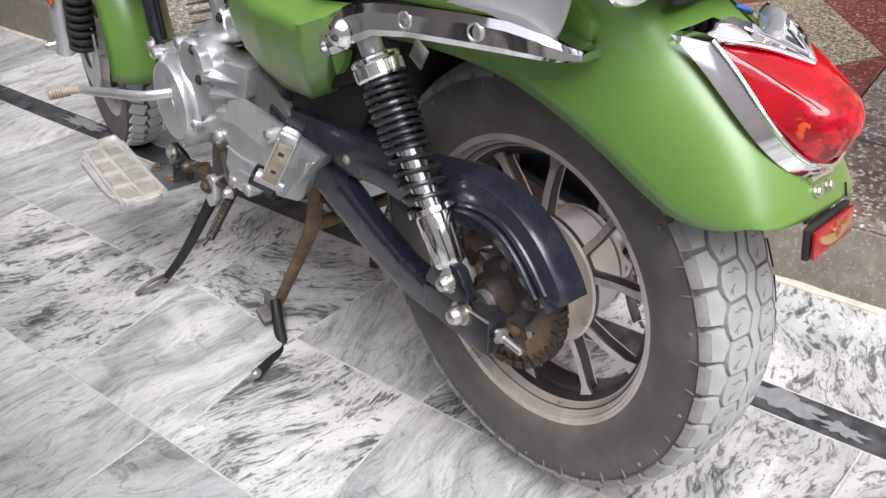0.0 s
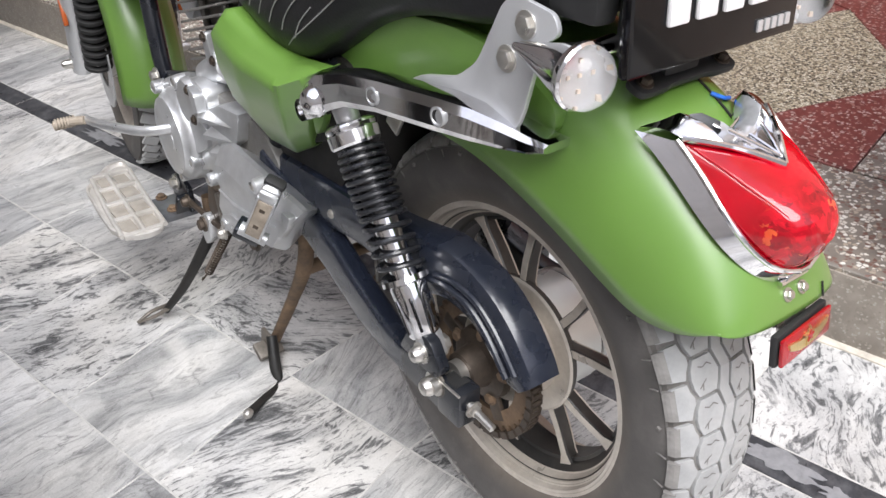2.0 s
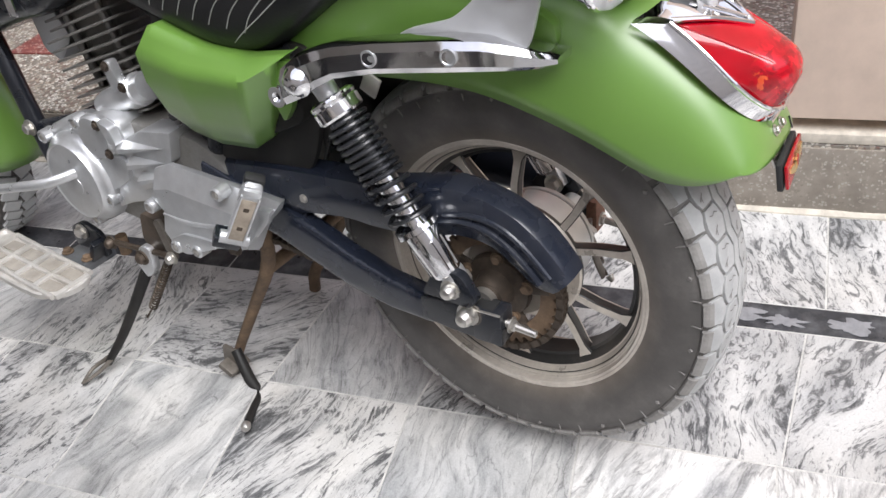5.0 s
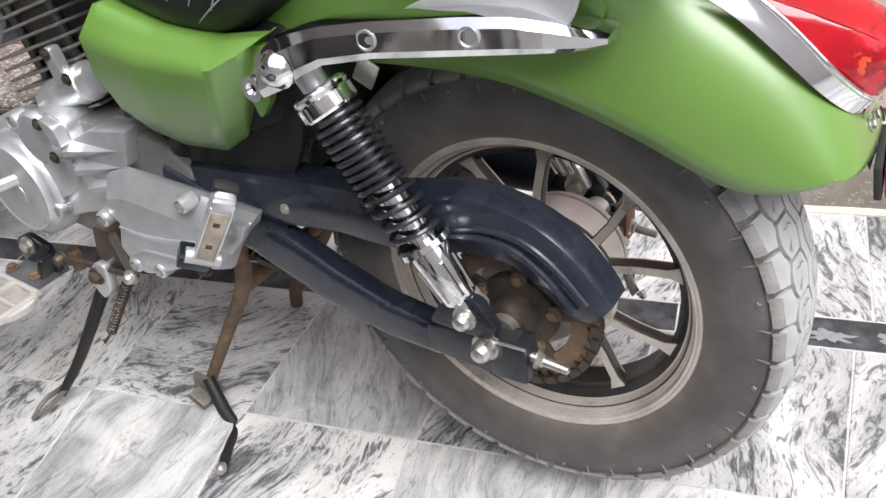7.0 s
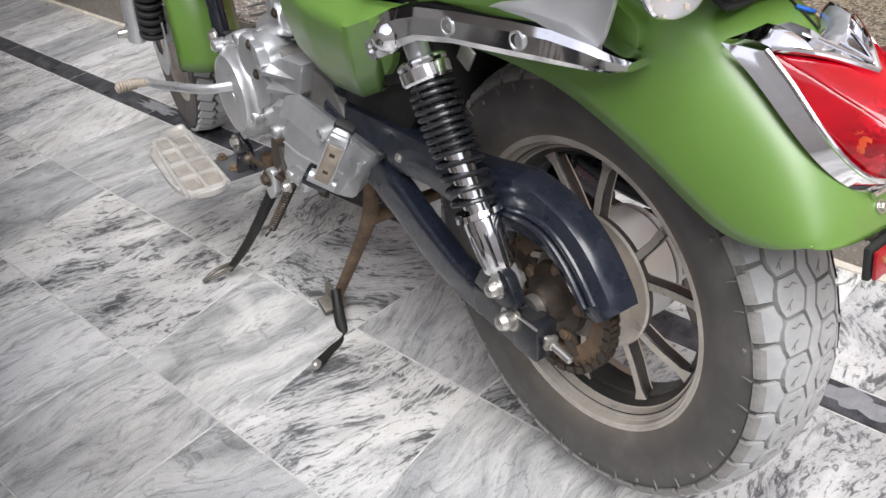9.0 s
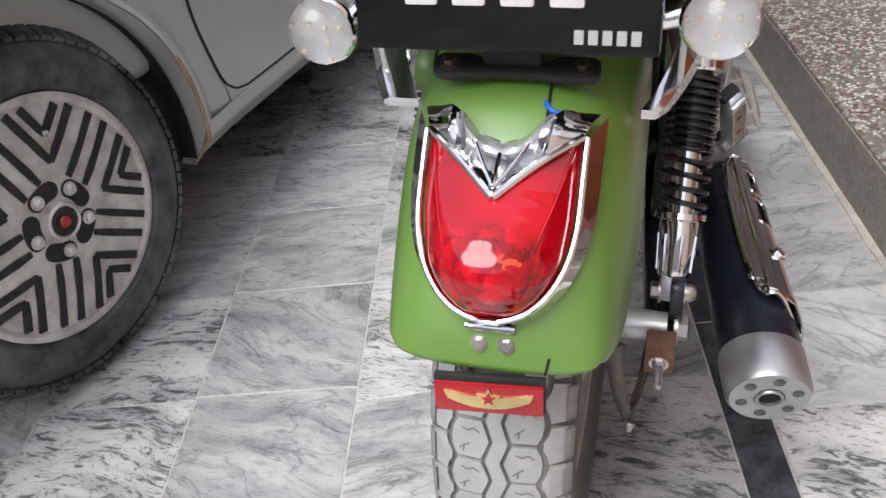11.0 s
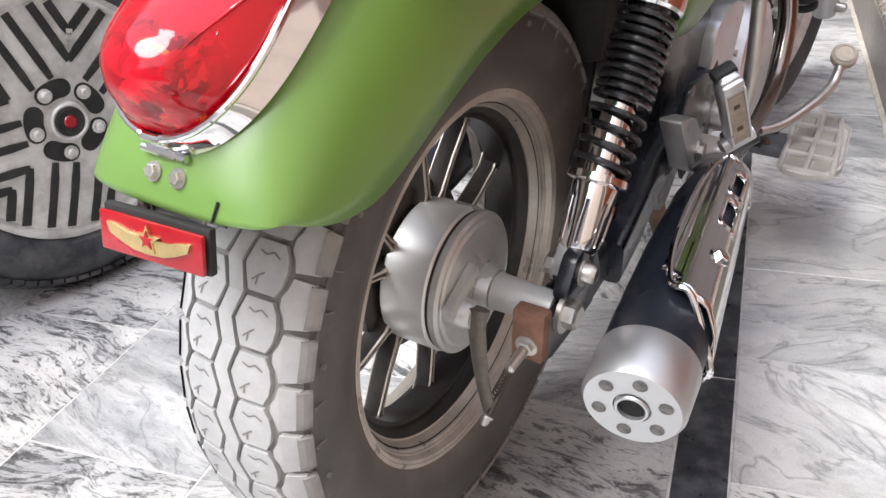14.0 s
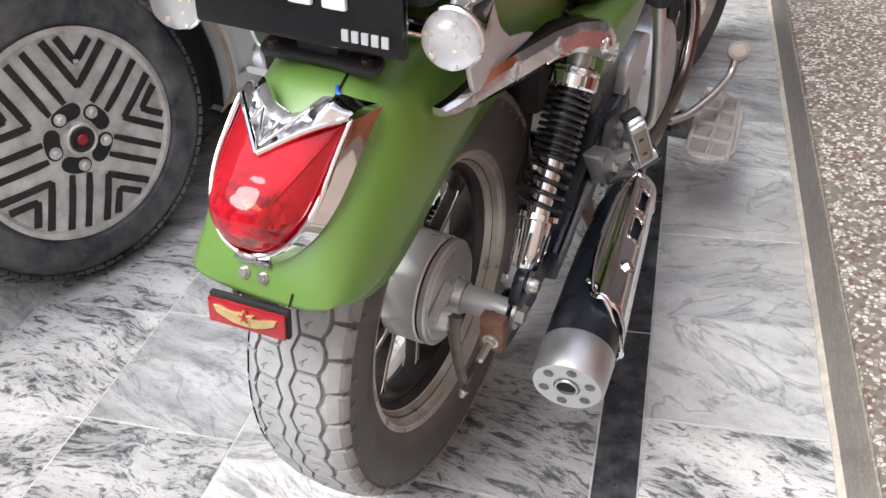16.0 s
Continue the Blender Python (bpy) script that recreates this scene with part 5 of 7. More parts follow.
def lens_height(u, s):
    """Height of the lens: a broad top between two creases that run in from the tips, steep flanks beside them, a round nose."""
    top, base = bulge(s), 0.012
    nose = base + (top - base) * (1 - min(1, abs(u)) ** 2.8) ** 0.7
    uc = along([(0.043, 0.96), (0.09, 0.80), (0.136, 0.60), (0.19, 0.55)], s)
    hc = base + (top - base) * along([(0.043, 0.25), (0.09, 0.70), (0.136, 0.80), (0.19, 0.82)], s)
    if abs(u) <= uc:
        crown = hc + (top - hc) * (1 - (u / uc) ** 2)
    else:
        t = min(1, (abs(u) - uc) / (1 - uc))
        crown = base + (hc - base) * (1 - t) ** 0.85
    k = max(0, min(1, (s - 0.122) / 0.030))
    k = k * k * (3 - 2 * k)
    return crown + (nose - crown) * k


def lamp():
    nx, ns = 44, 44
    rows = []
    for j in range(ns + 1):
        row = []
        for i in range(nx + 1):
            w = -1 + 2 * i / nx
            t = j / ns
            mid_s = LAMP_V + (LAMP_END - LAMP_V) * t
            uc = along([(0.043, 0.96), (0.09, 0.80), (0.136, 0.60), (0.19, 0.55)], mid_s)
            u = math.copysign(uc * abs(w) / 0.6 if abs(w) <= 0.6 else uc + (1 - uc) * (abs(w) - 0.6) / 0.4, w)
            top = LAMP_TOP + (LAMP_V - LAMP_TOP) * (1 - abs(u))
            s = top + (LAMP_END - top) * (1 - (1 - t) ** 1.6)
            row.append(lamp_at(u * half_width(min(s, 0.1872)), s, lens_height(u, s)))
        rows.append(row)
    lens = part("tail_lamp", loft(rows, False, False), M_LENS, bike, "large red tail lamp lens in a chrome bezel", angle=50)
    so = lens.modifiers.new("thickness", "SOLIDIFY")
    so.thickness, so.offset = 0.003, -1
    for sg in (-1, 1):
        ridge = []
        for k in range(15):
            q = 0.052 + (0.140 - 0.052) * k / 14
            u = sg * along([(0.043, 0.96), (0.09, 0.80), (0.136, 0.60), (0.19, 0.55)], q)
            ridge.append(lamp_at(u * half_width(q), q, lens_height(u, q) + 0.0001))
        part("lens_ridge", tube(ridge, [0.0011, 0.0011, 0.0011, 0.0004], 6, 2), M_LENS, lens)
    # reflector bowl and small lamps behind the lens
    rows2 = [[p - lamp_n(p) * 0.014 for p in r[2:-2]] for r in rows[3:-2]]
    part("lamp_bowl", loft(rows2, False, False), M_REDIN, lens, "faceted red inner reflector")
    for x, s in [(-0.034, 0.118), (0.034, 0.104), (0.036, 0.124), (0.026, 0.132), (-0.002, 0.152), (0.018, 0.150), (-0.022, 0.148)]:
        c = lamp_at(x, s, lens_height(x / half_width(s), s) - 0.010)
        part("lamp_bulb", lathe([(0, 0.0075), (0.004, 0.0065), (0.005, 0.003), (0.006, 0.0)], c, lamp_n(c), 14), M_DARKRED, lens)
    # bezel: a bright rim and the broad skirt below it
    ring = []
    n = 40
    for k in range(n + 1):
        s = LAMP_TOP + (0.1885 - LAMP_TOP) * math.sin(k / n * math.pi / 2)
        ring.append((half_width(min(s, 0.1872)) + 0.003 if k < n else 0.0, s))
    full = [(-x, s) for x, s in ring] + [(x, s) for x, s in ring[::-1][1:]]
    rim = [lamp_at(x, s, 0.017) for x, s in full]
    part("bezel", tube(rim, 0.0029, 10), M_CHROME, lens, "chrome lamp bezel")
    rows = []
    for x, s in full:
        q = (s - LAMP_TOP) / (0.1885 - LAMP_TOP)
        xo, so_ = x * (1.22 - 0.05 * q), 0.012 + (0.197 - 0.012) * q
        a, b = lamp_at(x, s, 0.0165), lamp_at(xo, so_, 0.001)
        rows.append([a, a.lerp(b, 0.12) - Vector((0, 0, 0.001)), a.lerp(b, 0.55), b])
    part("bezel_skirt", loft(rows, False, False), M_CHROME, lens, "broad chrome skirt")
    # chrome W plate between the tips
    def wtop(u):
        k = [(0.0, 0.050, 0.010), (0.3, 0.043, 0.013), (0.5, 0.028, 0.018), (0.62, 0.022, 0.019), (0.8, 0.018, 0.010), (1.0, 0.012, 0.002)]
        u = abs(u)
        for a, b in zip(k, k[1:]):
            if u <= b[0]:
                t = (u - a[0]) / (b[0] - a[0])
                return a[1] + (b[1] - a[1]) * t, a[2] + (b[2] - a[2]) * t
        return k[-1][1:]
    grid = []
    for i in range(33):
        u = -1 + i / 16
        s0, h0 = wtop(u)
        s1, h1 = LAMP_TOP + (LAMP_V - LAMP_TOP) * (1 - abs(u)), 0.019 + (0.040 - 0.019) * (1 - abs(u))
        col = [lamp_at(u * 0.0735, s0, h0 - 0.012)]
        for t in (0, 0.1, 0.35, 0.65, 0.92, 1.0):
            hh = h0 + (h1 - h0) * t + 0.004 * math.sin(t * math.pi) * (1 if abs(u) > 0.55 else -1.2)
            col.append(lamp_at(u * (0.0735 - 0.0115 * t), s0 + (s1 - s0) * t, hh))
        grid.append(col)
    part("chrome_wing", loft(grid, False, False), M_CHROME, lens, "chrome V trim", angle=25)
    for sg in (-1, 1):
        part("v_edge", tube([lamp_at(sg * 0.062, LAMP_TOP, 0.019), lamp_at(sg * 0.031, (LAMP_TOP + LAMP_V) / 2, 0.031), lamp_at(0, LAMP_V + 0.001, 0.041)], 0.0032, 8, 4), M_CHROME, lens)
        part("v_rib", tube([lamp_at(sg * 0.027, 0.044, 0.024), lamp_at(sg * 0.012, 0.075, 0.034), lamp_at(0, 0.095, 0.041)], 0.0018, 8, 3), M_CHROME, lens)
    part("v_rib", tube([lamp_at(0, 0.066, 0.026), lamp_at(0, 0.094, 0.041)], 0.0022, 8), M_CHROME, lens)
    # clear window sunk in the middle of the W
    win = []
    for i in range(17):
        u = -1 + i / 8
        s0, h0 = wtop(u * 0.56)
        s0 += 0.002
        s1 = 0.066 - 0.012 * abs(u) ** 2
        win.append([lamp_at(u * 0.038, s0, h0 - 0.01), lamp_at(u * 0.038, s0, h0 + 0.001), lamp_at(u * 0.034, s0 + (s1 - s0) * 0.2, h0 + 0.008), lamp_at(u * 0.030, s0 + (s1 - s0) * 0.75, h0 + 0.015), lamp_at(u * 0.028, s1, 0.026), lamp_at(u * 0.028, s1, 0.010)])
    part("clear_window", loft(win, False, False), M_CLEAR2, lens, "clear plate-light window", angle=40)
    part("bezel_foot", tube([lamp_at(x, 0.196, 0.004) for x in (-0.020, -0.008, 0.008, 0.020)], 0.0028, 8), M_CHROME, lens)
    for x in (-0.009, 0.013):
        c = lamp_at(x, 0.2096, 0.000)
        part("fender_bolt", bolt(c, lamp_n(c), 0.0048, 0.005), M_ZINC, fender_obj)


M_DARKRED = mat("dark_red_socket", (0.10, 0.0, 0.002), 0.3, coat=0.8)


def lamp_n(p):
    best = min(AXIS, key=lambda a: (a[1].yz - p.yz).length)
    n = best[2]
    return -n if n.y > 0 else n


M_REDIN = mat("red_reflector_inner", (0.5, 0.02, 0.015), 0.2, 0.4, fine=160, relief=0.9, var=0.35, scale=45)
M_CLEAR2 = mat("clear_window", (0.62, 0.63, 0.65), 0.08, 0.55, var=0.25, scale=60, fine=90, relief=0.5, coat=0.8)
lamp()


# -- reflector under the fender --
def reflector():
    m = Matrix.Translation((0.001, -0.334, 0.547)) @ Matrix.Rotation(radians(4.5), 4, "Z") @ Matrix.Rotation(radians(-9), 4, "X")
    root = part("reflector", box((0, 0.001, 0), (0.091, 0.007, 0.033), 0.002, m), M_RUBBER, bike, "red rear reflector with a gold wing emblem")
    part("red_face", box((0, 0, 0), (0.088, 0.004, 0.028), 0.0015, m @ Matrix.Translation((0, -0.0062, -0.0005))), M_REDPL, root)
    for sg in (-1, 1):
        w = [(0.0, -0.001), (0.008, 0.004), (0.018, 0.0045), (0.030, 0.0075), (0.036, 0.008), (0.033, 0.001), (0.024, -0.003), (0.013, -0.0065), (0.0, -0.0075)]
        b = prism([(sg * x, z) for x, z in w], -0.001, 0.001, 0, axis="y")
        b.transform(m @ Matrix.Translation((0, -0.0092, -0.001)))
        part("gold_wing", b, M_GOLD, root)
    star = [((0.0105 if k % 2 == 0 else 0.0044) * math.sin(k * math.pi / 5), (0.0105 if k % 2 == 0 else 0.0044) * math.cos(k * math.pi / 5)) for k in range(10)]
    b = prism(star, -0.0012, 0.0012, 0, axis="y")
    b.transform(m @ Matrix.Translation((0, -0.0098, 0.002)))
    part("star", b, M_GOLD, root)
    b = prism([(x * 0.62, z * 0.62) for x, z in star], -0.0006, 0.0006, 0, axis="y")
    b.transform(m @ Matrix.Translation((0, -0.0112, 0.002)))
    part("star_field", b, M_REDPL, root)
    part("reflector_bracket", box((0.006, -0.318, 0.560), (0.046, 0.003, 0.034), 0.001, Matrix.Rotation(radians(-25), 4, "X")), M_ZINC, bike)
    part("bracket_plate", box((0.004, -0.300, 0.562), (0.080, 0.030, 0.004), 0.001, Matrix.Rotation(radians(18), 4, "X")), M_BLACK, bike)
    part("bracket_screw", bolt((-0.020, -0.322, 0.562), (0, -1, -0.3), 0.0045, 0.004), M_GREASE, bike)


reflector()
TAIL[0] = 0.0


# -- chrome side rails, brackets, indicators, number plate --
def rails():
    st = [  # y, z top, z bottom, x outer
        (0.246, 0.644, 0.612, 0.182), (0.228, 0.664, 0.616, 0.193), (0.198, 0.684, 0.630, 0.197), (0.170, 0.693, 0.648, 0.195), (0.145, 0.699, 0.660, 0.190),
        (0.09, 0.706, 0.670, 0.182), (0.0, 0.715, 0.679, 0.173), (-0.045, 0.716, 0.682, 0.164), (-0.080, 0.708, 0.682, 0.150), (-0.104, 0.700, 0.683, 0.139), (-0.121, 0.696, 0.687, 0.131)]
    def rail(sg):
        rings = []
        for y, zt, zb, x in st:
            if sg > 0:  # the one on the right sits closer to the fender
                x -= 0.019 * max(0, min(1, (0.23 - y) / 0.10)) - 0.008 * max(0, min(1, (-0.04 - y) / 0.07))
            h, d = zt - zb, 0.034 - (0.019 * max(0, min(1, (0.0 - y) / 0.06)) if sg > 0 else 0)
            rings.append([(sg * q, y, z) for q, z in ((x, zb + 0.2 * h), (x, zb + 0.72 * h), (x - 0.006, zt - 0.04 * h), (x - 0.014, zt), (x - d, zt), (x - d, zb), (x - 0.004, zb))])
        return part("side_rail", bevel(loft(rings), 0.0012, 1, 25), M_RAIL, bike, "polished chrome side rail", angle=20)
    L, R = rail(-1), rail(1)
    for ob, sg in ((L, -1), (R, 1)):
        for y, z, x in ((0.091, 0.689, 0.1825), (-0.011, 0.698, 0.1720)):
            part("recess", lathe([(-0.004, 0.0), (-0.004, 0.0095), (0.001, 0.0105), (0.001, 0.0085), (-0.001, 0.007), (0.0, 0.0)], (sg * (x - (0.019 if sg > 0 else 0)), y, z), (sg, 0, 0), 20), M_ALLOY, ob)
        part("rail_bolt", lathe([(a * (1 if sg < 0 else 0.55), r * (1 if sg < 0 else 0.65)) for a, r in ((0, 0.0205), (0.004, 0.0205), (0.006, 0.018), (0.011, 0.0165), (0.017, 0.012), (0.020, 0.006), (0.021, 0))], (sg * (0.191 if sg < 0 else 0.186), 0.196, 0.653), (sg, 0, 0), 32), M_CHROME, ob, "domed chrome bolt")
        part("rail_ear", lathe([(0.0, 0.004), (0.0, 0.014), (0.008, 0.014), (0.008, 0.007), (0.004, 0.004)], (sg * 0.182, 0.242, 0.624), (sg, 0, 0), 20), M_CHROME, ob)
    br = rounded([(0.085, 0.700), (0.06, 0.713), (0.003, 0.728), (-0.028, 0.752), (-0.045, 0.785), (-0.062, 0.818), (-0.08, 0.828), (-0.128, 0.822), (-0.136, 0.805), (-0.12, 0.795), (-0.108, 0.765), (-0.098, 0.725), (-0.088, 0.70), (-0.03, 0.705)], 0.012)
    L, R = both("grab_bracket", prism(br, -0.138, -0.132, 0.002), M_SILVER, bike, "silver painted grab bracket")
    for ob, sg in ((L, -1), (R, 1)):
        for y, z in ((-0.095, 0.805), (-0.072, 0.768)):
            part("bracket_bolt", bolt((sg * 0.138, y, z), (sg, 0, 0), 0.009, 0.006), M_ZINC, ob)


rails()


M_LEDPALE = mat("pale_amber_led", (0.82, 0.72, 0.62), 0.3)


def indicator(sg):
    c = Vector((-0.153, -0.174, 0.787)) if sg < 0 else Vector((0.158, -0.172, 0.802))
    ax = Vector((0.05 * sg, -1, -0.02)).normalized()
    body = part("indicator", lathe([(-0.082, 0.0), (-0.080, 0.004), (-0.03, 0.0172), (0.0, 0.0272), (0.004, 0.0296), (0.008, 0.0296), (0.010, 0.0275), (0.004, 0.026)], c, ax, 36), M_CHROME, bike, "chrome bullet indicator with clear round lens")
    part("indicator_bowl", lathe([(0.001, 0.0), (0.001, 0.0265)], c, ax, 32), M_BULBWHITE, body)
    part("lens", lathe([(0.004, 0.0270), (0.012, 0.0274), (0.019, 0.0255), (0.026, 0.0200), (0.031, 0.0120), (0.033, 0.006), (0.0335, 0.0)], c, ax, 36), M_CLEAR, body, "clear ribbed lens")
    s = ax.cross(Vector((0, 0, 1))).normalized()
    u = s.cross(ax)
    for k in range(13):
        r, a = (0, 0) if k == 0 else ((0.009, k * 2 * math.pi / 4) if k < 5 else (0.018, k * 2 * math.pi / 8))
        q = c + ax * (0.004 + 0.0) + (math.cos(a) * s + math.sin(a) * u) * r
        part("led", box(q, (0.0026, 0.0012, 0.0026), 0.0004), M_LEDPALE, body)
    part("stalk", tube([c + ax * -0.02, Vector((sg * 0.12, -0.155, 0.793)), Vector((sg * 0.09, -0.155, 0.795))], 0.009, 12), M_CHROME, body)


indicator(-1)
indicator(1)


def plate():
    m = Matrix.Translation((0, -0.186, 0.855)) @ Matrix.Rotation(radians(-4), 4, "X")
    root = part("number_plate", box((0, 0, 0), (0.236, 0.012, 0.155), 0.005, m), M_PLATE, bike, "black number plate with raised white bars")
    # writing shown as plain bars
    for k in range(4):
        x = -0.062 + 0.037 * k
        part("white_bar", box((0, 0, 0), (0.026, 0.006, 0.055), 0.003, m @ Matrix.Translation((x, -0.008, -0.012))), M_WHITE, root)
    for k in range(5):
        part("grey_bar", box((0, 0, 0), (0.0075, 0.003, 0.011), 0.001, m @ Matrix.Translation((0.058 + 0.0105 * k, -0.0068, -0.062))), M_SILVER, root)
    part("plate_holder", box((0, -0.165, 0.84), (0.17, 0.03, 0.12), 0.006), M_RUBBER, bike, "black plate holder")
    fm = Matrix.Translation((0.003, -0.160, 0.7455)) @ Matrix.Rotation(radians(22), 4, "X")
    bar = rounded([(-0.070, -0.013), (-0.070, 0.013), (-0.035, 0.013), (-0.025, 0.006), (0.025, 0.006), (0.035, 0.013), (0.070, 0.013), (0.070, -0.013), (0.035, -0.013), (0.025, -0.010), (-0.025, -0.010), (-0.035, -0.013)], 0.011)
    b = prism(bar, 0.0, 0.008, 0.003, axis="z")
    b.transform(fm)
    part("plate_foot", b, M_RUBBER, bike, "black bracket bar with two bolts")
    for sg in (-1, 1):
        part("foot_bolt", bolt(fm @ Vector((sg * 0.055, 0, 0.008)), fm.to_3x3() @ Vector((0, 0, 1)), 0.006, 0.006), M_GREASE, bike)
    part("plate_stem", box((0, -0.15, 0.775), (0.05, 0.028, 0.05), 0.006), M_RUBBER, bike)
    part("loose_wire", tube([(0.030, -0.178, 0.729), (0.036, -0.186, 0.726), (0.044, -0.186, 0.723), (0.054, -0.183, 0.720)], 0.0022, 8, 5), M_BLUE, bike, "blue wire end")


plate()


# -- exhaust on the right --
def exhaust():
    A, F = Vector((0.265, -0.090, 0.332)), Vector((0.212, 0.35, 0.352))
    ax = (F - A).normalized()
    L = (F - A).length
    s = ax.cross(Vector((0, 0, 1))).normalized()
    u = s.cross(ax)

    def raked(bm):
        """Leans an end piece so that its face looks slightly down."""
        for v in bm.verts:
            v.co -= ax * 0.13 * (v.co - A).dot(u)
        return bm
    can = part("exhaust_can", raked(lathe([(0.050, 0.0), (0.050, 0.0465), (0.10, 0.0475), (0.24, 0.047), (0.36, 0.042), (L - 0.03, 0.034), (L, 0.024), (L, 0)], A, ax, 48)), M_MUFF, bike, "satin black exhaust can with a chrome shield")
    cap = lathe([(0.062, 0.0), (0.062, 0.0478), (0.057, 0.0485), (0.007, 0.0470), (0.0, 0.043), (0.0, 0.017), (0.005, 0.0155), (0.005, 0.0)], A, ax, 56)
    cap = part("end_cap", raked(cap), M_CAP, can, "satin silver end cap with six holes")
    for k in range(6):
        a = 2 * math.pi * k / 6 + 0.35
        q = A + (math.cos(a) * s + math.sin(a) * u) * 0.0305
        part("cap_hole", raked(lathe([(-0.0004, 0.0066), (-0.0005, 0.0)], q, ax, 20)), M_CAPDARK, cap)
    part("tail_pipe", raked(lathe([(-0.001, 0.0155), (-0.003, 0.0145), (-0.003, 0.0125), (0.03, 0.0122), (0.03, 0.0)], A, ax, 28)), M_CAP, cap)
    part("pipe_bore", raked(lathe([(0.0015, 0.0123), (0.0018, 0.0)], A, ax, 24)), M_DARK, cap)
    # heat shield: bent chrome sheet with two windows
    a0, a1, af = radians(-46), radians(101), radians(50)

    def sh(t, a, r):
        k = (a - a0) / (a1 - a0)
        c = A + ax * (0.085 + 0.030 * k + t * (L - 0.115 - 0.030 * k))
        lo_, hi_ = (a0, af) if a < af else (af, a1)
        half = (hi_ - lo_) / 2
        flat = (r + 0.004) * math.cos(half) / math.cos(a - (lo_ + hi_) / 2)
        rr = 0.35 * flat + 0.65 * (r - 0.004) + 0.0045 * math.exp(-((k - 0.82) / 0.04) ** 2) - 0.003 * math.exp(-((k - 0.91) / 0.05) ** 2)
        return c + (math.cos(a) * s + math.sin(a) * u) * (rr - 0.012 * t)
    n, m = 30, 20
    bm = bmesh.new()
    grid = [[bm.verts.new(sh(i / n, a0 + (a1 - a0) * j / m, 0.059)) for j in range(m + 1)] for i in range(n + 1)]
    for i in range(n):
        for j in range(m):
            if 12 <= j <= 14 and (15 <= i <= 19 or 22 <= i <= 26):
                continue
            if (i < 2 and (j < 2 or j > m - 3)) or (i > n - 3 and (j < 2 or j > m - 3)):
                continue
            face(bm, (grid[i][j], grid[i + 1][j], grid[i + 1][j + 1], grid[i][j + 1]))
    bmesh.ops.delete(bm, geom=[v for v in bm.verts if not v.link_faces], context="VERTS")
    shield = part("heat_shield", bm, M_CHROME, can, "mirror chrome heat shield with two slots", angle=60)
    so = shield.modifiers.new("thickness", "SOLIDIFY")
    so.thickness, so.offset = 0.0025, 1
    loop = [sh(t, a, 0.060) for t, a in ((0.03, a0 + 0.2), (0.0, a0 + 0.6), (0.0, a1 - 0.6), (0.03, a1 - 0.2), (0.3, a1), (0.7, a1), (0.97, a1 - 0.2), (1.0, a1 - 0.6), (1.0, a0 + 0.6), (0.97, a0 + 0.2), (0.7, a0), (0.3, a0), (0.03, a0 + 0.2))]
    part("shield_edge", tube(loop, 0.0034, 8, 6), M_CHROME, shield)
    for i0, i1 in ((15, 20), (22, 27)):
        lp = [sh(t / n, a0 + (a1 - a0) * j / m, 0.0605) for t, j in ((i0, 12.2), (i0, 14.8), ((i0 + i1) / 2, 15), (i1, 14.8), (i1, 12.2), ((i0 + i1) / 2, 12), (i0, 12.2))]
        part("slot_lip", tube(lp, 0.0028, 8, 5), M_CHROME, shield)
    part("shield_ridge", tube([sh(t, a0 + (a1 - a0) * 0.86, 0.0590) for t in (0.05, 0.3, 0.6, 0.95)], 0.003, 8, 4), M_CHROME, shield)
    part("shield_bolt", bolt(sh(0.30, a0 + (a1 - a0) * 0.66, 0.060), sh(0.30, a0 + (a1 - a0) * 0.66, 1.0) - sh(0.30, a0 + (a1 - a0) * 0.66, 0.0), 0.008, 0.006), M_CHROME, shield)
    part("can_clamp", lathe([(L - 0.03, 0.038), (L - 0.03, 0.042), (L - 0.01, 0.040), (L - 0.01, 0.034)], A, ax, 32), M_ALLOY, can)
    part("header_pipe", tube([F, (0.195, 0.43, 0.318), (0.165, 0.60, 0.262), (0.155, 0.80, 0.252), (0.15, 0.96, 0.29), (0.135, 1.03, 0.40), (0.095, 1.01, 0.52), (0.05, 0.93, 0.60)], 0.0175, 16, 6), M_HEADER, bike, "heat-stained chrome header pipe")
    part("can_hanger", prism(rounded([(0.36, 0.33), (0.30, 0.42), (0.33, 0.47), (0.42, 0.46), (0.45, 0.36)], 0.012), 0.158, 0.166, 0.002), M_BLACK, bike, "black hanger plate")


M_CAPDARK = mat("cap_recess", (0.16, 0.155, 0.15), 0.5, 0.5, var=0.5, scale=90)
M_HEADER = mat("stained_chrome", (0.33, 0.29, 0.26), 0.2, 1.0, var=0.3, scale=9, dirt=(0.16, 0.1, 0.06), dirt_amt=0.3)
exhaust()


M_FIN = mat("dull_fin_alloy", (0.36, 0.35, 0.33), 0.5, 0.7, var=0.2, dirt=(0.1, 0.085, 0.07), dirt_amt=0.3)


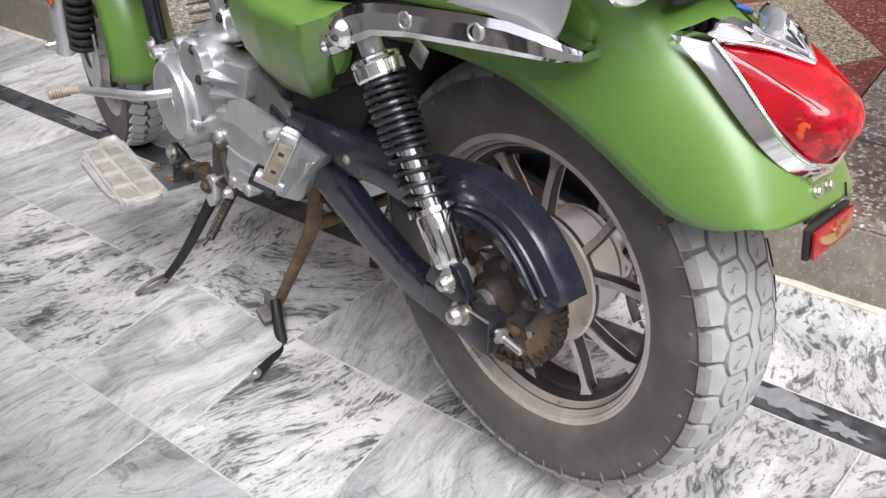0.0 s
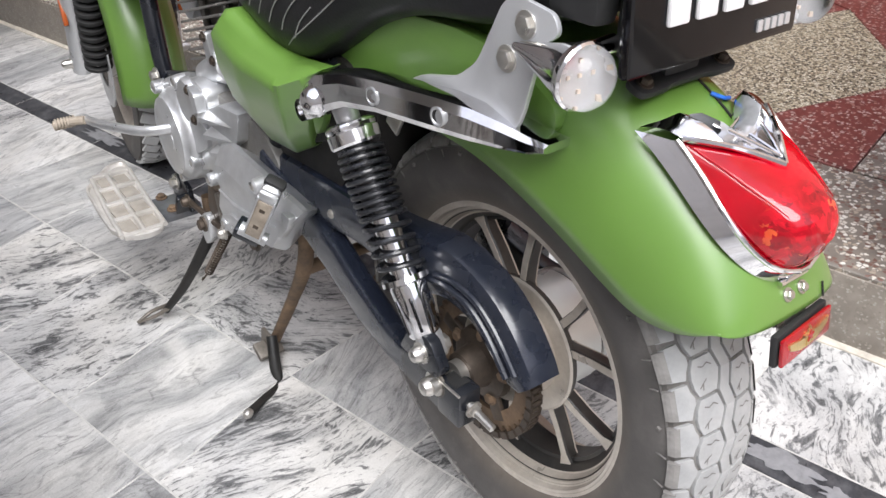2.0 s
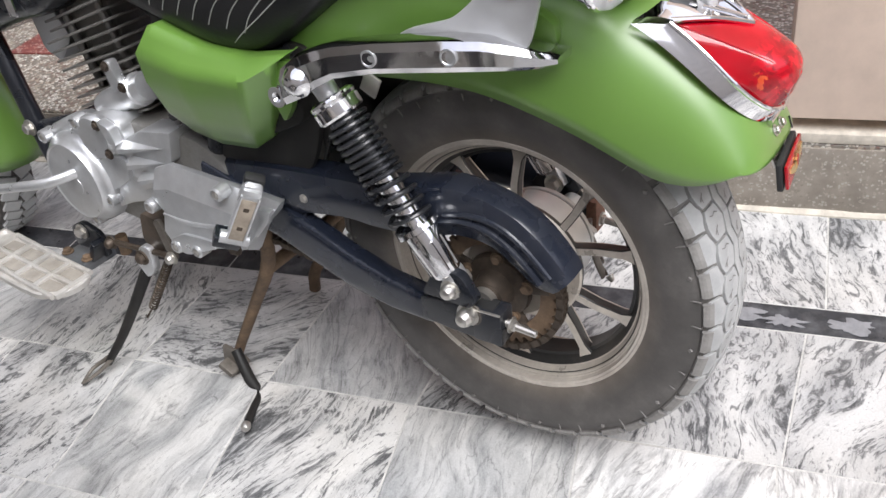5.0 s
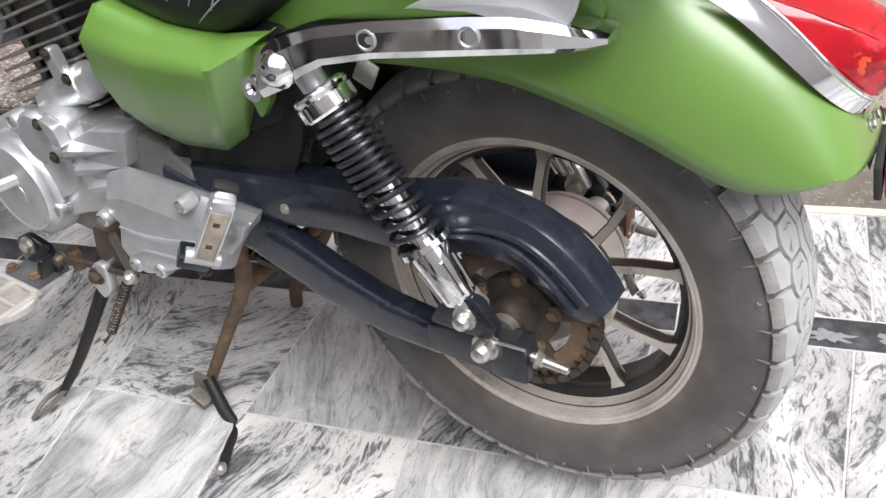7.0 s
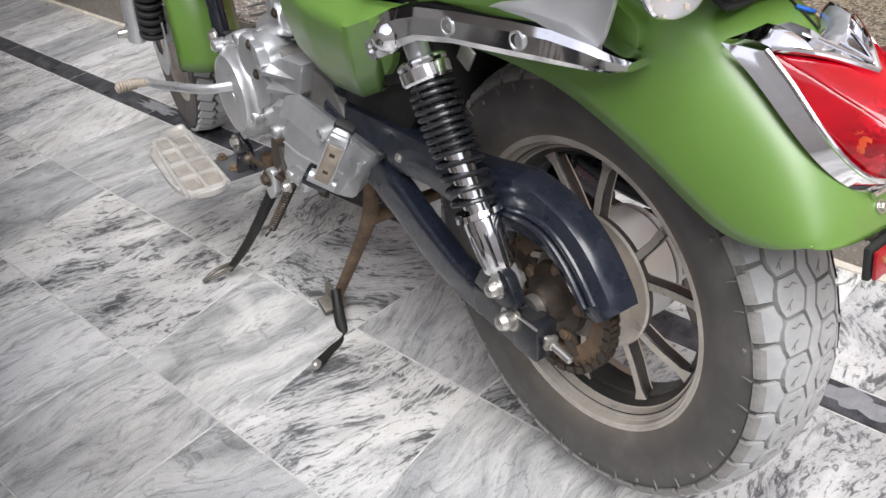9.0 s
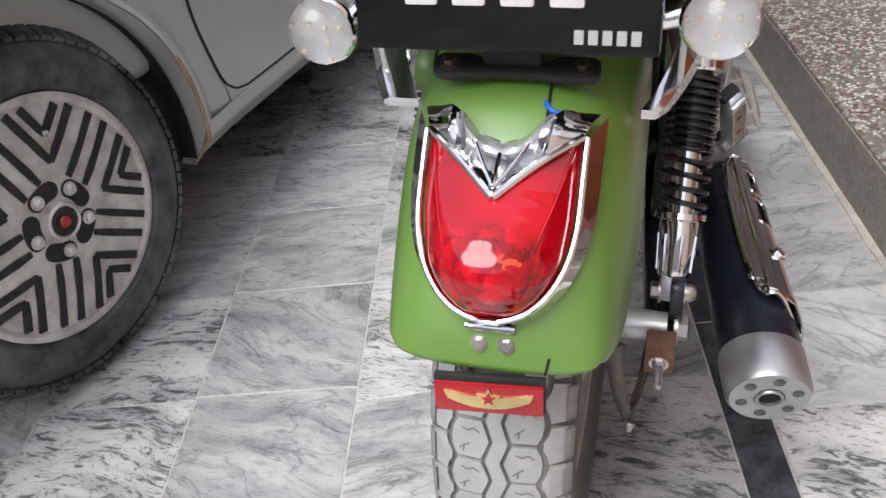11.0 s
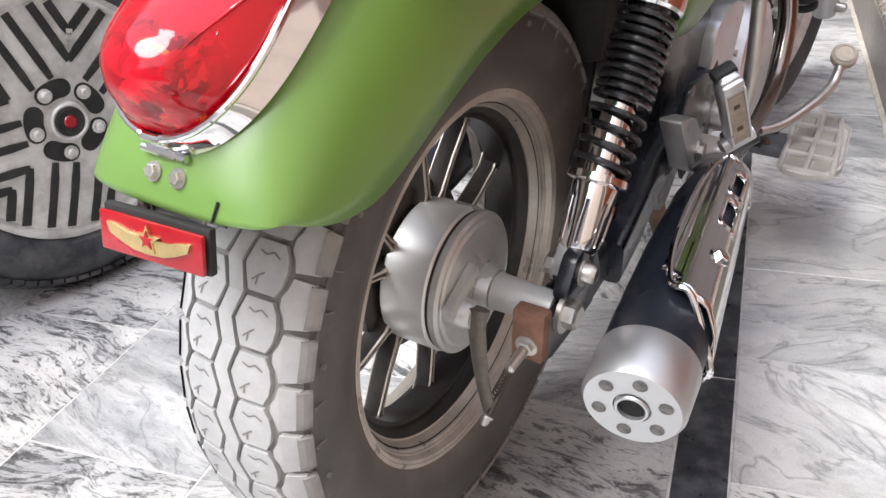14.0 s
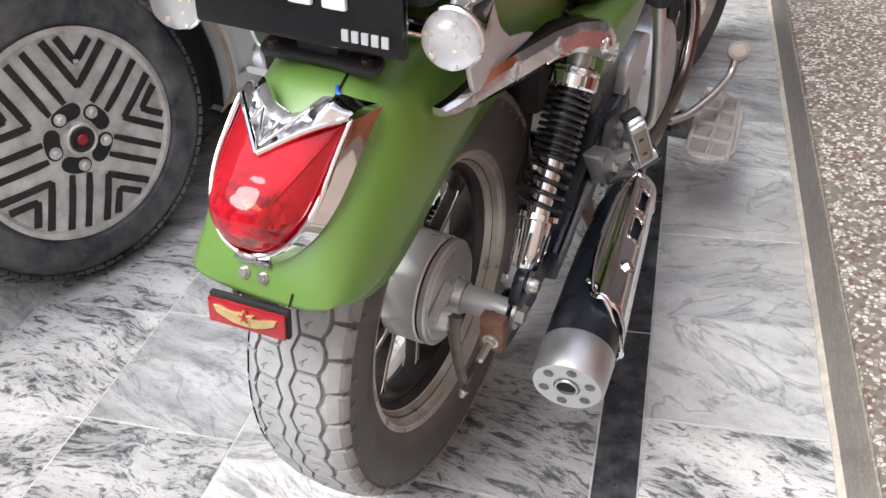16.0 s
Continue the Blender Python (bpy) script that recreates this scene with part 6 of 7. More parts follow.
# -- engine --
def engine():
    case = [(0.45, 0.36), (0.50, 0.31), (0.66, 0.285), (0.84, 0.31), (0.87, 0.40), (0.83, 0.47), (0.72, 0.50), (0.50, 0.49), (0.44, 0.44)]
    eng = part("engine", prism(rounded(case, 0.03), -0.128, 0.110, 0.008), M_FIN, bike, "cast aluminium single-cylinder engine")
    # left: round generator cover with a raised rim
    c = (-0.112, 0.812, 0.373)
    part("generator_cover", lathe([(0.0, 0.089), (0.030, 0.088), (0.041, 0.085), (0.046, 0.080), (0.052, 0.0735), (0.0555, 0.0725), (0.0560, 0.070), (0.0545, 0.0685), (0.0550, 0.015), (0.0556, 0.0)], c, (-1, 0.04, 0.0), 64), M_ALLOY, eng, "round generator cover")
    part("cover_mark", lathe([(0.0553, 0.016), (0.0562, 0.0155), (0.0562, 0.0)], (c[0], 0.806, 0.366), (-1, 0.04, 0), 24), M_ALLOY, eng)
    part("cover_skirt", prism(rounded([(0.815, 0.468), (0.745, 0.486), (0.67, 0.478), (0.60, 0.470), (0.59, 0.40), (0.615, 0.366), (0.70, 0.342), (0.76, 0.316), (0.80, 0.302)], 0.014), -0.143, -0.10, 0.006), M_ALLOY, eng)
    part("case_step", prism(rounded([(0.755, 0.415), (0.70, 0.440), (0.665, 0.436), (0.672, 0.398), (0.715, 0.372), (0.74, 0.362)], 0.008), -0.152, -0.14, 0.003), M_ALLOY, eng)
    part("case_arm", tube([(-0.135, 0.86, 0.452), (-0.125, 0.80, 0.478), (-0.12, 0.765, 0.487)], 0.013, 12, 3), M_ALLOY, eng)
    for y, z in ((0.737, 0.348), (0.80, 0.296), (0.872, 0.448), (0.760, 0.492)):
        part("case_boss", lathe([(0, 0.013), (0.022, 0.012), (0.024, 0.009), (0.018, 0.0085), (0.018, 0)], (-0.140, y, z), (-1, 0, 0), 20), M_ALLOY, eng)
        part("case_bolt", bolt((-0.157, y, z), (-1, 0, 0), 0.0065, 0.006, False), M_ZINC, eng)
    # starter gear cover and starter motor
    part("gear_cover", prism(rounded([(0.785, 0.462), (0.755, 0.497), (0.700, 0.516), (0.660, 0.506), (0.648, 0.478), (0.690, 0.436), (0.715, 0.426), (0.765, 0.436)], 0.016), -0.150, -0.095, 0.006), M_ALLOY, eng)
    part("gear_boss", lathe([(0.0, 0.041), (0.008, 0.040), (0.013, 0.036), (0.014, 0.0)], (-0.147, 0.722, 0.470), (-1, 0, 0), 36), M_ALLOY, eng)
    part("gear_rib", prism(rounded([(0.690, 0.510), (0.662, 0.500), (0.655, 0.470), (0.672, 0.470), (0.684, 0.494)], 0.005), -0.166, -0.14, 0.003), M_ALLOY, eng)
    for y, z in ((0.700, 0.497), (0.690, 0.447)):
        part("starter_screw", bolt((-0.160, y, z), (-1, 0, 0), 0.0065, 0.005), M_GREASE, eng)
    part("starter_barrel", lathe([(0, 0.0), (0.0, 0.021), (0.02, 0.0235), (0.085, 0.0235), (0.088, 0.028), (0.112, 0.028), (0.114, 0.025), (0.135, 0.024), (0.138, 0)], (-0.108, 0.735, 0.506), (0.03, -0.92, 0.38), 36), M_ALLOY, eng, "cylindrical starter motor")
    part("starter_lug", prism(rounded([(0.672, 0.600), (0.652, 0.604), (0.640, 0.560), (0.662, 0.548)], 0.006), -0.135, -0.118, 0.003), M_ALLOY, eng)
    for y, z in ((0.661, 0.594), (0.634, 0.562)):
        part("starter_screw", bolt((-0.135, y, z), (-1, 0, 0), 0.006, 0.005), M_GREASE, eng)
    # angular cover with three sharp ribs
    cov = part("front_cover", prism([(0.674, 0.466), (0.612, 0.496), (0.535, 0.506), (0.552, 0.452), (0.588, 0.428), (0.610, 0.396), (0.648, 0.380), (0.664, 0.414)], -0.148, -0.095, 0.004), M_ALLOY, eng, "angular ribbed side cover")
    for k in range(3):
        y0, z0 = 0.664 - 0.014 * k, 0.462 - 0.027 * k
        y1, z1 = 0.562 + 0.004 * k, 0.474 - 0.026 * k
        rib = [Vector((-0.146, y0, z0 + 0.013)), Vector((-0.146, y0 - 0.003, z0 - 0.008)), Vector((-0.146, y1, z1))]
        tip = [Vector((-0.166, y0 - 0.004, z0 + 0.002)), Vector((-0.166, y0 - 0.007, z0 - 0.006)), Vector((-0.149, y1 + 0.004, z1 - 0.001))]
        part("rib", loft([rib, tip]), M_ALLOY, cov, angle=20)
    # long sprocket cover reaching back: sloping top, upright face
    poly = [(0.574, 0.446), (0.534, 0.461), (0.412, 0.452), (0.366, 0.448), (0.306, 0.443), (0.314, 0.428), (0.347, 0.397), (0.380, 0.343), (0.452, 0.330), (0.531, 0.296), (0.562, 0.302), (0.584, 0.337), (0.566, 0.385), (0.590, 0.408)]
    inset = [(0.568, 0.418), (0.532, 0.426), (0.418, 0.414), (0.368, 0.410), (0.318, 0.424), (0.322, 0.416), (0.352, 0.391), (0.386, 0.352), (0.450, 0.338), (0.526, 0.306), (0.554, 0.311), (0.573, 0.340), (0.557, 0.382), (0.578, 0.402)]
    b = loft([[(-0.118, 0.47 + (y - 0.47) * 0.74, 0.36 + (z - 0.36) * 0.66) for y, z in poly], [(-0.158, y, z) for y, z in poly], [(-0.166, y, z) for y, z in poly], [(-0.184, y, z) for y, z in inset]])
    part("sprocket_cover", bevel(b, 0.0025), M_ALLOY, eng, "long cast sprocket cover", angle=25)
    part("cover_clip", prism(rounded([(0.338, 0.436), (0.312, 0.436), (0.322, 0.415), (0.350, 0.384), (0.358, 0.390), (0.334, 0.416)], 0.004), -0.186, -0.174, 0.002), M_ALLOY, eng)
    for y, z in ((0.585, 0.385), (0.412, 0.446), (0.548, 0.318), (0.498, 0.322)):
        part("cover_lug", lathe([(0, 0.0125), (0.020, 0.0115), (0.023, 0.008), (0.018, 0.0075), (0.018, 0)], (-0.170, y, z), (-1, 0, 0), 20), M_ALLOY, eng)
        part("cover_bolt", bolt((-0.187, y, z), (-1, 0, 0), 0.006, 0.006), M_ZINC, eng)
    part("cover_crease", tube([(-0.1845, 0.560, 0.376), (-0.1850, 0.50, 0.372), (-0.1850, 0.42, 0.384), (-0.1845, 0.366, 0.398)], [0.002, 0.004, 0.004, 0.002], 8, 4), M_ALLOY, eng)
    part("cover_web", prism(rounded([(0.560, 0.330), (0.520, 0.350), (0.455, 0.352), (0.450, 0.338), (0.526, 0.308), (0.552, 0.313)], 0.006), -0.189, -0.18, 0.003), M_ALLOY, eng)
    # cylinder: finned, leaning forward
    base, up = Vector((0.0, 0.715, 0.47)), Vector((0, 0.30, 0.954)).normalized()
    fw = Vector((1, 0, 0)).cross(up)
    rot = Matrix(((1, 0, 0), (0, fw.y, up.y), (0, fw.z, up.z))).to_4x4()
    part("barrel", box(base + up * 0.11, (0.13, 0.13, 0.24), 0.02, rot), M_FIN, eng)
    for k in range(14):
        d = 0.015 + 0.0165 * k
        w = 0.205 - 0.02 * (k > 9) - 0.03 * (k > 11)
        part("fin", box(base + up * d, (w, w * 0.9, 0.0045), 0.002, rot), M_FIN, eng)
    for x in (-0.07, 0.07):
        for yy in (-0.05, 0.05):
            part("stud", tube([base + Vector((x, 0, 0)) + fw * yy, base + Vector((x, 0, 0)) + fw * yy + up * 0.235], 0.007, 10), M_FIN, eng)
    part("head_cover", box(base + up * 0.265, (0.13, 0.14, 0.06), 0.018, rot), M_ALLOY, eng)
    part("carburettor", lathe([(0, 0.028), (0.04, 0.032), (0.09, 0.03), (0.12, 0.036), (0.14, 0.036)], (-0.03, 0.62, 0.60), (0, -1, 0.15), 24, caps=True), M_ALLOY, eng)
    # right: clutch cover, brass-toned pipe, kick shaft
    part("clutch_cover", lathe([(0.0, 0.112), (0.035, 0.108), (0.055, 0.096), (0.062, 0.075), (0.060, 0.068), (0.064, 0.062), (0.064, 0)], (0.105, 0.70, 0.385), (1, 0.0, 0.05), 48), M_ALLOY, eng, "polished round clutch cover")
    part("cover_step", prism(rounded([(0.56, 0.52), (0.48, 0.50), (0.46, 0.36), (0.55, 0.32), (0.62, 0.50)], 0.02), 0.10, 0.15, 0.008), M_ALLOY, eng)
    for a in range(7):
        t = 2 * math.pi * a / 7
        part("case_bolt", bolt((0.142, 0.70 + 0.101 * math.cos(t), 0.385 + 0.101 * math.sin(t)), (1, 0, 0), 0.006, 0.008, False), M_ZINC, eng)
    # greasy underside, drain bolt, hoses
    part("sump", box((0, 0.66, 0.275), (0.18, 0.28, 0.05), 0.02), M_GREASE, eng)
    part("drain_bolt", bolt((-0.05, 0.60, 0.252), (0, 0, -1), 0.011, 0.01), M_GREASE, eng)
    part("breather_hose", tube([(-0.12, 0.55, 0.52), (-0.13, 0.50, 0.55), (-0.12, 0.46, 0.54), (-0.10, 0.42, 0.50), (-0.09, 0.40, 0.42)], 0.008, 10, 6), M_RUBBER, bike)
    part("spark_lead", tube([(-0.06, 0.66, 0.72), (-0.09, 0.60, 0.69), (-0.09, 0.54, 0.66), (-0.06, 0.50, 0.66)], 0.005, 8, 6), M_RUBBER, bike)
    return eng


engine()


# -- foot controls --
M_STEPDARK = mat("dusty_pad", (0.37, 0.34, 0.30), 0.7, 0.15, var=0.2, scale=40, relief=0.4, dirt=(0.27, 0.235, 0.19), dirt_amt=0.3)
def folding_peg(sg):
    """Passenger peg folded up against the side: a ribbed channel with a worn pad facing outwards."""
    m = Matrix.Translation((sg * 0.216, 0.329, 0.451)) @ Matrix.Rotation(radians(31), 4, "X") @ Matrix.Rotation(radians(-sg * 6), 4, "Y") @ Matrix.Rotation(radians(-sg * 40), 4, "Z")
    at = lambda x, y, z: m @ Matrix.Translation((sg * x, y, z))
    bx = lambda c, size, w: box((0, 0, 0), size, w, at(*c))
    rings = []
    for z, kx, ky in ((-0.056, 0.70, 0.72), (-0.052, 0.85, 0.86), (-0.040, 1, 0.94), (0.0, 1, 1), (0.038, 1, 1.06), (0.050, 0.94, 1.02), (0.057, 0.75, 0.86), (0.060, 0.4, 0.6)):
        rings.append([m @ Vector((sg * x * kx, y * ky, z)) for x, y in ((-0.013, -0.009), (-0.008, -0.013), (0.008, -0.0145), (0.012, -0.013), (0.012, 0.013), (0.008, 0.0145), (-0.008, 0.013), (-0.013, 0.009))])
    bm = loft(rings)
    bmesh.ops.recalc_face_normals(bm, faces=bm.faces)
    root = part("passenger_peg", bm, M_ALLOY, bike, "folded alloy passenger footpeg with rubber tip")
    for y in (-0.0122, 0.0122):
        part("peg_rail", bx((0.0130, y, -0.003), (0.005, 0.0030, 0.090), 0.0012), M_ALLOY, root)
    part("peg_pad", bx((0.0123, 0, -0.006), (0.0024, 0.0215, 0.080), 0.001), M_PEGPAD, root, "worn tan pad")
    for z in (-0.022, 0.016):
        part("peg_slot", bx((0.0134, 0, z), (0.0012, 0.008, 0.007), 0.0005), M_GREASE, root)
    part("peg_cap", bx((0.006, 0, 0.047), (0.019, 0.0285, 0.014), 0.006), M_ALLOY, root)
    part("peg_tip", bx((-0.006, 0, 0.058), (0.018, 0.030, 0.014), 0.006), M_RUBBER, root)
    part("peg_hinge", tube([m @ Vector((0, -0.021, -0.056)), m @ Vector((0, 0.021, -0.056))], 0.010, 12), M_ALLOY, root)
    part("peg_bracket", bx((-0.008, 0.008, -0.066), (0.030, 0.040, 0.020), 0.004), M_BLACK, root)
    part("peg_bolt", bolt((sg * 0.213, 0.372, 0.378), (sg, 0, 0), 0.009, 0.008), M_GREASE, root)


M_PEGPAD = mat("worn_tan_pad", (0.42, 0.36, 0.29), 0.6, 0.1, var=0.3, scale=40, relief=0.3, dirt=(0.2, 0.16, 0.12), dirt_amt=0.3)
folding_peg(-1)
folding_peg(1)
hanger = part("peg_hanger", prism(rounded([(0.235, 0.462), (0.30, 0.445), (0.335, 0.412), (0.43, 0.372), (0.50, 0.330), (0.45, 0.312), (0.385, 0.333), (0.305, 0.374)], 0.010), 0.158, 0.184, 0.004), M_ALLOY, bike, "cast alloy footpeg hanger")
for y, z in ((0.33, 0.392), (0.44, 0.345)):
    part("hanger_bolt", bolt((0.184, y, z), (1, 0, 0), 0.009, 0.008), M_ZINC, hanger)


M_ARMSTEEL = mat("blue_grey_steel", (0.16, 0.175, 0.20), 0.42, 0.5, var=0.3, scale=30, dirt=(0.3, 0.27, 0.23), dirt_amt=0.2)


def footboard(sg, z0, dx=0.0, dy=0.0):
    """Rider's step plate: a rimmed casting with two rows of raised pads."""
    out = [(0.286, 1.035), (0.215, 1.115), (0.176, 1.122), (0.180, 1.075), (0.201, 0.930), (0.205, 0.815), (0.222, 0.788), (0.252, 0.783), (0.280, 0.795), (0.300, 0.836), (0.298, 0.90)]
    out = [(x + dx, y + dy) for x, y in out]
    pts = rounded([(sg * x, y) for x, y in out], 0.014)
    c = Vector((sg * (0.245 + dx), 0.94 + dy))
    ins = [tuple(c + (Vector(p) - c) * k for k in (0.94, 0.90)) for p in pts]
    bm = loft([[(x, y, z0 - 0.006) for x, y in pts], [(x, y, z0 + 0.004) for x, y in pts], [(*a, z0 + 0.006) for a, b in ins], [(*b, z0) for a, b in ins]], True, True)
    root = part("footboard", bm, M_STEP, bike, "dusty cast rider footboard with raised pads")
    for r in range(4):
        for q in range(2):
            y = 0.832 + 0.068 * r + (0.004 if q else 0)
            x = (0.228 if q == 0 else 0.270) - (0.006 * r if q == 0 else 0.009 * r)
            w, h = (0.030, 0.050) if r < 3 else (0.026, 0.042)
            bm = bevel(add_box(bmesh.new(), (sg * (x + dx), y + dy, z0 + 0.0005), (w, h, 0.006)), 0.002)
            part("tread_pad", bm, M_STEPDARK, root)
    for r in range(5):
        y, x = 0.798 + 0.068 * r, 0.249 - 0.0075 * (r - 0.5)
        part("cross_rib", box((sg * (x + dx), y + dy, z0 + 0.003), ((0.074, 0.088, 0.092, 0.090, 0.074)[r], 0.012, 0.011), 0.003), M_STEP, root)
    for x, x1 in ((0.249, 0.230), (0.209, 0.183), (0.292, 0.262)):
        part("long_rib", tube([(sg * (x + dx), 0.80 + dy, z0 + 0.004), (sg * (x + dx - (x - x1) * 0.3), 0.90 + dy, z0 + 0.004), (sg * (x1 + dx), 1.066 + dy, z0 + 0.004)], 0.0052, 8), M_STEP, root)
    part("board_arm", box((sg * 0.165, 0.90, z0 - 0.022), (0.11, 0.075, 0.022), 0.004), M_ARMSTEEL, root, "grey steel mounting arm")
    part("arm_plate", prism(rounded([(0.845, z0 - 0.02), (0.85, z0 + 0.035), (0.90, z0 + 0.05), (0.94, z0 + 0.03), (0.94, z0 - 0.02)], 0.012), sg * 0.128, sg * 0.138, 0.002), M_BLACK, root)
    part("arm_rib", box((sg * 0.15, 0.855, z0 + 0.005), (0.03, 0.012, 0.05), 0.003, Matrix.Rotation(0.5, 4, "X")), M_BLACK, root)
    for dy in (0.87, 0.93):
        part("arm_bolt", bolt((sg * 0.168, dy, z0 - 0.010), (0, 0, 1), 0.008, 0.008), M_RUST, root)
    part("arm_bolt", bolt((sg * 0.140, 0.90, z0 + 0.03), (sg, 0, 0), 0.011, 0.012), M_ZINC, root)
    part("pivot_pin", tube([(sg * 0.11, 0.83, z0 - 0.02), (sg * 0.11, 0.83, z0 + 0.02)], 0.011, 10), M_RUST, root)


M_STEP = mat("dusty_step_alloy", (0.58, 0.56, 0.53), 0.5, 0.35, var=0.15, scale=30, relief=0.2, dirt=(0.5, 0.45, 0.38), dirt_amt=0.25)
footboard(-1, 0.203)
footboard(1, 0.203, 0.010, -0.05)

lever = part("gear_lever", tube([(-0.16, 0.80, 0.392), (-0.205, 0.83, 0.387), (-0.235, 0.90, 0.378), (-0.250, 0.99, 0.360), (-0.254, 1.04, 0.352)], [0.007, 0.007, 0.0068, 0.0065], 12, 5, flat=1.4), M_ALLOY, bike, "bare steel gear lever")
part("toe_rubber", tube([(-0.258, 1.02, 0.357), (-0.282, 1.04, 0.352), (-0.312, 1.045, 0.35)], 0.0085, 10, 3), M_PEGPAD, lever)
part("toe_ribs", tube([Vector((-0.272 - 0.040 * t, 1.043, 0.351)) + 0.0100 * Vector((0, math.cos(t * 44), math.sin(t * 44))) for t in [i / 90 for i in range(91)]], 0.002, 6), M_PEGPAD, lever)
part("shift_linkage", tube([(-0.17, 0.76, 0.262), (-0.172, 0.68, 0.27), (-0.174, 0.59, 0.278)], 0.0055, 8), M_GREASE, bike)
part("linkage_arm", prism(rounded([(0.612, 0.345), (0.596, 0.350), (0.578, 0.275), (0.596, 0.268)], 0.008), -0.176, -0.168, 0.002), M_ARM, bike)
part("linkage_joint", acorn((-0.176, 0.588, 0.278), (-1, 0, 0), 0.009, 0.014), M_ZINC, bike)
part("linkage_joint", acorn((-0.17, 0.76, 0.262), (-1, 0, 0), 0.010, 0.016), M_GREASE, bike)

pedal = part("brake_pedal", tube([(0.17, 0.79, 0.245), (0.20, 0.83, 0.25), (0.235, 0.90, 0.275), (0.25, 0.955, 0.295), (0.252, 0.975, 0.325)], 0.0085, 12, 6), M_ZINC, bike, "bare steel rear brake pedal")
part("pedal_pad", lathe([(-0.011, 0.0), (-0.011, 0.019), (-0.007, 0.0225), (0.006, 0.0225), (0.0095, 0.019), (0.0105, 0.012), (0.0095, 0.0)], (0.254, 0.985, 0.335), (0.15, -0.62, 0.77), 28), M_PEGPAD, pedal)
part("pad_ring", lathe([(0.0, 0.0185), (0.002, 0.0180), (0.002, 0.0150), (0.0, 0.0145)], (0.254 + 0.0014, 0.985 - 0.006, 0.335 + 0.0076), (0.15, -0.62, 0.77), 28), M_STEPDARK, pedal)
kick = part("kick_lever", tube([(0.185, 0.46, 0.40), (0.205, 0.455, 0.43), (0.205, 0.43, 0.55), (0.20, 0.415, 0.64)], [0.012, 0.010, 0.009, 0.010], 12, 5), M_ZINC, bike, "upright bare kick-start lever")
part("kick_grip", tube([(0.20, 0.415, 0.63), (0.205, 0.413, 0.70), (0.215, 0.412, 0.76)], 0.014, 12), M_RUBBER, kick)
part("kick_knuckle", lathe([(0.0, 0.02), (0.03, 0.02), (0.034, 0.014), (0.034, 0)], (0.165, 0.46, 0.39), (1, 0, 0), 20), M_ZINC, kick)


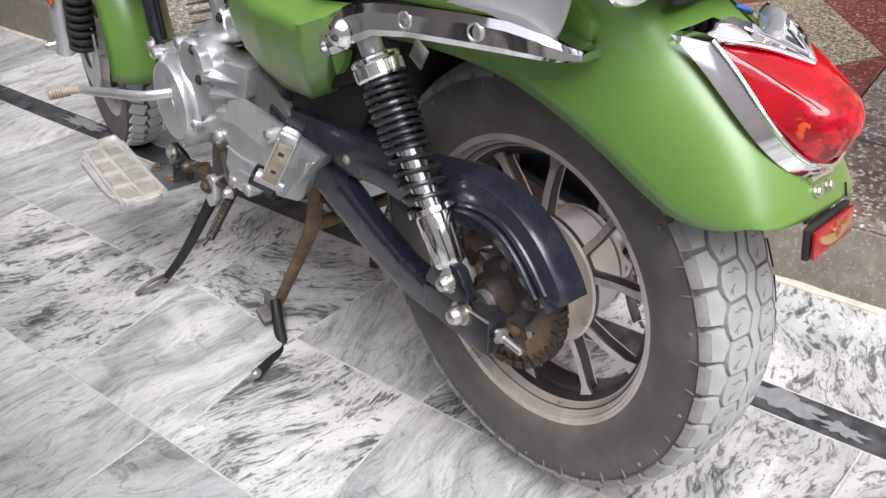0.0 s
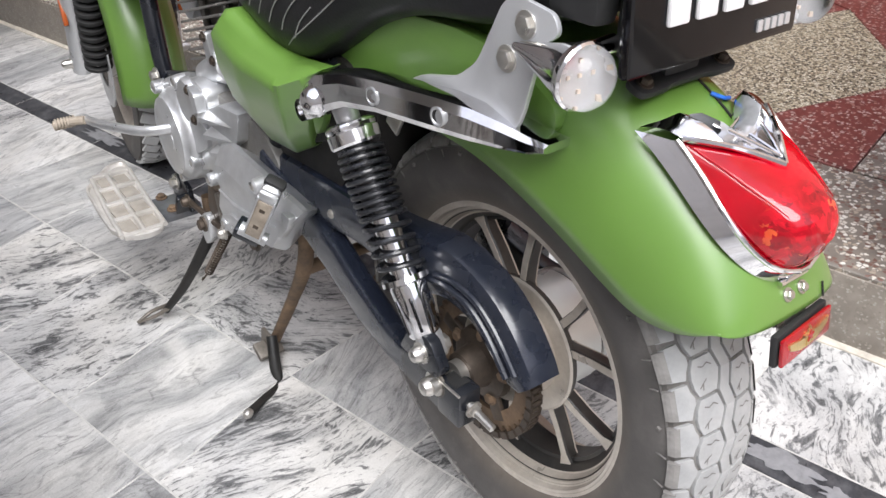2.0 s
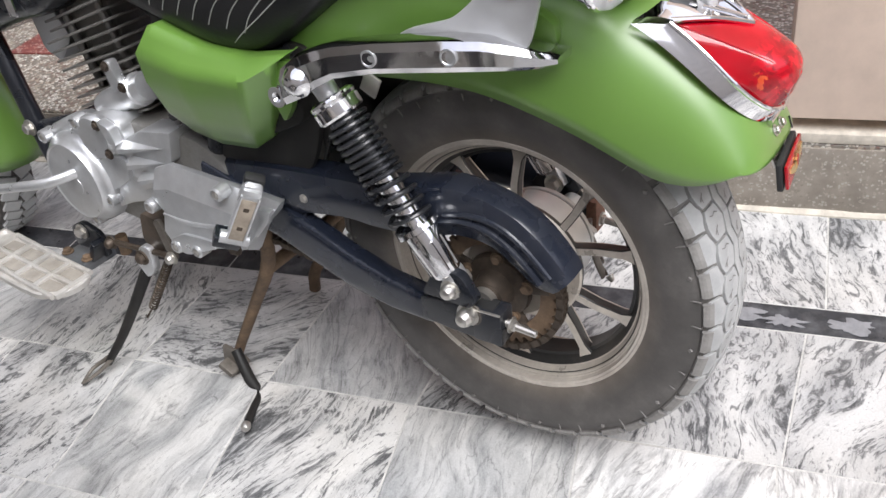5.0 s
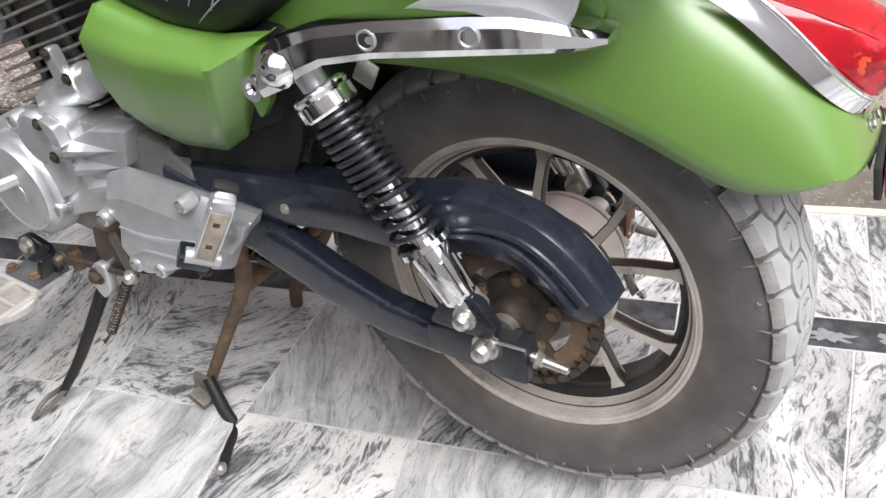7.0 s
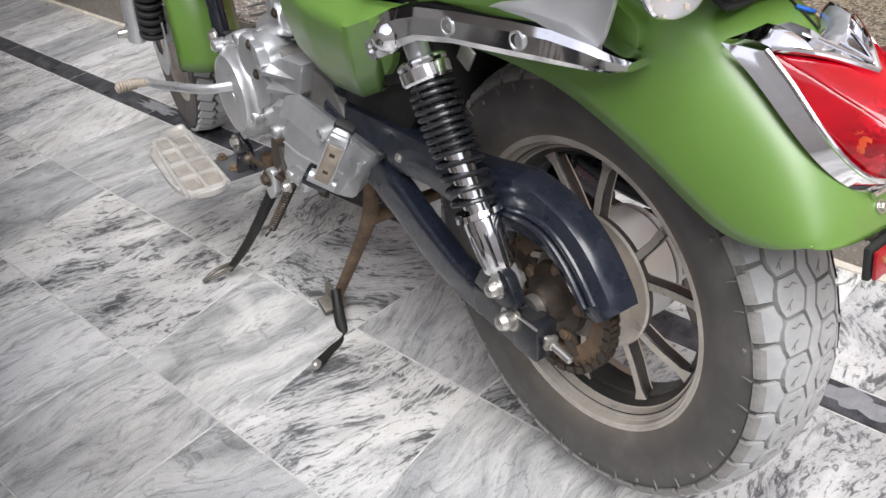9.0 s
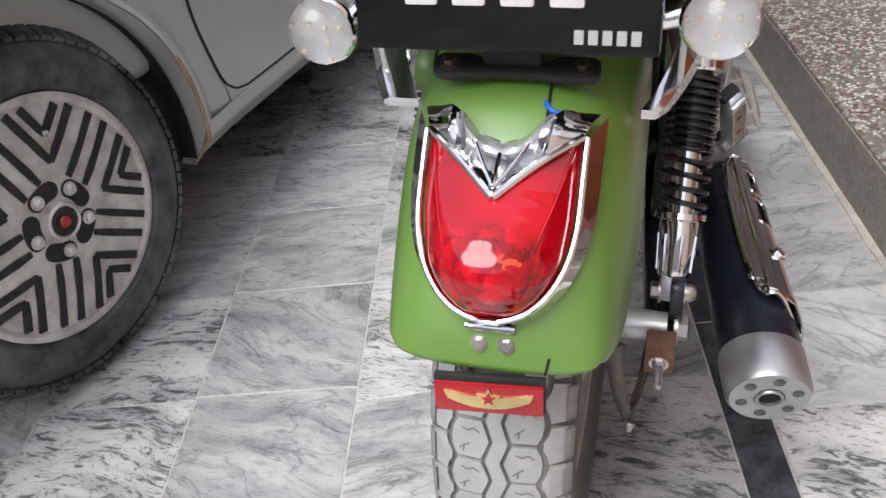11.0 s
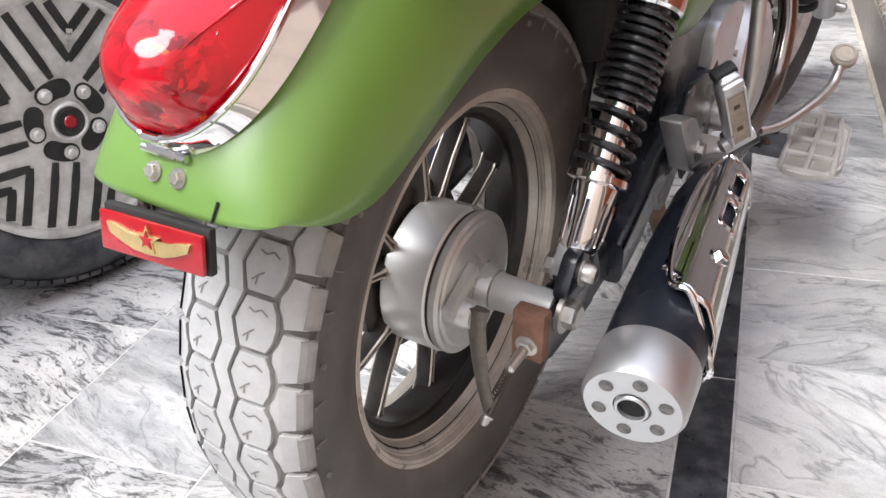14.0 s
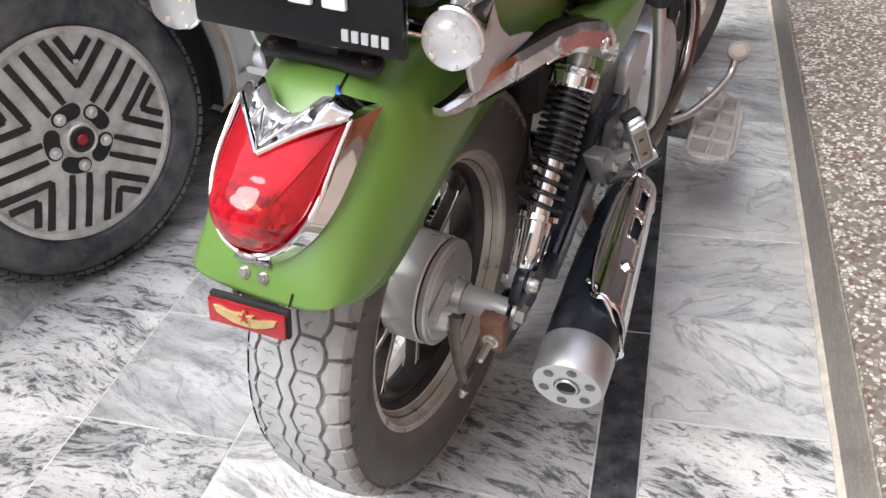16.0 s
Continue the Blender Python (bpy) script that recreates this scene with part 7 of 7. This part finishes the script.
# -- stands --
def stands():
    st = part("side_stand", tube([(-0.150, 0.635, 0.300), (-0.162, 0.680, 0.235), (-0.202, 0.767, 0.085), (-0.236, 0.815, 0.006)], [0.0125, 0.0115, 0.0095, 0.0075], 12, 5), M_SOOT, bike, "scuffed black side stand")
    for d in (0.0, 0.020):
        part("stand_foot", tube([(-0.228, 0.803 + d * 0.4, 0.020), (-0.258, 0.818 + d, 0.000), (-0.292, 0.832, -0.010)], [0.005, 0.004, 0.003], 8, 3), M_ARM, st)
    part("stand_tab", prism(rounded([(0.69, 0.245), (0.665, 0.285), (0.640, 0.285), (0.645, 0.235), (0.67, 0.215)], 0.010), -0.182, -0.166, 0.003), M_ALLOY, st)
    part("stand_lug", prism(rounded([(0.60, 0.34), (0.65, 0.35), (0.665, 0.29), (0.63, 0.27), (0.59, 0.30)], 0.012), -0.170, -0.14, 0.003), M_GREASE, st)
    part("stand_pivot", bolt((-0.182, 0.664, 0.262), (-1, 0, 0), 0.010, 0.010), M_GREASE, st)
    a, b = Vector((-0.150, 0.63, 0.255)), Vector((-0.178, 0.695, 0.140))
    part("stand_spring", tube([a.lerp(b, t) + 0.0075 * Vector((math.cos(t * 120), math.sin(t * 120) * 0.8, math.sin(t * 120) * 0.5)) for t in [i / 260 for i in range(261)]], 0.0018, 6), M_GREASE, st, "small coil return spring")
    part("spring_hook", tube([b, b + Vector((-0.01, 0.012, -0.02)), b + Vector((-0.005, 0.022, -0.022))], 0.002, 6), M_GREASE, st)
    cs = part("centre_stand", tube([(-0.105, 0.425, 0.34), (-0.105, 0.44, 0.26), (-0.103, 0.50, 0.16), (-0.108, 0.565, 0.05), (-0.118, 0.59, -0.004)], [0.012, 0.015, 0.013, 0.012, 0.012], 12, 5, flat=0.75), M_RUST, bike, "rust-brown tubular centre stand")
    part("stand_leg", tube([(0.105, 0.425, 0.34), (0.105, 0.44, 0.26), (0.11, 0.50, 0.16), (0.115, 0.565, 0.07), (0.118, 0.58, 0.020)], [0.012, 0.015, 0.013, 0.012, 0.012], 12, 5), M_RUST, cs)
    part("stand_cross", tube([(-0.105, 0.445, 0.25), (0.105, 0.445, 0.25)], 0.012, 12), M_RUST, cs)
    part("stand_foot", box((-0.13, 0.575, 0.012), (0.05, 0.035, 0.014), 0.004, Matrix.Rotation(0.5, 4, "X")), M_ARM, cs)
    part("foot_gusset", prism(rounded([(0.60, 0.005), (0.59, 0.055), (0.56, 0.05), (0.545, 0.0)], 0.006), -0.133, -0.127, 0.001), M_ARM, cs)
    part("stand_tang", tube([(-0.125, 0.565, 0.045), (-0.140, 0.53, 0.0), (-0.150, 0.50, -0.018), (-0.19, 0.475, -0.008), (-0.236, 0.447, 0.0)], [0.010, 0.011, 0.008, 0.007, 0.008], 12, 5), M_SOOT, cs, "worn black heel tang")
    part("tang_tip", lathe([(0, 0.0), (0.002, 0.008), (0.010, 0.009), (0.016, 0.006), (0.017, 0)], (-0.230, 0.451, 0.0), (-0.86, -0.5, 0), 14), M_ZINC, cs)
    part("stand_spring", tube([Vector((0.07, 0.40, 0.34)).lerp(Vector((0.075, 0.47, 0.20)), t) + 0.008 * Vector((math.cos(t * 130), math.sin(t * 130), 0)) for t in [i / 260 for i in range(261)]], 0.002, 6), M_GREASE, cs)


stands()


# -- side panels, seat, tank edge --
def panels():
    # rows from the top edge over the fold to the lower edge; stations from the front to the rear
    table = [
        [(0.135, 0.482, 0.686), (0.135, 0.40, 0.664), (0.135, 0.32, 0.656), (0.135, 0.250, 0.666)],
        [(0.166, 0.486, 0.686), (0.164, 0.40, 0.664), (0.161, 0.32, 0.656), (0.156, 0.246, 0.666)],
        [(0.184, 0.506, 0.650), (0.193, 0.42, 0.638), (0.195, 0.295, 0.638), (0.165, 0.264, 0.654)],
        [(0.181, 0.505, 0.606), (0.189, 0.42, 0.600), (0.187, 0.308, 0.598), (0.155, 0.283, 0.610)],
        [(0.170, 0.490, 0.556), (0.174, 0.42, 0.550), (0.170, 0.328, 0.549), (0.146, 0.306, 0.562)],
        [(0.152, 0.468, 0.522), (0.154, 0.41, 0.513), (0.146, 0.350, 0.512), (0.132, 0.326, 0.528)],
        [(0.118, 0.462, 0.522), (0.115, 0.41, 0.512), (0.112, 0.354, 0.511), (0.112, 0.330, 0.528)]]

    def panel(sg, k):
        grid = []
        for row in table:
            a, b, c, d = [Vector((sg * x * k, y, z)) for x, y, z in row]
            front = Vector((sg * 0.13 * k, a.y - 0.002, a.z))
            grid.append([front, a] + [a.lerp(b, t) for t in (0.33, 0.67)] + [b] + [b.lerp(c, t) for t in (0.33, 0.67, 0.92)] + [c.lerp(d, 0.06)] + [c.lerp(d, t) for t in (0.35, 0.7)] + [d, Vector((sg * 0.125 * k, d.y + 0.004, d.z))])
        bm = loft(grid, False, False)
        bmesh.ops.subdivide_edges(bm, edges=bm.edges[:], cuts=2, use_grid_fill=True, smooth=0.35)
        part("side_panel", bm, M_GREEN, bike, "green painted side panel with a folded edge", angle=75)
    panel(-1, 1.0)
    panel(1, 0.88)
    both("panel_backing", prism(rounded([(0.55, 0.55), (0.52, 0.70), (0.40, 0.655), (0.26, 0.645), (0.26, 0.56), (0.40, 0.50)], 0.02), -0.13, -0.10, 0.004), M_SOOT, bike)
    fore = [(0.36, 0.620), (0.345, 0.655), (0.24, 0.715), (0.15, 0.752), (0.05, 0.760)]
    aft = [(0.10, 0.69), (0.22, 0.640), (0.29, 0.610)]
    part("tail_side", prism(rounded(fore + [(-0.045, 0.752), (-0.105, 0.722), (-0.108, 0.694), (-0.05, 0.70)] + aft, 0.012), -0.104, -0.085, 0.009), M_GREEN, bike)
    part("tail_side", prism(rounded(fore + [(-0.030, 0.745), (-0.030, 0.715)] + aft, 0.012), 0.085, 0.106, 0.009), M_GREEN, bike)
    both("panel_tab", prism(rounded([(0.272, 0.655), (0.290, 0.600), (0.277, 0.566), (0.258, 0.590), (0.238, 0.655)], 0.008), -0.152, -0.14, 0.002), M_GREEN, bike)
    part("tag_plate", box((-0.112, 0.152, 0.622), (0.004, 0.026, 0.030), 0.002, Matrix.Rotation(0.5, 4, "X")), M_ZINC, bike)
    both("inner_guard", prism(rounded([(0.25, 0.66), (0.235, 0.60), (0.27, 0.50), (0.31, 0.44), (0.50, 0.42), (0.52, 0.60), (0.44, 0.68)], 0.02), -0.112, -0.100, 0.003), M_SOOT, bike, "black inner mudguard")
    part("frame_web", prism(rounded([(0.275, 0.53), (0.34, 0.57), (0.50, 0.52), (0.53, 0.40), (0.48, 0.33), (0.40, 0.26), (0.30, 0.31), (0.20, 0.36), (0.20, 0.40)], 0.02), 0.118, 0.132, 0.003), M_BLACK, bike, "black frame web")
    part("air_box", box((0, 0.32, 0.60), (0.2, 0.22, 0.18), 0.03), M_SOOT, bike)
    part("mud_flap", box((0, 0.245, 0.50), (0.15, 0.012, 0.22), 0.004, Matrix.Rotation(-0.25, 4, "X")), M_SOOT, bike)


panels()


def seat():
    st = [  # y, bottom z, top z, half width
        (0.74, 0.715, 0.76, 0.085), (0.66, 0.702, 0.775, 0.112), (0.56, 0.690, 0.775, 0.138), (0.46, 0.668, 0.770, 0.152), (0.38, 0.648, 0.775, 0.156), (0.31, 0.651, 0.800, 0.154),
        (0.25, 0.683, 0.850, 0.148), (0.18, 0.727, 0.875, 0.140), (0.10, 0.757, 0.882, 0.134), (0.0, 0.772, 0.880, 0.128), (-0.07, 0.790, 0.872, 0.118), (-0.105, 0.80, 0.855, 0.095)]
    rings = []
    n = 28
    for y, zb, zt, w in st:
        h, zc = (zt - zb) / 2, (zt + zb) / 2
        r = []
        for j in range(n):
            a = 2 * math.pi * j / n
            ca, sa = math.cos(a), math.sin(a)
            r.append((w * math.copysign(abs(ca) ** (0.55 if sa > 0 else 0.22), ca), y, zc + h * math.copysign(abs(sa) ** 0.75, sa)))
        rings.append(r)
    # dense loft along y
    dense = []
    cols = [smooth_path([rings[i][j] for i in range(len(rings))], 4) for j in range(n)]
    for i in range(len(cols[0])):
        dense.append([cols[j][i] for j in range(n)])
    s = part("seat", loft(dense), M_SEAT, bike, "black stitched leatherette seat", angle=60)
    # stitched seam up the flank, short pleats in front of it
    def on_seat(y, z):
        for a, b in zip(st, st[1:]):
            if b[0] <= y <= a[0]:
                t = (a[0] - y) / (a[0] - b[0])
                zb, zt, w = (a[i] + (b[i] - a[i]) * t for i in (1, 2, 3))
                sa = min(1, abs((2 * z - zb - zt) / (zt - zb))) ** (1 / 0.75)
                return -(w + 0.0012) * (1 - sa * sa) ** (0.275 if 2 * z > zb + zt else 0.11)
        return -0.15

    def stitch(pts):
        part("stitching", tube([(on_seat(y, z), y, z) for _, y, z in smooth_path([(0, y, z) for y, z in pts], 5)], 0.0009, 6), M_THREAD, s)
    stitch([(0.352, 0.662), (0.318, 0.686), (0.285, 0.709), (0.228, 0.751), (0.200, 0.775)])
    for k in range(11):
        y, z = 0.300 + 0.030 * k, 0.700 + 0.0035 * k
        stitch([(y + 0.012, z - 0.012), (y - 0.004, z + 0.012), (y - 0.030, z + 0.036)])
    part("seat_base", box((0, 0.40, 0.735), (0.14, 0.50, 0.05), 0.02), M_RUBBER, bike)
    part("backrest_pad", box((0, -0.115, 0.885), (0.20, 0.05, 0.10), 0.02), M_SEAT, bike, "black pad over the plate")
    part("tail_light_box", box((-0.112, -0.135, 0.855), (0.03, 0.06, 0.08), 0.01), M_RUBBER, bike)
    part("tail_light_box", box((0.112, -0.135, 0.855), (0.03, 0.06, 0.08), 0.01), M_RUBBER, bike)
    tank = [(0.74, 0.70), (0.80, 0.655), (0.90, 0.635), (1.06, 0.582), (1.20, 0.56), (1.30, 0.60), (1.26, 0.85), (1.0, 0.93), (0.76, 0.86)]
    part("fuel_tank", prism(rounded(tank, 0.04), -0.13, 0.13, 0.035, 4), M_BLACK, bike, "gloss black fuel tank")
    both("tank_badge", box((-0.135, 0.86, 0.68), (0.006, 0.022, 0.05), 0.003), M_CHROME, bike)
    part("coil_cover", prism(rounded([(0.93, 0.64), (0.86, 0.655), (0.83, 0.60), (0.88, 0.55), (0.92, 0.57)], 0.01), -0.07, 0.07, 0.005), M_SILVER, bike)


seat()


# -- front end --
def front():
    FY, FZ, R = 1.58, 0.275, 0.285
    steer = Matrix.Translation((0, FY - 0.10, 0.5)) @ Matrix.Rotation(radians(-8), 4, "Z") @ Matrix.Translation((0, -FY + 0.10, -0.5))

    def put(name, bm, m, parent, label=""):
        bm.transform(steer)
        return part(name, bm, m, parent, label)
    tyre = put("front_tyre", lathe(tyre_profile(R, 0.10, 0.205), (0, FY, FZ), (1, 0, 0), 64), M_TYRE, bike, "front tyre with zigzag grooves")
    bm = bmesh.new()
    for k in range(48):
        a = 2 * math.pi * k / 48
        for sg in (-1, 1):
            m = Matrix.Translation((0, FY, FZ)) @ Matrix.Rotation(a + (0.065 if sg > 0 else 0), 4, "X") @ Matrix.Translation((sg * 0.021, 0, R - 0.0045)) @ Matrix.Rotation(sg * 0.14, 4, "Y") @ Matrix.Rotation(sg * 0.35, 4, "Z")
            add_box(bm, (0, 0, 0), (0.036, 0.029, 0.007), m)
    bm.transform(steer)
    part("block_tread", bm, M_TREAD, tyre, kind="stuff")
    rim = put("front_rim", lathe([(-0.036, 0.203), (-0.036, 0.196), (-0.02, 0.184), (0.02, 0.184), (0.036, 0.196), (0.036, 0.203)], (0, FY, FZ), (1, 0, 0), 64), M_RIM, bike, "dusty alloy front rim")
    for k in range(10):
        a = 2 * math.pi * k / 10 + 0.2
        d = Vector((0, math.cos(a), math.sin(a)))
        put("spoke", tube([Vector((0, FY, FZ)) + d * 0.05, Vector((0, FY, FZ)) + d * 0.185], 0.010, 8), M_RIMDARK, rim)
    put("front_hub", lathe([(-0.06, 0.03), (-0.055, 0.05), (0.055, 0.05), (0.06, 0.03)], (0, FY, FZ), (1, 0, 0), 32, caps=True), M_DRUM, rim)
    put("brake_disc", lathe([(-0.068, 0.07), (-0.068, 0.125), (-0.064, 0.125), (-0.064, 0.07)], (0, FY, FZ), (1, 0, 0), 48), M_ALLOY, rim)
    put("front_axle", lathe([(-0.155, 0.0), (-0.155, 0.009), (0.155, 0.009), (0.155, 0)], (0, FY, FZ), (1, 0, 0), 12), M_ZINC, bike)
    for sg in (-1, 1):
        f = put("fork_leg", tube([(sg * 0.115, FY + 0.0, FZ - 0.02), (sg * 0.115, FY - 0.09, 0.55), (sg * 0.115, FY - 0.17, 0.80)], [0.026, 0.026, 0.022], 16), M_SILVER, bike, "silver fork leg")
        o = box((sg * 0.138, FY - 0.055, 0.43), (0.012, 0.022, 0.085), 0.005, Matrix.Rotation(radians(-17), 4, "X"))
        put("side_reflector", o, M_ORANGE, f, "orange side reflector")
        put("axle_nut", acorn((sg * 0.135, FY, FZ), (sg, 0, 0), 0.012, 0.03), M_ZINC, f)
        for k in range(12):
            put("fork_gaiter_ring", lathe([(0, 0.022), (0.005, 0.034), (0.013, 0.034), (0.018, 0.022)], (sg * 0.085, FY - 0.075 - 0.006 * k, 0.28 + 0.021 * k), (0, -0.28, 0.96), 20), M_RUBBER, f)
    # front fender
    rows = []
    for k in range(25):
        a = radians(186 - 126 * k / 24)
        row = []
        for j in range(13):
            t = -1 + 2 * j / 12
            r = R + 0.045 - 0.045 * abs(t) ** 2.6
            row.append((0.078 * t, FY - 0.03 + r * math.cos(a), FZ + 0.02 + r * math.sin(a)))
        rows.append(row)
    bm = loft(rows, False, False)
    bm.transform(steer)
    ff = part("front_fender", bm, M_GREEN, bike, "green front fender", angle=50)
    so = ff.modifiers.new("thickness", "SOLIDIFY")
    so.thickness, so.offset = 0.003, -1
    # cradle tubes in front of the engine
    for sg in (-1, 1):
        part("down_tube", tube([(sg * 0.07, 1.10, 0.72), (sg * 0.09, 1.03, 0.56), (sg * 0.095, 0.995, 0.43), (sg * 0.095, 0.965, 0.33), (sg * 0.09, 0.90, 0.29), (sg * 0.085, 0.80, 0.285)], 0.017, 14, 6), M_BLACK, bike, "black cradle frame tube")
        part("engine_mount", tube([(sg * 0.095, 0.99, 0.42), (sg * 0.08, 0.92, 0.435), (sg * 0.06, 0.84, 0.455)], 0.012, 10), M_BLACK, bike)
    part("mount_bolt", bolt((-0.112, 0.99, 0.425), (-1, 0, 0), 0.011, 0.012), M_ZINC, bike)
    part("cross_tube", tube([(-0.09, 0.985, 0.40), (0.09, 0.985, 0.40)], 0.013, 12), M_BLACK, bike)


front()
